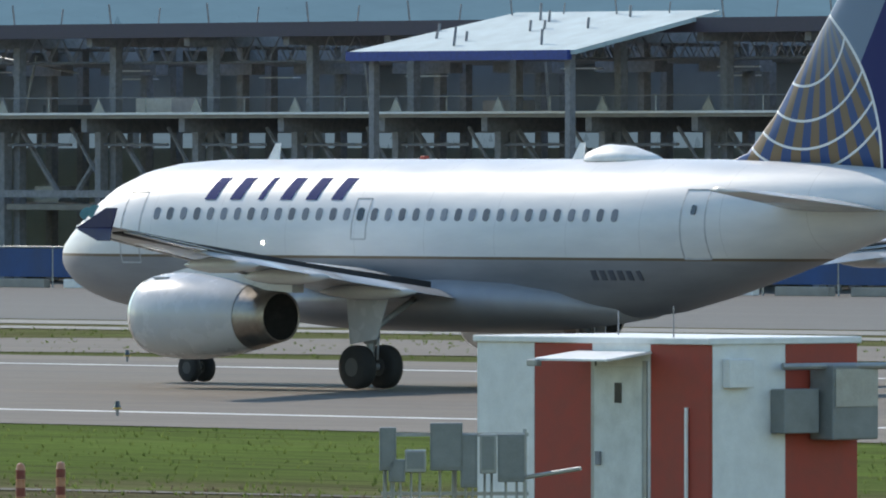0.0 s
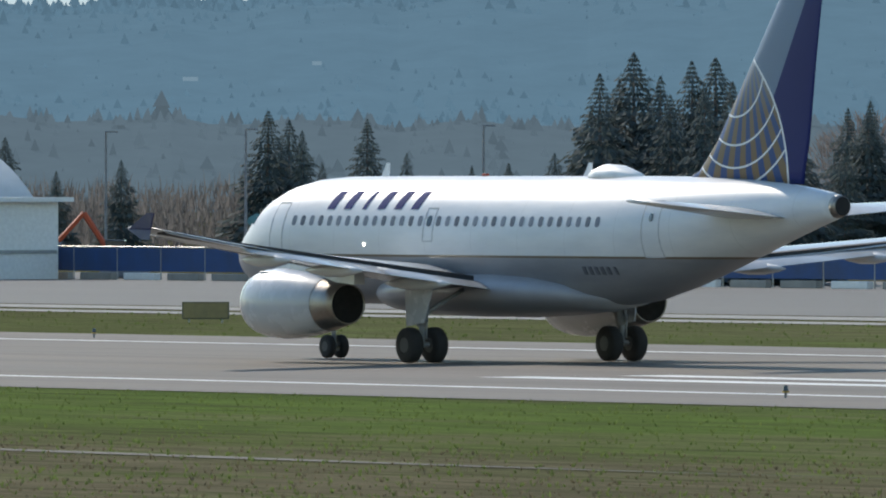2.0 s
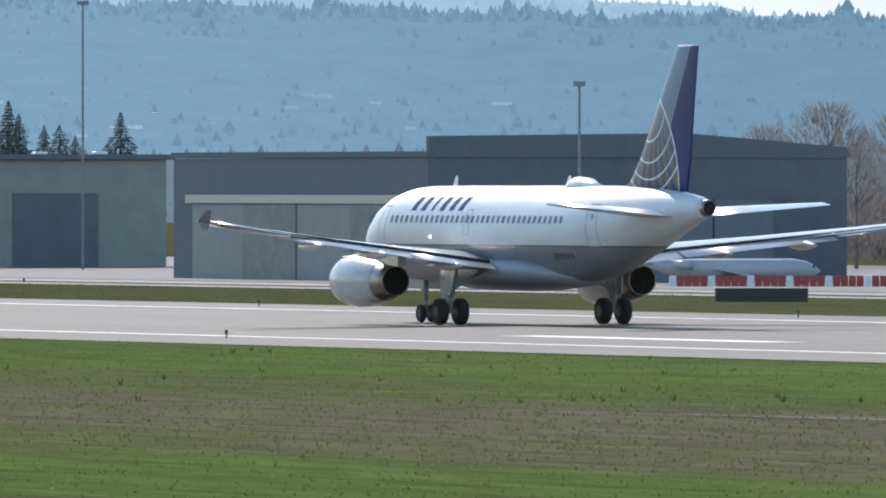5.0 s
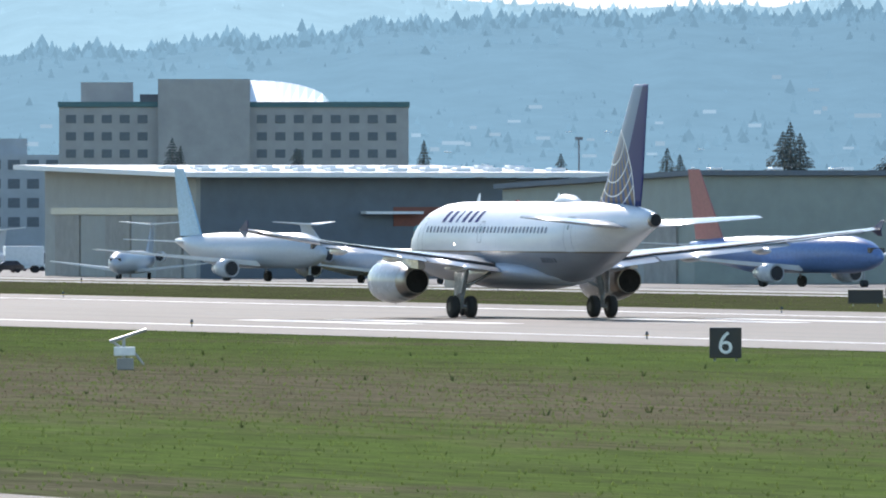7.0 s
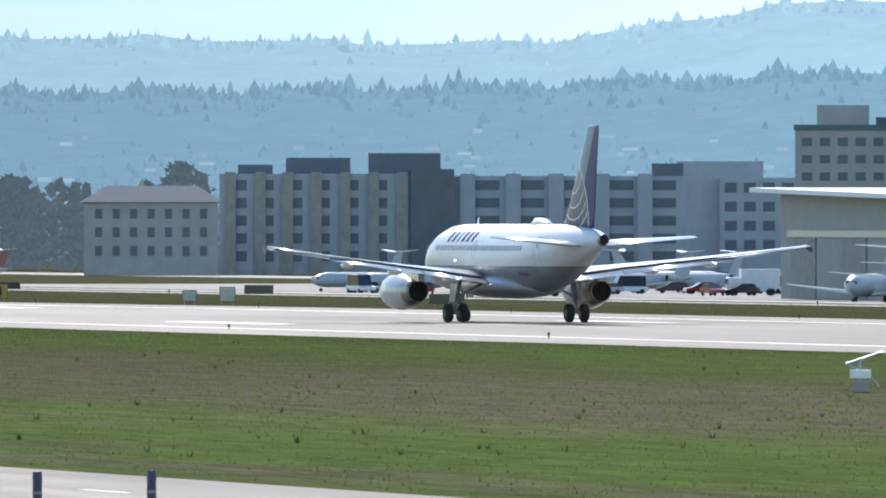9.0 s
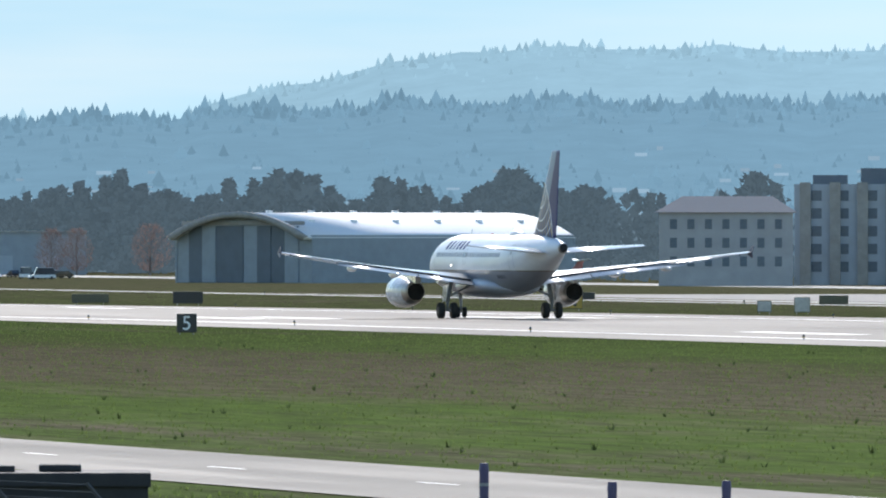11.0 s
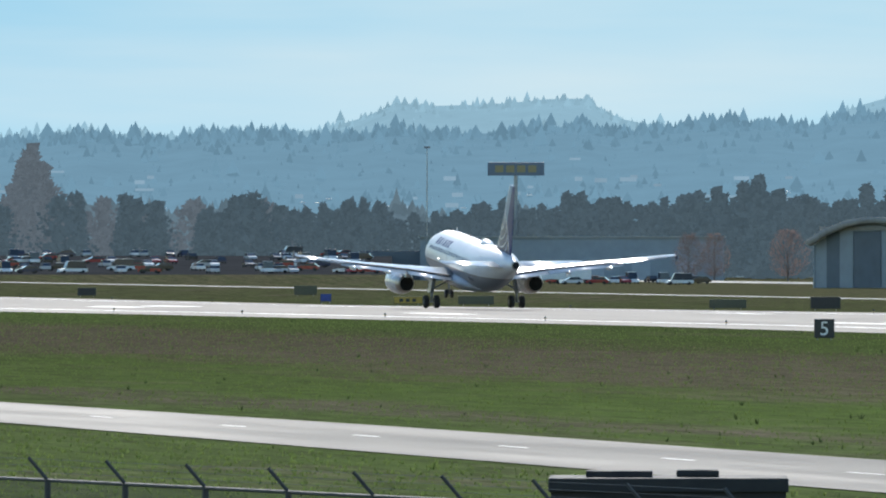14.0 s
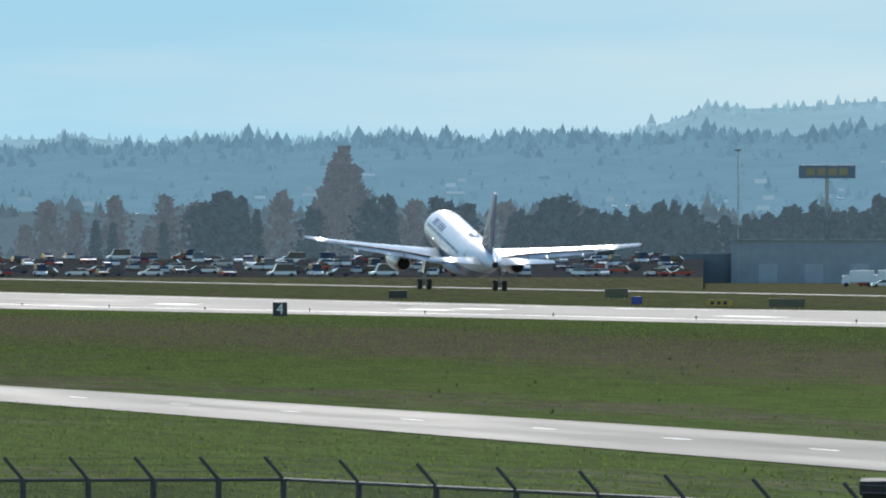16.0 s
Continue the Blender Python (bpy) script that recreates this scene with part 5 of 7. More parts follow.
    # tall lamp masts
    for bearing, dist, top, cross in ((29.73, 1137, 17.0, 2.0), (22.42, 1399, 25.1, 1.0), (11.35, 2900, 26.0, 1.2), (26.99, 1500, 17.0, 1.0), (27.58, 1650, 15.8, 1.0), (27.06 + 0.9, 1700, 16.0, 1.0),
                                      (32.32, 1180, 10.0, 0.0), (33.34, 1200, 10.4, 0.0), (31.72, 1250, 10.0, 0.0), (24.55, 1100, 14.4, 0.8), (28.4, 1400, 9.5, 0.6), (27.1, 1400, 9.0, 0.6), (20.36, 1700, 6 + 8, 0.8)):
        x, y = spot(bearing, dist)
        ms = thing("light_mast", pose(x, y, fall(x), 0, 0, -bearing), "tall slender steel light mast", "light mast")
        part("pole", rods(((0, 0, 0.01), (0, 0, top - fall(x)), 0.16, 0.1), n=8), GALV if cross > 1 else STEEL, ms)
        if cross:
            part("head", boxed(-cross / 2 - 0.1, cross / 2 + 0.1, -0.3, 0.3, top - fall(x) - 0.35, top - fall(x) + 0.05), STEEL, ms)
        else:
            part("head", boxed(-0.05, 1.1, -0.15, 0.15, top - fall(x) - 0.15, top - fall(x)), STEEL, ms)


# ---- trees ----
def conifer_mesh(seed, h=10.0):
    rng = random.Random(seed)
    bm = bmesh.new()
    w = h * rng.uniform(0.22, 0.33)
    levels = 46
    for L in range(levels):
        u = L / (levels - 1)
        z = h * (0.03 + 0.94 * u)
        r = w * (1 - u ** 1.5) ** 0.95 * rng.uniform(0.55, 1.25) + 0.05
        k = max(12, int(64 * (1 - u * 0.6)))
        for c in range(k):
            if rng.random() < 0.1:
                continue
            a = 2 * math.pi * (c + rng.random()) / k
            rr = r * rng.uniform(0.6, 1.05)
            d = Vector((math.cos(a), math.sin(a), 0))
            # a hanging spray of needles: a ragged scale on the crown's outside, its tip standing off
            ln = h * rng.uniform(0.02, 0.055) * (1.1 - 0.6 * u)
            s = Vector((-d.y, d.x, rng.uniform(-0.3, 0.3))) * (r * rng.uniform(0.04, 0.11) + 0.03)
            p0 = d * rr * 0.8 + Vector((0, 0, z + ln * 0.6))
            tip = d * (rr + ln * rng.uniform(0.1, 0.6)) + Vector((0, 0, z - ln * rng.uniform(0.2, 0.6)))
            mid = d * (rr + ln * 0.12) + Vector((0, 0, z))
            bm.faces.new([bm.verts.new(q) for q in (p0, mid + s, tip, mid - s)])
    return bm


def conifer_kind(seed, label="dark green conifer with drooping boughs"):
    t = thing("conifer", pose(0, 0, 0), label, "tree", "conifers")
    part("trunk", rods(((0, 0, 0.01), (0, 0, 9.2), 0.24, 0.03), n=7), BARK, t)
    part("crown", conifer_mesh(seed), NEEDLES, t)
    return t


def bare_kind(seed, mat, label, name="bare_tree", wide=0.36):
    """A leafless tree: forked limbs in an egg-shaped crown of fine upswept twigs."""
    rng = random.Random(seed)
    t = thing(name, pose(0, 0, 0), label, "tree", "bare trees")
    limbs, twigs = bmesh.new(), bmesh.new()
    rod(limbs, (0, 0, 0.01), (0, 0, 8.6), 0.2, 0.04, n=6)

    def reach(u):
        return 10 * wide * math.sin(math.pi * min(1, max(0, (u - 0.06) / 0.98)) ** 0.8) ** 0.7 + 0.1

    for k in range(16):
        u = rng.uniform(0.12, 0.75)
        a = rng.uniform(0, 6.283)
        e = min(0.96, u + rng.uniform(0.1, 0.28))
        r = reach(e) * rng.uniform(0.5, 0.95)
        rod(limbs, (0, 0, 10 * u), (r * math.cos(a), r * math.sin(a), 10 * e), 0.07, 0.02, n=4)
    lob = [(rng.uniform(0, 6.283), rng.uniform(0.2, 0.95), rng.uniform(0.75, 1.15)) for _ in range(9)]
    for _ in range(2000):
        u = rng.uniform(0.08, 0.98)
        a = rng.uniform(0, 6.283)
        k = 1.0
        for la, lu, ls in lob:
            near = math.cos(a - la) - 6 * (u - lu) ** 2
            if near > 0.6:
                k *= 1 + (ls - 1) * (near - 0.6) * 2.5
        r = reach(u) * k * math.sqrt(rng.random())
        p = Vector((r * math.cos(a), r * math.sin(a), 10 * u))
        d = Vector((math.cos(a) * rng.uniform(0.1, 0.7), math.sin(a) * rng.uniform(0.1, 0.7), rng.uniform(0.4, 1.0))).normalized() * rng.uniform(0.4, 1.1)
        s = Vector((rng.uniform(-1, 1), rng.uniform(-1, 1), 0)).normalized() * rng.uniform(0.02, 0.05)
        twigs.faces.new([twigs.verts.new(v) for v in (p - s, p + s, p + d)])
    part("trunk", limbs, BARK, t, "forked leafless trunk")
    part("crown", twigs, mat, t)
    return t


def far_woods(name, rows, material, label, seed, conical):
    """The distant tree line: every tree a trunk and a ragged crown of many sprays, joined into one body."""
    rng = random.Random(seed)
    v, f = [], []

    def spray(p, d, s):
        k = len(v)
        v.extend((tuple(p - d * 0.6), tuple(p + s), tuple(p + d), tuple(p - s)))
        f.append((k, k + 1, k + 2, k + 3))

    for b, dist, top in rows:
        x, y = spot(b, dist)
        z = fall(x)
        h = top - z
        base = Vector((x, y, z))
        pointed = rng.random() < conical or (conical == 0.0 and h > 22)
        wide = h * (rng.uniform(0.16, 0.24) if pointed else rng.uniform(0.22, 0.36))
        spray(base + Vector((0, 0, h * 0.3)), Vector((0, 0, h * 0.4)), Vector((0.3, 0, 0)))
        lobes = [(rng.uniform(0, 6.283), rng.uniform(0.2, 0.9), rng.uniform(0.7, 1.25)) for _ in range(7)]
        for _ in range(420):
            u = rng.uniform(0.03, 0.97)
            a = rng.uniform(0, 6.283)
            r = wide * ((1 - u) ** 0.8 if pointed else math.sin(math.pi * u ** 0.7) ** 0.6)
            for la, lu, ls in lobes:
                near = math.cos(a - la) - 8 * (u - lu) ** 2
                if near > 0.5:
                    r *= 1 + (ls - 1) * (near - 0.5) * 2
            core = rng.random() < 0.35
            r *= rng.uniform(0.05, 0.6) if core else rng.uniform(0.5, 1.22)
            p = base + Vector((r * math.cos(a), r * math.sin(a), h * u))
            d = Vector((math.cos(a) * rng.uniform(0.2, 1), math.sin(a) * rng.uniform(0.2, 1), rng.uniform(-0.5, 0.6) if pointed else rng.uniform(-0.2, 0.9))).normalized() * h * rng.uniform(0.025, 0.055)
            s = d.cross(Vector((rng.uniform(-1, 1), rng.uniform(-1, 1), rng.uniform(-1, 1)))).normalized() * h * rng.uniform(0.018, 0.038)
            if core:
                d, s = d * 1.9, s * 2.4
            spray(p, d, s)
    me = bpy.data.meshes.new(name)
    me.from_pydata(v, [], f)
    me.materials.append(material)
    tagged(new(name, me), label, "woods", "", "stuff")


def plant(kinds, rows, rng):
    """rows: bearing, distance, height of the top over the runway. The first of each kind is moved, the rest are copies."""
    used = set()
    for b, d, top in rows:
        x, y = spot(b, d)
        z = fall(x)
        k = rng.choice(kinds)
        s = (top - z) / 10.0
        m = pose(x, y, z, 0, 0, rng.uniform(0, 360))
        if k.name not in used:
            used.add(k.name)
            k.matrix_basis = m
            k.scale = (s, s, s)
            continue
        o = copy_thing(k, m)
        wid = s * rng.uniform(0.85, 1.25)
        o.scale = (wid, wid, s)
    for k in kinds:
        if k.name not in used:
            for c in list(k.children_recursive) + [k]:
                bpy.data.objects.remove(c)


def woods():
    rng = random.Random(21)
    px = 0.0024257
    firs = [conifer_kind(s) for s in (1, 2, 3, 4, 5)]
    rows = []
    # the tall stand past the unfinished hall
    for x, t in ((205, 122), (240, 130), (265, 82), (312, 125), (330, 160), (368, 96), (410, 90), (440, 135), (486, 110), (520, 150), (545, 195), (190, 190), (290, 150), (390, 140), (460, 160)):
        rows.append((35.2435 + (x - 784) * px, rng.uniform(1075, 1110), 6 + (305 - t) * 1090 / 23620))
    for x, t in ((45, 290), (20, 310), (125, 265), (160, 258), (680, 182), (775, 240), (810, 206), (945, 150), (925, 165), (975, 190), (640, 250), (1160, 180), (1185, 200)):
        rows.append((35.2435 + (x - 784) * px, rng.uniform(1230, 1300), 6 + (305 - t) * 1260 / 23620))
    for x, t in ((475, 195), (512, 205), (535, 230), (650, 202), (720, 268), (215, 280), (100, 300), (10, 240), (1500, 190), (1540, 180), (900, 285), (570, 285), (835, 290)):
        rows.append((33.1661 + (x - 784) * px, rng.uniform(1280, 1400), 6 + (308 - t) * 1340 / 23620))
    # behind the hangars
    for x, t in ((370, 235), (466, 278), (530, 288), (612, 255), (800, 245), (823, 258), (1005, 215), (1018, 203), (1035, 220), (1207, 213), (1275, 222), (1290, 205), (1330, 205), (1362, 192), (1380, 215), (1425, 235), (1452, 235),
                 (1480, 250), (1560, 212), (145, 250)):
        rows.append((20.6993 + (x - 784) * px, rng.uniform(1650, 1760), 6 + (343 - t) * 1700 / 23620))
    for x, t in ((305, 240), (320, 255), (530, 262), (850, 290)):
        rows.append((19.7768 + (x - 784) * px, 1800, 6 + (354.6 - t) * 1800 / 23620))
    # tree line round the far hangar
    for x, t in ((15, 310), (45, 295), (75, 300), (105, 325), (150, 345), (200, 340), (230, 308), (275, 320), (310, 340), (355, 335), (400, 345), (425, 300), (440, 292), (455, 310), (480, 330), (540, 345), (560, 345), (600, 345), (638, 335), (670, 340),
                 (690, 335), (800, 330), (850, 298), (870, 305), (895, 315), (245, 330), (120, 340), (180, 350), (500, 345)):
        rows.append((15.3176 + (x - 784) * px, rng.uniform(2480, 2650), 6 + (407.5 - t) * 2560 / 23620))
    near_rows, rows = rows, []
    line_x = [-150, -60, 20, 130, 200, 310, 340, 560, 640, 760, 840, 900, 1000, 1060, 1130, 1190, 1220, 1280, 1330, 1400, 1460, 1515, 1568, 1700]
    line_t = [345, 350, 360, 345, 375, 365, 345, 335, 350, 330, 310, 335, 345, 325, 305, 345, 372, 345, 322, 345, 345, 304, 310, 340]
    x = -150
    while x < 1700:
        top = float(np.interp(x, line_x, line_t)) + rng.uniform(0, 30)
        rows.append((12.6408 + (x - 784) * px, rng.uniform(2990, 3090), 6 + (420 - top) * 3040 / 23620))
        x += rng.uniform(7, 19)
    for x, t in ((840, 310), (1115, 308), (1130, 318), (1515, 302), (1300, 320), (1030, 320)):
        rows.append((12.6408 + (x - 784) * px, 3060, 6 + (420 - t) * 3060 / 23620))
    for x, t in ((130, 335), (100, 350), (160, 350), (290, 365), (415, 342), (395, 350), (505, 345), (530, 355), (560, 355), (700, 348), (715, 345), (790, 365), (830, 365), (930, 352), (960, 360), (650, 372), (880, 370)):
        rows.append((10.7229 + (x - 784) * px, rng.uniform(3000, 3070), 6 + (424 - t) * 3035 / 23620))
    plant(firs, [r for r in near_rows if r[1] < 2400], rng)
    far = [r for r in near_rows if r[1] >= 2400] + rows
    for x, t in ((350, 360), (385, 342), (405, 336), (430, 348), (455, 372), (370, 380), (410, 370), (200, 395), (170, 390), (290, 392), (550, 368), (690, 345), (655, 350), (780, 352), (830, 360), (1000, 345), (1040, 368)):
        far.append((10.0842 + (x - 784) * px, rng.uniform(2990, 3020), 6 + (428 - t) * 3000 / 23620))
    # the far trees' haze is part of their glowing colour
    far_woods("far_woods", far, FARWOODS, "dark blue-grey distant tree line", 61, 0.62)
    bare = [bare_kind(s, TWIGS, "leafless brown tree with fine twigs") for s in (31, 32, 33)]
    rows = []
    for x, t in ((270, 210), (330, 180), (380, 165), (470, 185), (510, 175), (545, 200), (600, 245), (660, 230), (700, 245), (760, 240), (830, 225), (870, 215), (1000, 260), (1060, 250), (430, 240), (120, 225), (80, 235), (200, 235), (900, 260), (1290, 250)):
        rows.append((26.5975 + (x - 784) * px, rng.uniform(1380, 1500), 6 + (318 - t) * 1440 / 23620))
    for x, t in ((40, 250), (100, 240), (160, 245), (270, 205), (300, 215), (460, 245), (500, 240), (690, 245), (730, 245), (600, 255), (220, 230), (380, 260)):
        rows.append((28.0027 + (x - 784) * px, rng.uniform(1480, 1600), 6 + (315 - t) * 1540 / 23620))
    for x, t in ((680, 190), (860, 175), (880, 185), (1060, 215), (620, 225), (740, 235)):
        rows.append((35.2435 + (x - 784) * px, 1350, 6 + (305 - t) * 1350 / 23620))
    for x, t in ((480, 185), (510, 195), (560, 210), (700, 240), (420, 230)):
        rows.append((29.5707 + (x - 784 + 600) * px, 1500, 6 + (313 - t) * 1500 / 23620))
    for x, t in ((-180, 350), (-120, 345), (-60, 345), (-20, 335), (30, 340), (60, 345), (85, 350), (190, 350), (235, 335), (260, 345), (300, 350), (450, 355), (470, 350), (600, 358), (630, 352), (670, 360), (760, 355), (860, 362)):
        rows.append((10.7229 + (x - 784) * px, rng.uniform(3010, 3090), 6 + (424 - t) * 3050 / 23620))
    plant(bare, [(b, d, top * 0.94) for b, d, top in rows[::2] if d < 2400], rng)
    thin = [r for r in rows if r[1] >= 2400][::2]
    for k in range(34):
        b = 7.6 + 3.6 * k / 34
        thin.append((b + rng.uniform(-0.06, 0.06), rng.uniform(3040, 3100), 6 + rng.choice((0.0, 0.5, 1.5, 2.5, 4.0, 7.0))))
    for x, t in ((606, 262), (592, 282), (626, 288), (610, 320), (640, 330), (575, 330)):
        thin.append((10.0842 + (x - 784) * px, 3030, 6 + (428 - t) * 3030 / 23620))
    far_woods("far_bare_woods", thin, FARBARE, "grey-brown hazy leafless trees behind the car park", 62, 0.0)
    rust = [bare_kind(s, RUSTTWIGS, "leafless tree with reddish twigs", "red_twig_tree") for s in (41, 42)]
    rows = [(12.6408 + (x - 784) * px, 2870, 6 + (420 - t) * 2870 / 23620) for x, t in ((715, 412), (760, 411), (890, 404))]
    plant(rust, rows, rng)


# ---- parked vehicles and aircraft ----
def car_kind(paint, name="car", label="parked saloon car", van=False):
    c = thing(name, pose(0, 0, 0), label, "car" if not van else "van", "parked vehicles")
    L, W, H = (5.4, 2.0, 2.3) if van else (4.5, 1.8, 1.45)
    prof = [(-L / 2, 0.35), (-L / 2, 0.8), (-L / 2 + 0.15, 0.95), (L / 2 - 1.2, 0.95), (L / 2 - 0.1, 0.75), (L / 2, 0.35)]
    body = part("body", loft([[(s * W / 2, y, z) for y, z in prof] for s in (-1, 1)]), paint, c)
    cab = [(-L / 2 + 0.25, 0.95), (-L / 2 + (0.35 if van else 0.8), H), (L / 2 - (1.7 if van else 2.0), H), (L / 2 - 1.1, 0.95)]
    part("cabin", loft([[(s * (W / 2 - 0.12), y, z) for y, z in cab] for s in (-1, 1)]), GLASS, c)
    part("roof", boxed(-W / 2 + 0.15, W / 2 - 0.15, -L / 2 + (0.4 if van else 0.85), L / 2 - (1.75 if van else 2.05), H - 0.02, H + 0.05, 0.02), paint, c)
    for sx in (-1, 1):
        for y in (-L / 2 + 0.85, L / 2 - 0.85):
            part("wheel", rods(((sx * (W / 2 - 0.2), y, 0.33), (sx * (W / 2 + 0.01), y, 0.33), 0.32), n=12), RUBBER, c)
    return c


def vehicles():
    rng = random.Random(9)
    cols = [("white", (0.7, 0.7, 0.7)), ("silver", (0.45, 0.46, 0.47)), ("dark blue", (0.03, 0.04, 0.08)), ("black", (0.02, 0.02, 0.022)), ("red", (0.3, 0.03, 0.03))]
    kinds = [car_kind(plain("car paint " + n, c, 0.15, 0.0, 1.0, 0.05, 0.0), "car", "parked %s car with dark glass" % n) for n, c in cols]
    kinds.append(car_kind(WHITE, "van", "parked white delivery van", True))
    spots_ = []
    for k in range(190):
        b, d = rng.uniform(7.7, 11.12), rng.choice((2520, 2570, 2640, 2720, 2800, 2880))
        spots_.append((b, d))
    for k in range(14):
        spots_.append((rng.uniform(26.1, 27.2), rng.uniform(1250, 1330)))
    for k in range(16):
        spots_.append((rng.uniform(11.9, 12.6), rng.uniform(2600, 2720)))
    for k in range(16):
        spots_.append((rng.uniform(16.2, 18.6), rng.uniform(1620, 1700)))
    for k in range(8):
        spots_.append((rng.uniform(29.9, 30.8), rng.uniform(1060, 1095)))
    used = set()
    for b, d in spots_:
        x, y = spot(b, d)
        m = pose(x, y, (lot(d) if b < 11.15 and d > 2500 else fall(x)) + 0.03, 0, 0, rng.choice((0, 90, 180, 75)) + rng.uniform(-6, 6))
        k = rng.choice(kinds)
        if k.name not in used:
            used.add(k.name)
            k.matrix_basis = m
        else:
            copy_thing(k, m)
    # fuel tanker on the taxiway road
    x, y = spot(28.44, 1155)
    t = thing("fuel_tanker", pose(x, y, -3 + 0.02, 0, 0, 61.5), "white fuel tanker truck with a rounded tank", "truck")
    part("tank", loft([[(1.15 * math.cos(a), yy, 2.0 + 0.95 * math.sin(a)) for a in (2 * math.pi * i / 20 for i in range(20))] for yy in (-5.0, -4.9, 1.3, 1.4)]), WHITE, t, "white rounded tank", True)
    part("chassis", boxed(-0.9, 0.9, -5.0, 4.2, 0.6, 1.0), STEEL, t)
    part("cab", loft([[(s * 1.15, q, z) for q, z in ((1.9, 0.7), (1.9, 3.0), (3.3, 3.0), (3.6, 2.1), (4.6, 1.9), (4.7, 0.7))] for s in (-1, 1)]), WHITE, t, "white cab")
    part("cab_window", boxed(-1.17, 1.17, 2.3, 3.25, 2.1, 2.75), GLASS, t)
    for yy in (-4.2, -3.1, 3.6):
        for sx in (-1, 1):
            part("wheel", rods(((sx * 0.75, yy, 0.5), (sx * 1.16, yy, 0.5), 0.5), n=14), RUBBER, t)
    for b, d in ((11.865, 2658), (11.985, 2658), (17.05, 1700), (25.0, 1250), (17.95, 1650)):
        x, y = spot(b, d)
        t = thing("box_truck", pose(x, y, fall(x) + 0.02, 0, 0, 80), "small white box truck parked on the apron", "truck", "apron trucks")
        part("cargo_box", boxed(-1.15, 1.15, -3.2, 1.6, 0.9, 3.3, 0.06), WHITE if d != 1700 else DARKWALL, t)
        part("cab", boxed(-1.05, 1.05, 1.7, 3.3, 0.5, 2.3, 0.15), WHITE, t)
        part("windscreen", boxed(-0.95, 0.95, 3.25, 3.34, 1.4, 2.1), GLASS, t)
        for yy in (-2.2, 2.4):
            for sx in (-1, 1):
                part("wheel", rods(((sx * 0.7, yy, 0.45), (sx * 1.1, yy, 0.45), 0.45), n=12), RUBBER, t)
    # excavator by the unfinished hall
    x, y = spot(31.8, 1150)
    e = thing("excavator", pose(x, y, -3 + 0.02, 0, 0, 50), "orange tracked excavator with a raised arm", "excavator")
    part("track", boxed(-1.5, -0.9, -2, 2, 0.01, 0.8, 0.2), STEEL, e)
    part("track", boxed(0.9, 1.5, -2, 2, 0.01, 0.8, 0.2), STEEL, e)
    part("body", boxed(-1.4, 1.4, -2, 1.4, 0.95, 2.3, 0.15), ORANGE, e)
    part("cab", boxed(-1.4, -0.2, -0.2, 1.5, 2.3, 3.3, 0.1), GLASS, e)
    part("arm", rods(((0.4, 1.2, 2.0), (0.4, 3.6, 5.6), 0.25), ((0.4, 3.6, 5.6), (0.4, 6.0, 3.0), 0.2), n=6), ORANGE, e)
    part("bucket", boxed(0.0, 0.8, 5.6, 6.5, 2.2, 3.1, 0.1), STEEL, e)
    # red water barriers
    for b0, n0, d in ((24.95, 30, 1171), (26.05, 24, 1210)):
        for k in range(n0):
            x, y = spot(b0 + k * 0.0335 * 1171 / d, d)
            q = thing("barrier", pose(x, y, fall(x) + 0.02, 0, 0, -b0), "red plastic water-filled barrier" if k % 5 else "white plastic water-filled barrier", "barrier", "water barriers")
            part("shell", loft([[(-0.31, -0.25, 0), (0.31, -0.25, 0), (0.31, 0.25, 0), (-0.31, 0.25, 0)], [(-0.31, -0.2, 0.4), (0.31, -0.2, 0.4), (0.31, 0.2, 0.4), (-0.31, 0.2, 0.4)],
                                [(-0.3, -0.09, 0.95), (0.3, -0.09, 0.95), (0.3, 0.09, 0.95), (-0.3, 0.09, 0.95)]]), REDBAR if k % 5 else WHITE, q)


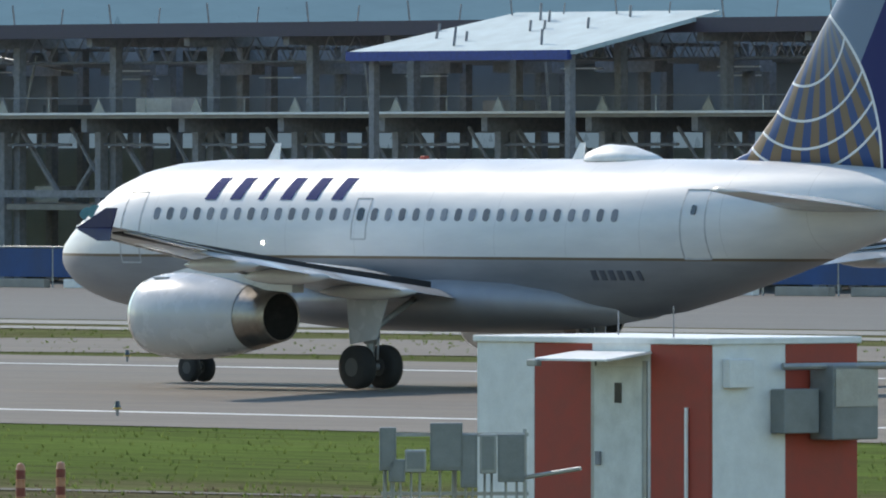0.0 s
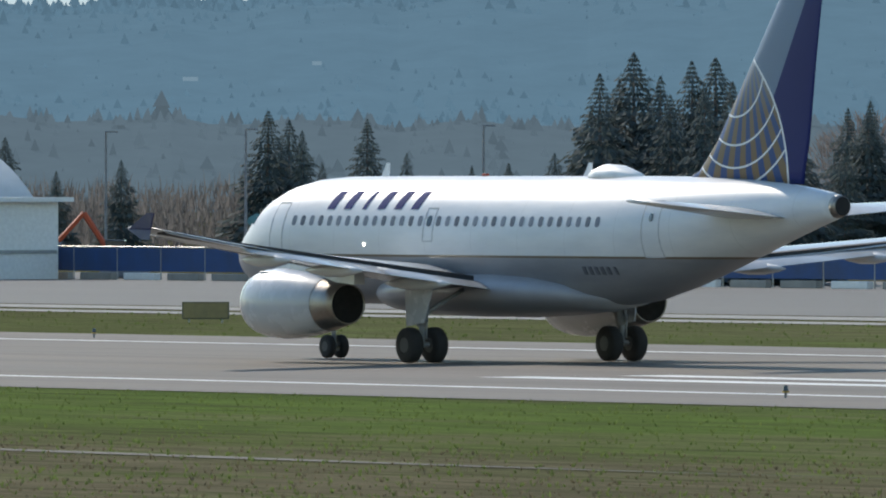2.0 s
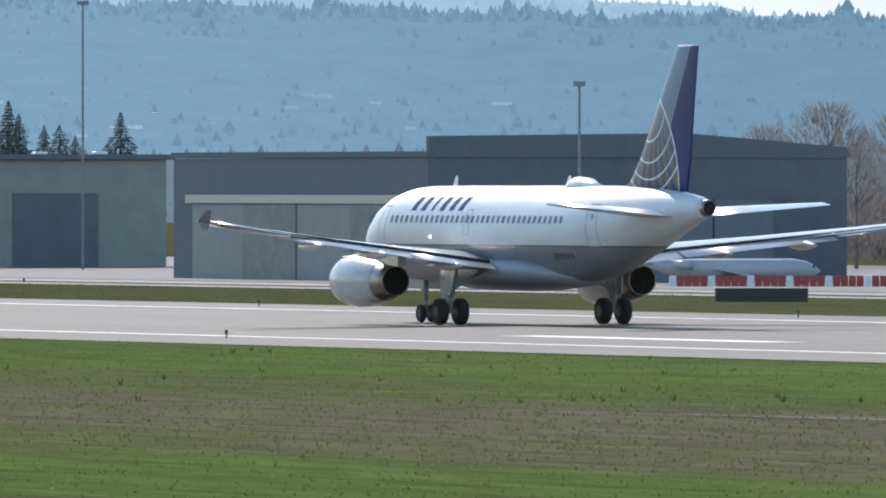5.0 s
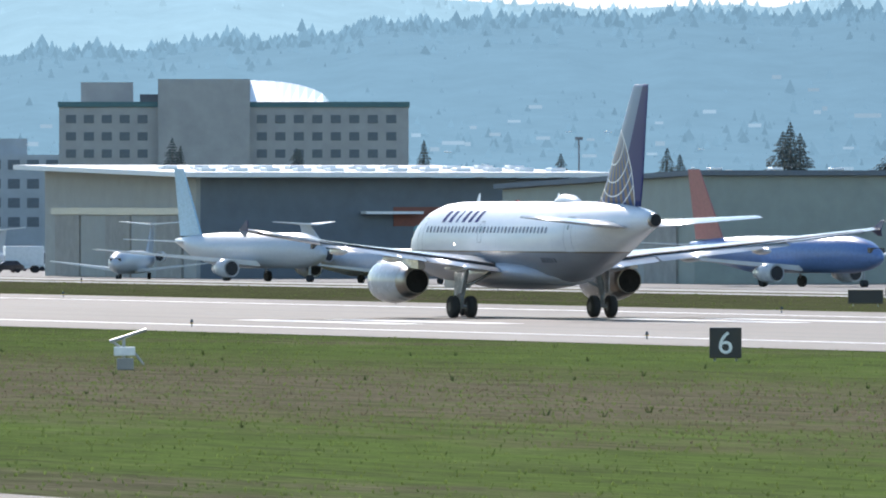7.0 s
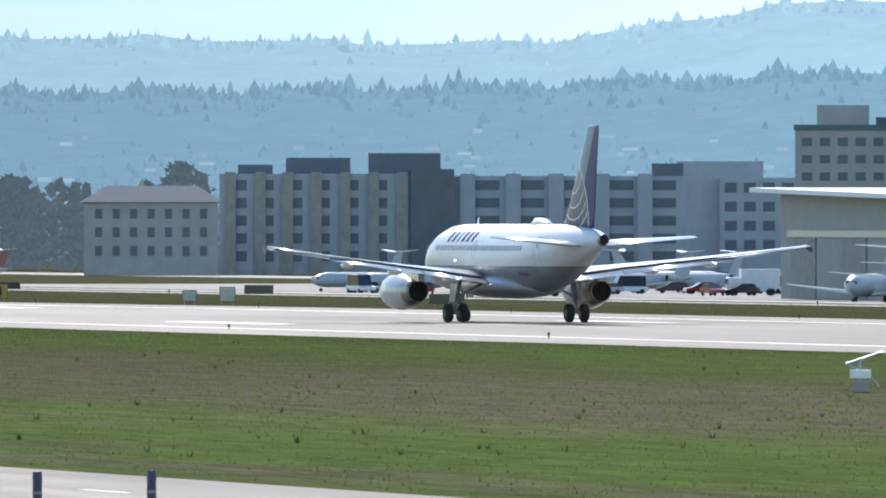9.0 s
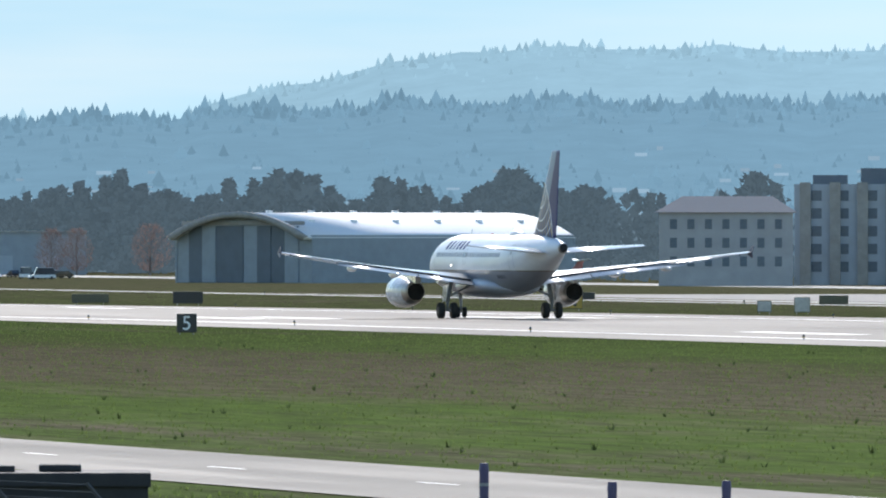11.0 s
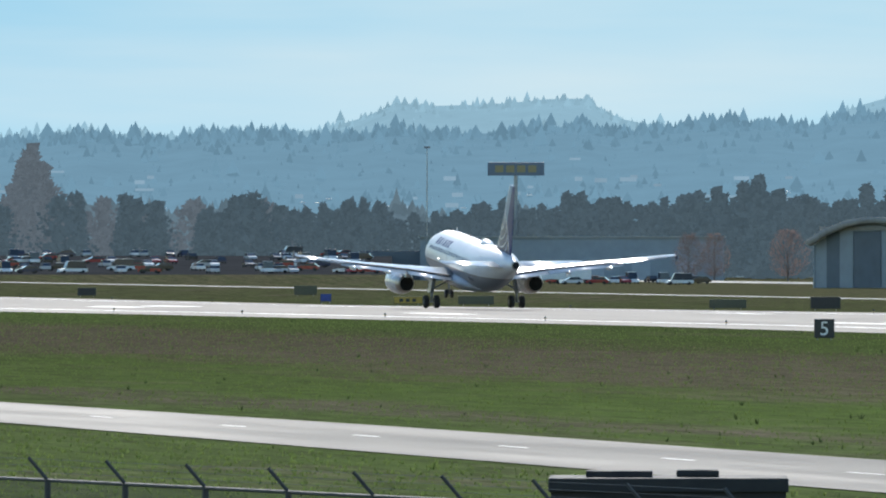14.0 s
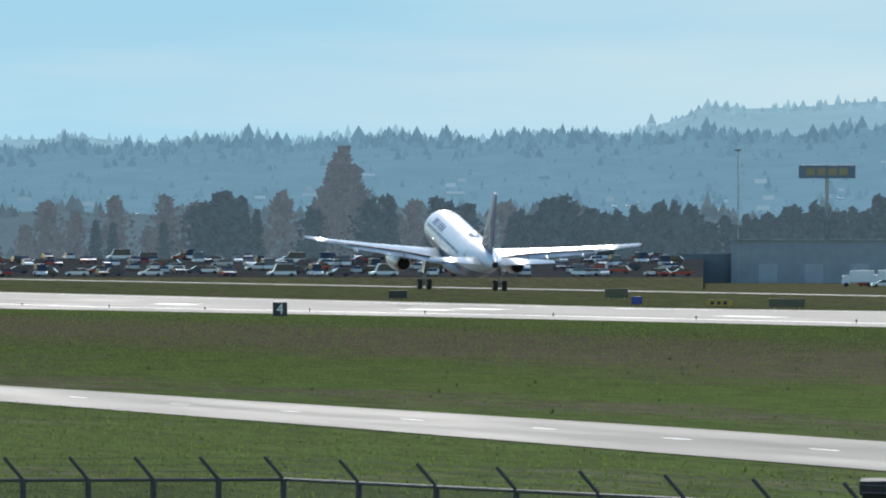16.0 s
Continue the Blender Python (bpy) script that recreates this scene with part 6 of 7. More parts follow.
def parked_jet(name, m, length, span, height, body, tail, label, ttail=False, rear=False):
    """A parked jet in the distance; origin under its middle, nose along +Y."""
    body, tail = (JETWHITE if q is WHITE else q for q in (body, tail))
    j = thing(name, m, label, "airplane", "parked aircraft")
    r = length * 0.058
    zc = r * (1.75 if not rear else 1.5)
    n = 16
    st = [(0.5, 0.02), (0.47, 0.45), (0.42, 0.8), (0.35, 1), (-0.18, 1), (-0.35, 0.7), (-0.5, 0.14)]
    part("fuselage", loft([[(r * k * math.cos(2 * math.pi * i / n), length * u, zc + (r * 0.6 * (1 - k) if u < 0 else -r * 0.2 * (1 - k)) + r * k * math.sin(2 * math.pi * i / n)) for i in range(n)] for u, k in st]), body, j, "", True)
    h = height
    part("fin", loft([[(-0.12, -length * 0.33, zc + r * 0.8), (0.12, -length * 0.33, zc + r * 0.8), (0.12, -length * 0.47, zc + r * 0.8), (-0.12, -length * 0.47, zc + r * 0.8)],
                      [(-0.06, -length * 0.455, h), (0.06, -length * 0.455, h), (0.06, -length * 0.515, h), (-0.06, -length * 0.515, h)]]), tail, j)
    for sx in (-1, 1):
        zt = h if ttail else zc + r * 0.5
        part("tailplane", loft([[(0, -length * 0.4, zt), (0, -length * 0.48, zt), (0, -length * 0.48, zt - 0.15), (0, -length * 0.4, zt - 0.15)],
                                [(sx * span * 0.19, -length * 0.47, zt + 0.25), (sx * span * 0.19, -length * 0.51, zt + 0.25), (sx * span * 0.19, -length * 0.51, zt + 0.18), (sx * span * 0.19, -length * 0.47, zt + 0.18)]]), WHITE, j)
        part("wing", loft([[(sx * r * 0.6, length * 0.13, zc - r * 0.6), (sx * r * 0.6, -length * 0.06, zc - r * 0.6), (sx * r * 0.6, -length * 0.06, zc - r * 0.75), (sx * r * 0.6, length * 0.13, zc - r * 0.9)],
                           [(sx * span / 2, -length * 0.09, zc + r * 0.1), (sx * span / 2, -length * 0.13, zc + r * 0.1), (sx * span / 2, -length * 0.13, zc + r * 0.05), (sx * span / 2, -length * 0.09, zc + r * 0.05)]]), WINGTOP, j)
        ex, ey, ez = (sx * span * 0.15, length * 0.1, zc - r * 1.0) if not rear else (sx * r * 1.55, -length * 0.27, zc + r * 0.45)
        er = r * (0.5 if not rear else 0.45)
        e = part("engine", turned([(length * 0.05, er * 0.85), (length * 0.055, er), (0, er * 1.05), (-length * 0.05, er * 0.6)], 14, centre=(ex, ey, ez), cap=True), NACELLE, j, "", True)
        part("intake", turned([(length * 0.0555, er * 0.8), (length * 0.056, 0.02)], 12, centre=(ex, ey, ez)), GAP, e)
        part("main_wheel", rods(((sx * r * 1.2, -length * 0.02, r * 0.3), (sx * r * 1.45, -length * 0.02, r * 0.3), r * 0.3), n=12), RUBBER, j)
        part("gear_leg", rods(((sx * r * 1.3, -length * 0.02, r * 0.3), (sx * r * 1.1, -length * 0.02, zc - r * 0.6), r * 0.07), n=6), GEARPAINT, j)
    part("nose_wheel", rods(((-r * 0.15, length * 0.4, r * 0.2), (r * 0.15, length * 0.4, r * 0.2), r * 0.2), n=10), RUBBER, j)
    part("nose_leg", rods(((0, length * 0.4, r * 0.2), (0, length * 0.4, zc - r * 0.4), r * 0.06), n=6), GEARPAINT, j)
    part("cockpit_window", boxed(-r * 0.5, r * 0.5, length * 0.455, length * 0.468, zc + r * 0.1, zc + r * 0.38), GLASS, j)
    return j


def aircraft_park():
    def at(b, d, turn):
        x, y = spot(b, d)
        return pose(x, y, fall(x) + 0.03, 0, 0, turn)

    parked_jet("parked_airliner", at(18.95, 1440, 190), 33, 34, 12.2, WHITE, LIVERYTEAL, "white parked airliner with a tall pale blue fin")
    parked_jet("parked_airliner", at(21.25, 1385, 196), 33, 34, 12.2, LIVERYBLUE, LIVERYRED, "blue parked airliner with a red-orange tail")
    parked_jet("regional_jet", at(19.5, 1440, 200), 26, 21, 6.4, WHITE, WHITE, "white T-tailed regional jet", True, True)
    parked_jet("regional_jet", at(18.45, 1490, 150), 22, 20, 6.2, WHITE, WHITE, "white T-tailed regional jet", True, True)
    parked_jet("regional_jet", at(25.2, 1190, 247), 16, 15, 4.6, WHITE, WHITE, "small white T-tailed business jet", True, True)
    for b, d, t in ((16.25, 1760, 120), (16.5, 1735, 95), (16.85, 1750, 260), (17.15, 1790, 250), (17.45, 1720, 105), (17.75, 1730, 130), (18.2, 1740, 100), (16.95, 1820, 200), (17.6, 1800, 230)):
        parked_jet("business_jet", at(b, d, t), 17, 16, 5.2, WHITE, WHITE if d != 1750 else BLUE, "small white business jet on the apron", True, True)
    parked_jet("business_jet", at(14.55, 2060, 100), 16, 15, 4.8, WHITE, LIVERYRED, "small white business jet with a red tail", True, True)


# ---- airfield signs, lights and the things in the grass ----
def numbered_sign(x, y, digit):
    s = thing("distance_sign", pose(x, y, ground(x, y), 0, 0, -math.degrees(math.atan2(x, y))), "black runway distance sign with a white numeral", "sign", "distance signs")
    part("cabinet", boxed(-0.6, 0.6, -0.18, 0.18, 0.12, 1.26, 0.03), SIGNBLACK, s)
    part("foot", rods(((-0.4, 0, 0.01), (-0.4, 0, 0.14), 0.05), n=6), GALV, s)
    part("foot", rods(((0.4, 0, 0.01), (0.4, 0, 0.14), 0.05), n=6), GALV, s)
    text_mesh(digit, 1.18, WHITE, s, pose(0, -0.195, 0.29, 90, 0, 0), "white numeral")


def taxi_sign(x, y, w, h, face, label, turn=None):
    s = thing("taxiway_sign", pose(x, y, ground(x, y) + 0.01, 0, 0, -math.degrees(math.atan2(x, y)) if turn is None else turn), label, "sign", "taxiway signs")
    part("cabinet", boxed(-w / 2, w / 2, -0.12, 0.12, 0.15, h, 0.02), SIGNBACK, s)
    part("face", boxed(-w / 2 + 0.05, w / 2 - 0.05, -0.135, -0.12, 0.2, h - 0.05), face, s)
    for k in (-0.35, 0.35):
        part("leg", rods(((w * k, 0, 0), (w * k, 0, 0.2), 0.04), n=6), GALV, s)
    if face is SIGNYELLOW:
        for k in range(3):
            part("letter_bar", boxed(-w * 0.3 + w * 0.22 * k, -w * 0.3 + w * 0.22 * k + w * 0.13, -0.142, -0.135, 0.35, h - 0.2), SIGNBLACK, s)


def edge_lights():
    e = thing("runway_light", pose(202.4, 110, 0.0), "small runway edge light on a stake", "light", "runway edge lights")
    part("stake", rods(((0, 0, 0.01), (0, 0, 0.2), 0.035), n=6), STEEL, e)
    part("lens", rods(((0, 0, 0.2), (0, 0, 0.36), 0.08, 0.05), n=8), GLASS, e)
    part("collar", rods(((0, 0, 0.17), (0, 0, 0.21), 0.1), n=8), SIGNYELLOW, e)
    for k in range(1, 24):
        copy_thing(e, pose(202.4, 110 + 61 * k, ground(202.4, 110 + 61 * k)))
    for k in range(24):
        copy_thing(e, pose(256.0, 110 + 61 * k, ground(256.0, 110 + 61 * k)))
    for k in range(14):
        copy_thing(e, pose(312.5, 130 + 91 * k, fall(312.5)))


def shelter():
    s = thing("equipment_shelter", pose(131.8, 138.2, 0), "red and white striped equipment shelter with a door", "shelter")
    W, L, H = 4.9, 2.95, 3.4
    part("core", boxed(0.06, L - 0.06, 0.06, W - 0.06, 0.01, H - 0.1), WHITE, s)
    for k in range(4):
        part("panel", boxed(0, 0.06, W * k / 4 + 0.004, W * (k + 1) / 4 - 0.004, 0.02, H - 0.1), RED if k in (0, 2) else WHITE, s, "painted wall stripe")
    for k in range(2):
        part("panel", boxed(0.065 + (L - 0.06) * k / 2, (L - 0.06) * (k + 1) / 2 + 0.06, 0, 0.06, 0.02, H - 0.1), WHITE if k == 0 else RED, s, "painted wall stripe")
    part("roof", boxed(-0.05, L + 0.05, -0.05, W + 0.05, H - 0.1, H, 0.02), WHITE, s, "thin white roof slab")
    d = part("door", boxed(-0.05, -0.005, 1.36, 2.36, 0.05, 2.98), plain("off-white door paint", (0.62, 0.65, 0.64), 0.5), s, "off-white steel door")
    part("door_window", boxed(-0.06, -0.05, 1.78, 1.92, 2.45, 2.74), GLASS, d)
    part("handle", boxed(-0.10, -0.05, 2.2, 2.3, 1.55, 1.75, 0.01), STEEL, d)
    part("frame", boxed(-0.035, -0.004, 1.28, 1.36, 0.03, 3.06), GALV, s)
    part("frame", boxed(-0.035, -0.004, 2.36, 2.44, 0.03, 3.06), GALV, s)
    part("awning", loft([[(-0.9, 1.2, 3.06), (-0.9, 2.75, 3.06), (-0.9, 2.75, 3.09), (-0.9, 1.2, 3.09)], [(0, 1.2, 3.16), (0, 2.75, 3.16), (0, 2.75, 3.2), (0, 1.2, 3.2)]]), WHITE, s, "thin white door awning")
    part("floodlight", boxed(-0.98, -0.85, 2.6, 2.8, 2.98, 3.08, 0.02), GALV, s)
    part("conduit", rods(((-0.03, 0.45, 0.02), (-0.03, 0.45, 2.4), 0.03), n=6), WHITE, s)
    part("junction_box", boxed(0.25, 0.75, -0.16, -0.005, 2.68, 3.1, 0.02), WHITE, s)
    part("switch_box", boxed(1.2, 1.9, -0.3, -0.005, 2.02, 2.66, 0.02), BOXGREY, s, "grey switch box")
    c = part("meter_cabinet", boxed(1.98, 2.9, -0.5, -0.005, 1.92, 3.0, 0.03), BOXGREY, s, "large grey meter cabinet")
    part("cabinet_lid", boxed(2.02, 2.86, -0.52, -0.5, 2.4, 2.94), GALV, c)
    part("duct", rods(((1.3, -0.15, 2.98), (4.2, -0.9, 2.98), 0.05), n=8), GALV, s, "long pale pipe")
    part("whip_aerial", rods(((0.15, 0.9, H), (0.15, 0.9, H + 0.45), 0.012), n=5), STEEL, s)
    part("whip_aerial", rods(((1.6, 3.6, H), (1.6, 3.6, H + 0.35), 0.012), n=5), STEEL, s)
    # rack of electrical boxes
    e = thing("electrical_rack", pose(*spot(42.55, 181), 0, 0, 0, -42.5), "rack of grey electrical boxes on pipe posts", "electrical boxes")
    k = 131.0
    for x0, x1, y0, y1 in ((672, 702, 758, 835), (688, 718, 815, 855), (717, 755, 798, 838), (762, 820, 750, 835), (816, 846, 770, 865), (850, 880, 770, 840), (882, 930, 770, 855)):
        a, b = (x0 - 806) / k, (x1 - 806) / k
        zt, zb = 6 - (y0 - 277) / k, 6 - (y1 - 277) / k
        q = part("electrical_box", boxed(a, b, -0.16, 0.1, zb, zt, 0.015), BOXGREY if x0 not in (717, 850) else GALV, e, "grey electrical box")
        part("box_lid", boxed(a + 0.03, b - 0.03, -0.175, -0.16, zb + 0.05, zt - 0.03), BOXGREY, q)
        for u in (0.3, 0.7):
            part("conduit", rods(((a + (b - a) * u, 0, 0.01), (a + (b - a) * u, 0, zb), 0.02), n=6), GALV, e)
    for z in (1.4, 2.2):
        part("rail", boxed(-1.0, 1.0, 0.1, 0.14, z, z + 0.05), GALV, e)
    for x in (-0.95, 0.0, 0.95):
        part("post", rods(((x, 0.14, 0.01), (x, 0.14, 2.3), 0.03), n=6), GALV, e)
    part("bent_pipe", rods(((0.95, -0.1, 0.01), (0.95, -0.1, 1.65), 0.03), ((0.95, -0.1, 1.65), (1.7, -0.5, 1.78), 0.03), n=6), GALV, e)


def grass_things():
    shelter()
    # wind sensor on its red pole
    p = thing("wind_sensor", pose(*spot(37.66, 200), 0, 0, 0, -37.7), "tall red-orange pole carrying a forked ultrasonic wind sensor", "weather sensor")
    part("pole", rods(((0, 0, 0.01), (0, 0, 3.68), 0.088), n=12), ORANGE, p, "red-orange pole")
    part("head", rods(((0, 0, 3.68), (0, 0, 3.86), 0.06), n=8), GALV, p)
    part("fork", rods(((0, 0, 3.8), (-0.14, 0, 3.95), 0.018), ((-0.14, 0, 3.95), (-0.03, 0, 4.24), 0.018), ((0, 0, 3.8), (0.3, 0, 3.9), 0.018), ((0.3, 0, 3.9), (0.5, 0, 4.22), 0.018), ((-0.03, 0, 4.24), (0.2, 0, 4.16), 0.015), n=6), WHITE, p, "white forked sensor arms")
    # obstruction lights over a cabinet
    c = thing("light_cabinet", pose(*spot(38.02, 228), 0, 0, 0, -38), "grey control cabinet with twin red obstruction lights", "cabinet")
    part("cabinet", boxed(-0.12, 0.45, -0.2, 0.2, 0.02, 1.06, 0.02), BOXGREY, c)
    part("side_box", boxed(0.5, 0.85, -0.15, 0.15, 0.1, 0.86, 0.02), GALV, c)
    part("side_box", boxed(0.86, 1.08, -0.15, 0.15, 0.05, 0.9, 0.02), GALV, c)
    part("pole", rods(((-0.05, 0, 1.06), (-0.05, 0, 1.55), 0.025), ((-0.2, 0, 1.58), (0.1, 0, 1.58), 0.02), n=6), GALV, c)
    for x in (-0.17, 0.07):
        q = part("lamp_base", rods(((x, 0, 1.58), (x, 0, 1.72), 0.055), n=10), BOXGREY, c)
        part("lens", rods(((x, 0, 1.72), (x, 0, 1.93), 0.065, 0.05), n=12), LAMPRED, q, "glowing red lens")
    part("aerial", rods(((0.5, 0, 0.86), (0.5, 0, 1.95), 0.012), n=5), STEEL, c)
    # frangible marker posts
    px = 0.0024257
    m0 = None
    SALMON = plain("faded salmon-orange plastic", (0.46, 0.20, 0.11), 0.3, vary=0.2)
    DARKRED = plain("dark red reflective band", (0.20, 0.03, 0.025), 0.35, vary=0.3)
    for t0, xs in ((37.4676, (590, 680, 706, 755, 815, 827, 912, 934, 1043, 1127, 1147, 1197, 1258, 1275, 1380)), (42.4991, (37, 108))):
        for i, x in enumerate(xs):
            m = pose(*spot(t0 + (x - 784) * px, 233 + (i * 37 % 9) - 4), 0)
            if m0 is None:
                m0 = thing("marker_post", m, "short salmon-orange marker post with dark red bands", "marker post", "marker posts")
                for k in range(4):
                    part("band", rods(((0, 0, 0.02 + 0.15 * k), (0, 0, 0.168 + 0.15 * k), 0.085), n=12), SALMON if k % 2 == 0 else DARKRED, m0)
                part("cap", rods(((0, 0, 0.62), (0, 0, 0.72), 0.085, 0.065), ((0, 0, 0.72), (0, 0, 0.745), 0.065, 0.02), n=12), SALMON, m0)
            else:
                copy_thing(m0, m)
    # visibility sensor
    v = thing("visibility_sensor", pose(149.1, 447.7, 0, 0, 0, -18.4), "pale weather sensor with a slanting tube on a stand", "weather sensor")
    part("stand", boxed(-0.35, 0.25, -0.25, 0.25, 0.01, 0.42, 0.03), CONCRETE, v)
    part("box", boxed(-0.45, 0.3, -0.2, 0.2, 0.5, 0.82, 0.04), WHITE, v)
    part("post", rods(((-0.1, 0, 0.4), (-0.1, 0, 1.1), 0.06), n=8), GALV, v)
    part("tube", rods(((-0.6, 0, 1.0), (0.7, 0, 1.42), 0.06), n=10), GALV, v, "slanting metal tube")
    part("brace", rods(((0.2, 0, 0.7), (0.6, 0, 0.2), 0.04), ((-0.5, 0, 1.0), (-0.2, 0, 0.8), 0.05), n=6), GALV, v)
    # signs
    numbered_sign(178.2, 464.5, "6")
    numbered_sign(179.0, 772, "5")
    numbered_sign(178.5, 1080, "4")
    for x, y, w, h, face, lab in ((285.7, 454.6, 1.9, 0.85, plain("weathered ochre sign face", (0.26, 0.20, 0.09), 0.6), "dull ochre taxiway sign"), (300, 547.8, 1.6, 0.8, SIGNYELLOW, "yellow taxiway sign with dark bars"),
                                  (287.7, 560.4, 2.7, 0.85, SIGNBACK, "low olive-backed taxiway sign"), (282.7, 597.2, 4.6, 0.85, SIGNBLACK, "long dark taxiway sign"),
                                  (277, 700, 2.0, 0.95, SIGNBLACK, "dark-faced low taxiway sign"), (300, 752, 2.1, 0.7, SIGNBLACK, "dark-faced low taxiway sign"),
                                  (271.1, 975.4, 1.1, 1.0, GALV, "pale grey electrical cabinet"), (299.7, 1057, 2.4, 0.9, SIGNBACK, "low olive-backed taxiway sign"),
                                  (277, 927, 2.6, 0.9, SIGNBACK, "low olive-backed taxiway sign"), (272, 1037, 2.1, 1.3, SIGNYELLOW, "yellow taxiway sign with dark bars"),
                                  (270, 1164, 2.7, 1.25, SIGNBLACK, "dark-faced low taxiway sign"), (268, 1345, 3.0, 0.9, SIGNYELLOW, "yellow taxiway sign with dark bars"),
                                  (270, 1400, 1.2, 1.0, TARP, "small blue roadside sign"), (272, 1560, 2.2, 1.1, SIGNBLACK, "dark-faced low taxiway sign"), (270, 1320, 3.6, 1.0, SIGNBACK, "low olive-backed taxiway sign"),
                                  (268, 1195, 3.4, 0.95, SIGNBACK, "low olive-backed taxiway sign"), (285, 1490, 2.6, 1.2, SIGNBACK, "low olive-backed taxiway sign"), (272, 968, 1.2, 1.3, GALV, "pale grey electrical cabinet"),
                                  (300, 1140, 2.6, 0.8, SIGNBLACK, "dark-faced low taxiway sign"), (497, 925, 2.6, 1.2, SIGNYELLOW, "yellow taxiway sign with dark bars")):
        taxi_sign(x, y, w, h, face, lab)
    edge_lights()
    # wooden posts by the service road
    for b, d, h in ((14.33, 243, 1.82), (14.88, 243, 1.48), (15.37, 243, 1.5), ):
        q = thing("road_post", pose(*spot(b, d), 0), "dark violet painted post beside the service road", "post", "road posts")
        part("shaft", rods(((0, 0, 0.01), (0, 0, h - 0.16), 0.085), n=10), POSTPURPLE, q)
        part("cap", rods(((0, 0, h - 0.16), (0, 0, h), 0.095, 0.08), n=10), POSTPURPLE, q)
        part("band", rods(((0, 0, h - 0.42), (0, 0, h - 0.36), 0.093), n=10), STEEL, q)
    # dark low hut whose roof just shows
    b = thing("low_hut", pose(*spot(11.87, 250), 0, 0, 0, -12.4), "low hut with a black felt roof and two roof lights", "hut")
    part("wall", boxed(0.05, 4.45, 0.1, 3.2, 0.01, 1.25), RUSTROOF, b)
    part("roof", boxed(0, 4.5, 0, 3.3, 1.25, 1.52, 0.03), RUSTROOF, b)
    part("roof_box", boxed(0.7, 1.95, 0.8, 2.0, 1.52, 1.64, 0.02), RUSTROOF, b)
    part("roof_box", boxed(2.4, 3.2, 0.9, 2.1, 1.52, 1.66, 0.04), RUSTROOF, b)
    # chain-link fence with barbed-wire arms
    f = thing("chain_link_fence", pose(0, 0, 0), "chain-link fence coloured dark as if backlit, with angled barbed-wire arms", "fence")
    wires, mesh_ = bmesh.new(), bmesh.new()
    up = Vector((0, 0, 1))
    corner = Vector((*spot(9.40, 213.5), 0))
    out = Vector((-0.30, 0.06, 0.36))
    for c, n in ((Vector((*spot(7.44, 212.5), 0)), 7), (Vector((*spot(12.72, 184), 0)), 9)):
        a = corner
        for k in range(0 if n == 9 else 1, n + 1):
            p = a + (c - a) * (k / n)
            part("post", rods((p + up * 0.01, p + up * 2.22, 0.05), n=8), BACKLITSTEEL, f)
            part("barb_arm", rods((p + up * 2.2, p + up * 2.2 + out, 0.03), n=5), BACKLITSTEEL, f)
        part("top_rail", rods((a + up * 2.2, c + up * 2.2, 0.03), n=6), BACKLITSTEEL, f)
        for u in (0.35, 0.65, 0.95):
            o = out * u + up * 2.2
            rod(wires, a + o, c + o, 0.004, n=3)
        d = c - a
        L = d.length
        d.normalize()
        for k in range(int(L / 0.06)):
            for q, z0, z1 in ((min(L, k * 0.06 + 1.0), 1.2, 2.2), (min(L, k * 0.06 + 1.0), 2.2, 1.2)):
                p0, p1 = a + d * (k * 0.06), a + d * q
                mesh_.faces.new([mesh_.verts.new(v) for v in (p0 + up * z0, p0 + up * (z0 + 0.010), p1 + up * (z1 + 0.010), p1 + up * z1)])
    part("barbed_wire", wires, BACKLITSTEEL, f)
    tagged(part("mesh", mesh_, BACKLITSTEEL, f, "diamond wire mesh"), kind="stuff")


def tufts():
    """Grass clumps and low weeds over the field: single bent blades."""
    rng = np.random.default_rng(3)

    def scatter(name, count, xr, yr, h0, h1, material, label, seed, near=False):
        v, f = [], []
        for _ in range(count):
            y = yr[0] + (yr[1] - yr[0]) * rng.random() ** 1.7
            x = xr[0] + (xr[1] - xr[0]) * rng.random()
            if 71 < x < 84.5 and y < 900:
                continue
            b = math.degrees(math.atan2(x, y))
            if not 7.5 < b < 45:
                continue
            h = rng.uniform(h0, h1)
            z = ground(x, y)
            for _k in range(5):
                a = rng.random() * 6.283
                w = h * 0.16
                ex, ey = math.cos(a), math.sin(a)
                ox, oy = x + ex * h * 0.3 * rng.random(), y + ey * h * 0.3 * rng.random()
                s = len(v)
                v += [(ox - ey * w, oy + ex * w, z), (ox + ey * w, oy - ex * w, z), (ox + ex * h * 0.5, oy + ey * h * 0.5, z + h * rng.uniform(0.7, 1.0))]
                f.append((s, s + 1, s + 2))
        me = bpy.data.meshes.new(name)
        me.from_pydata(v, [], f)
        me.materials.append(material)
        tagged(new(name, me), label, "grass", "", "stuff")

    scatter("grass", 90000, (84, 194), (110, 1300), 0.04, 0.13, BLADES, "green airfield grass tufts", 1)
    scatter("dry_grass", 30000, (116, 160), (110, 1200), 0.04, 0.12, STRAW, "dry straw-coloured grass tufts", 2)
    scatter("verge_grass", 30000, (30, 71), (180, 620), 0.05, 0.15, BLADES, "green verge grass by the service road", 3)
    scatter("weeds", 350, (84, 192), (330, 1000), 0.12, 0.26, m_leaves("dark weeds", (0.06, 0.085, 0.03), 0.4), "dark weed clumps in the grass", 4)
    scatter("far_grass", 9000, (264, 314), (250, 1500), 0.05, 0.15, BLADES, "green grass between runway and taxiway", 5)


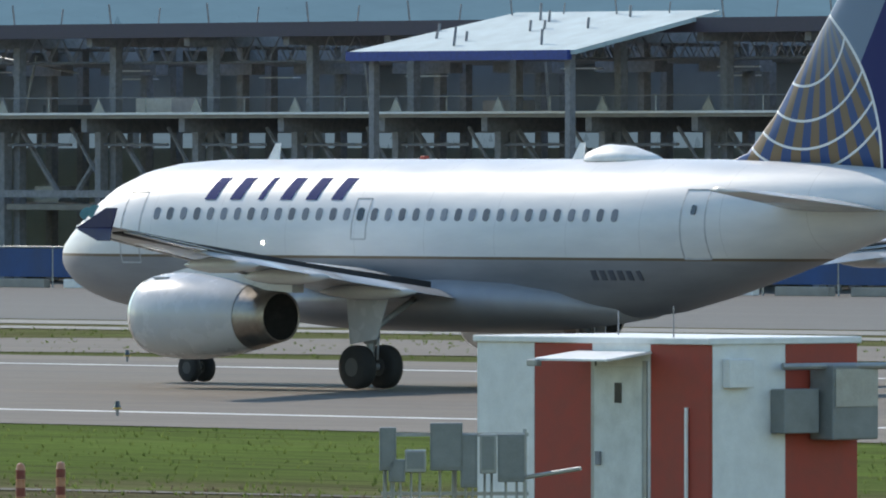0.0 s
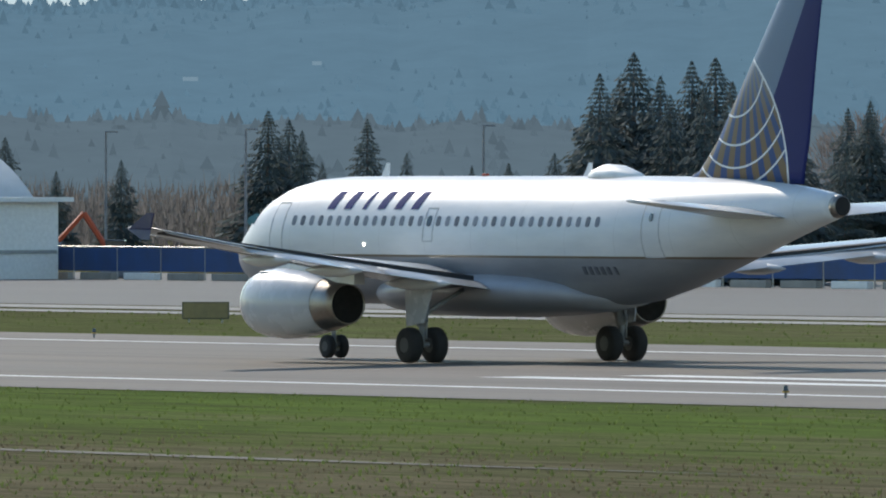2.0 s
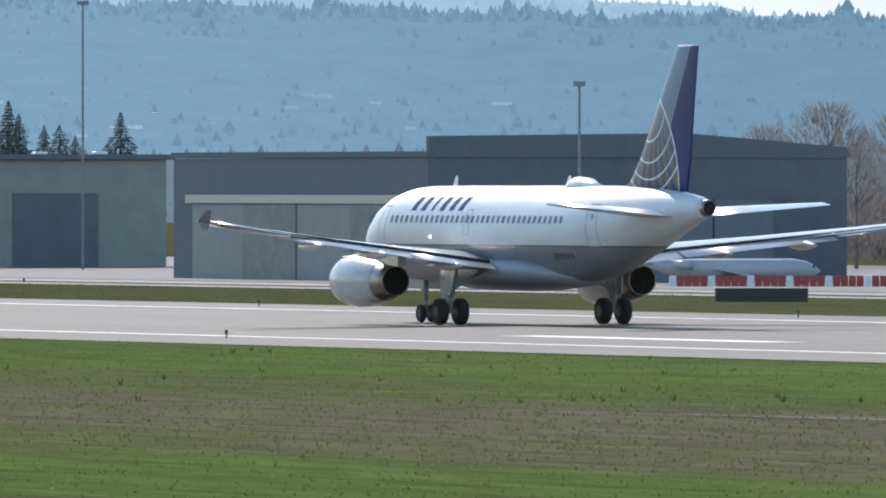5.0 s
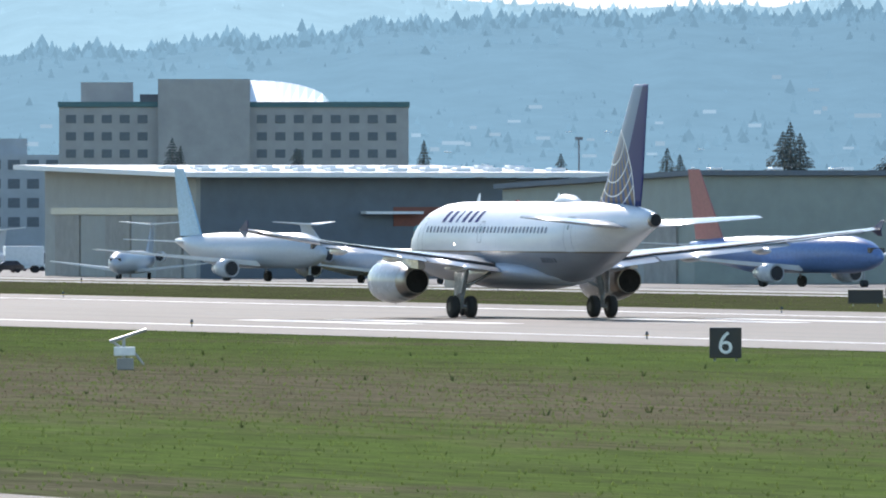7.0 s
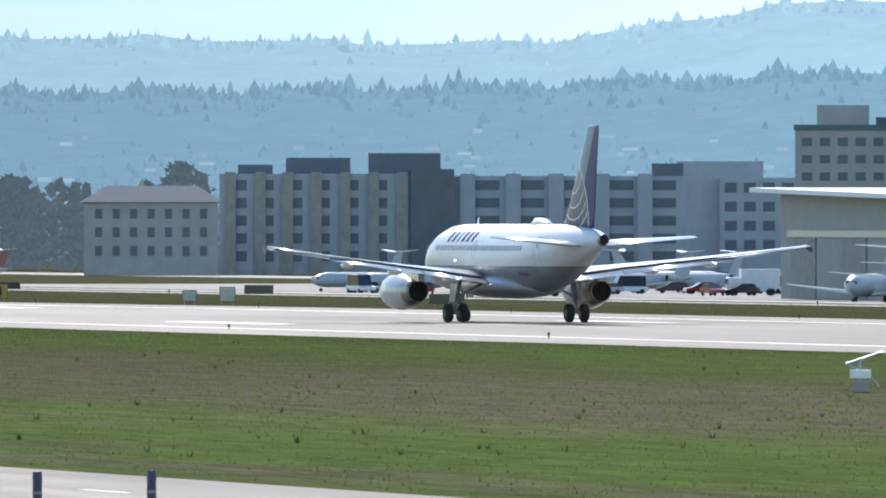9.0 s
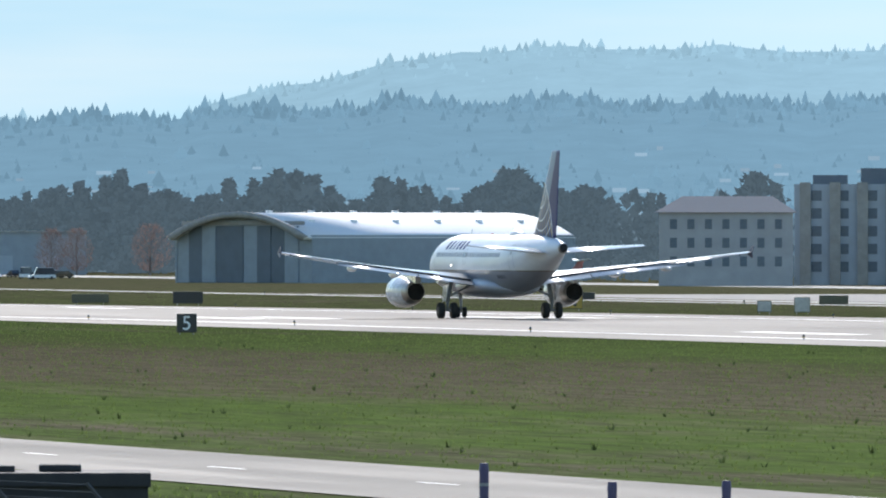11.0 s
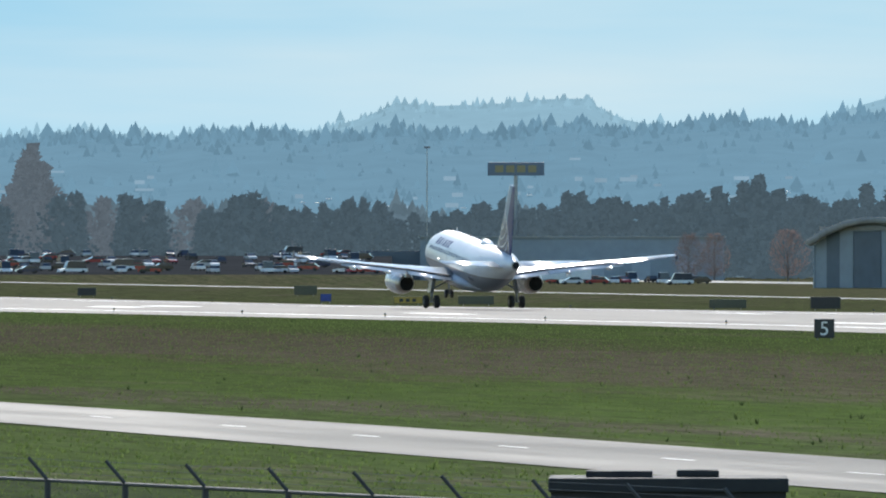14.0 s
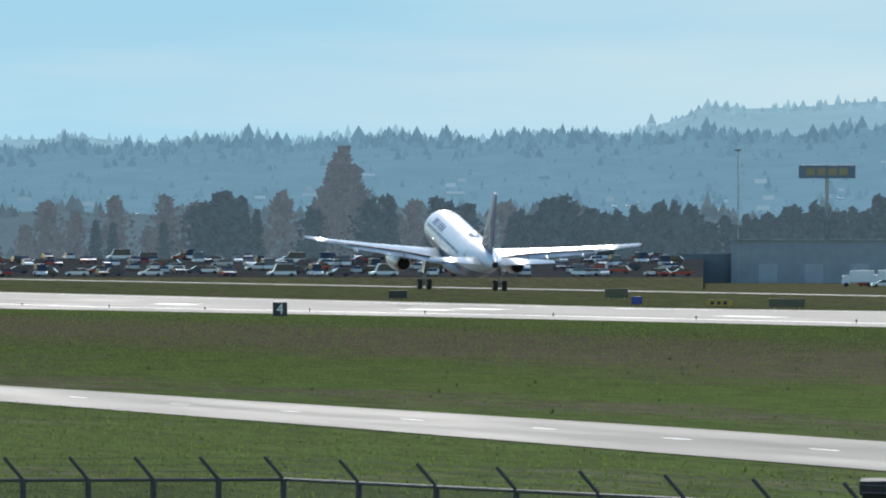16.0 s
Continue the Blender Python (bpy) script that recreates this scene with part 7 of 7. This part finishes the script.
def scrub():
    """A belt of leafless scrub and young trees that closes the field behind the aprons."""
    rng = random.Random(77)
    v, f = [], []
    for _ in range(2600):
        b = rng.uniform(23.5, 46)
        x, y = spot(b, rng.uniform(1560, 1720))
        h = rng.uniform(6.5, 10.5)
        for _k in range(34):
            a = rng.uniform(0, 6.283)
            r = rng.uniform(0.2, 2.6)
            z0 = fall(x) + h * rng.uniform(0.0, 0.7)
            z1 = min(fall(x) + h * rng.uniform(0.75, 1.0), z0 + rng.uniform(1.2, 3.0))
            px_, py_ = x + r * math.cos(a), y + r * math.sin(a)
            w = rng.uniform(0.05, 0.17)
            n0 = len(v)
            t = rng.uniform(0, 6.283)
            v += [(px_ - w * math.cos(t), py_ - w * math.sin(t), z0), (px_ + w * math.cos(t), py_ + w * math.sin(t), z0), (px_ + rng.uniform(-0.8, 0.8), py_ + rng.uniform(-0.8, 0.8), z1)]
            f.append((n0, n0 + 1, n0 + 2))
    me = bpy.data.meshes.new("scrub")
    me.from_pydata(v, [], f)
    me.materials.append(m_leaves("grey-brown scrub", (0.13, 0.12, 0.115), 0.4, 0.5))
    tagged(new("scrub", me), "grey-brown leafless scrub behind the aprons", "scrub", "", "stuff")


far_buildings()
scrub()
woods()
vehicles()
aircraft_park()
grass_things()
tufts()


def smoke():
    """A thin plume of smoke rising from the woods at the foot of the hill."""
    n = Nodes("thin smoke", 1.0)
    tr = n.t.nodes.new("ShaderNodeBsdfTransparent")
    mx = n.t.nodes.new("ShaderNodeMixShader")
    n.put(mx.inputs[0], n.ramp(n.noise(n.place(), 0.12, 3), [(0.32, (0.0,) * 3), (0.7, (0.17,) * 3)]))
    n.t.links.new(tr.outputs[0], mx.inputs[1])
    lit = n.t.nodes.new("ShaderNodeBsdfTranslucent")
    lit.inputs["Color"].default_value = (0.85, 0.88, 0.9, 1)
    n.t.links.new(lit.outputs[0], mx.inputs[2])
    n.t.links.new(mx.outputs[0], n.t.nodes["Material Output"].inputs["Surface"])
    n.b.inputs["Specular IOR Level"].default_value = 0.0
    m = n.done((0.8, 0.85, 0.88))
    x, y = spot(28.80, 3060)
    s = thing("smoke_plume", pose(x, y, -3), "thin pale smoke plume over the woods", "smoke", "", "stuff")
    rng = random.Random(7)
    for k in range(22):
        u = k / 21
        bm = bmesh.new()
        bmesh.ops.create_icosphere(bm, subdivisions=2, radius=1.0)
        r = rng.uniform(1.8, 3.4) * (1 - 0.3 * u)
        for v in bm.verts:
            v.co = v.co * r * (1 + 0.35 * noise.noise(v.co * 1.7 + Vector((k, 0, 0))))
            v.co += Vector((math.cos(0.5) * (4.0 * math.sin(u * 5) * u + rng.uniform(-0.1, 0.1)) + (4 - 6 * u) * (rng.random() - 0.5), k * 0.3, 27 + 24 * u))
        part("puff", bm, m, s, "", True)


smoke()


motions()
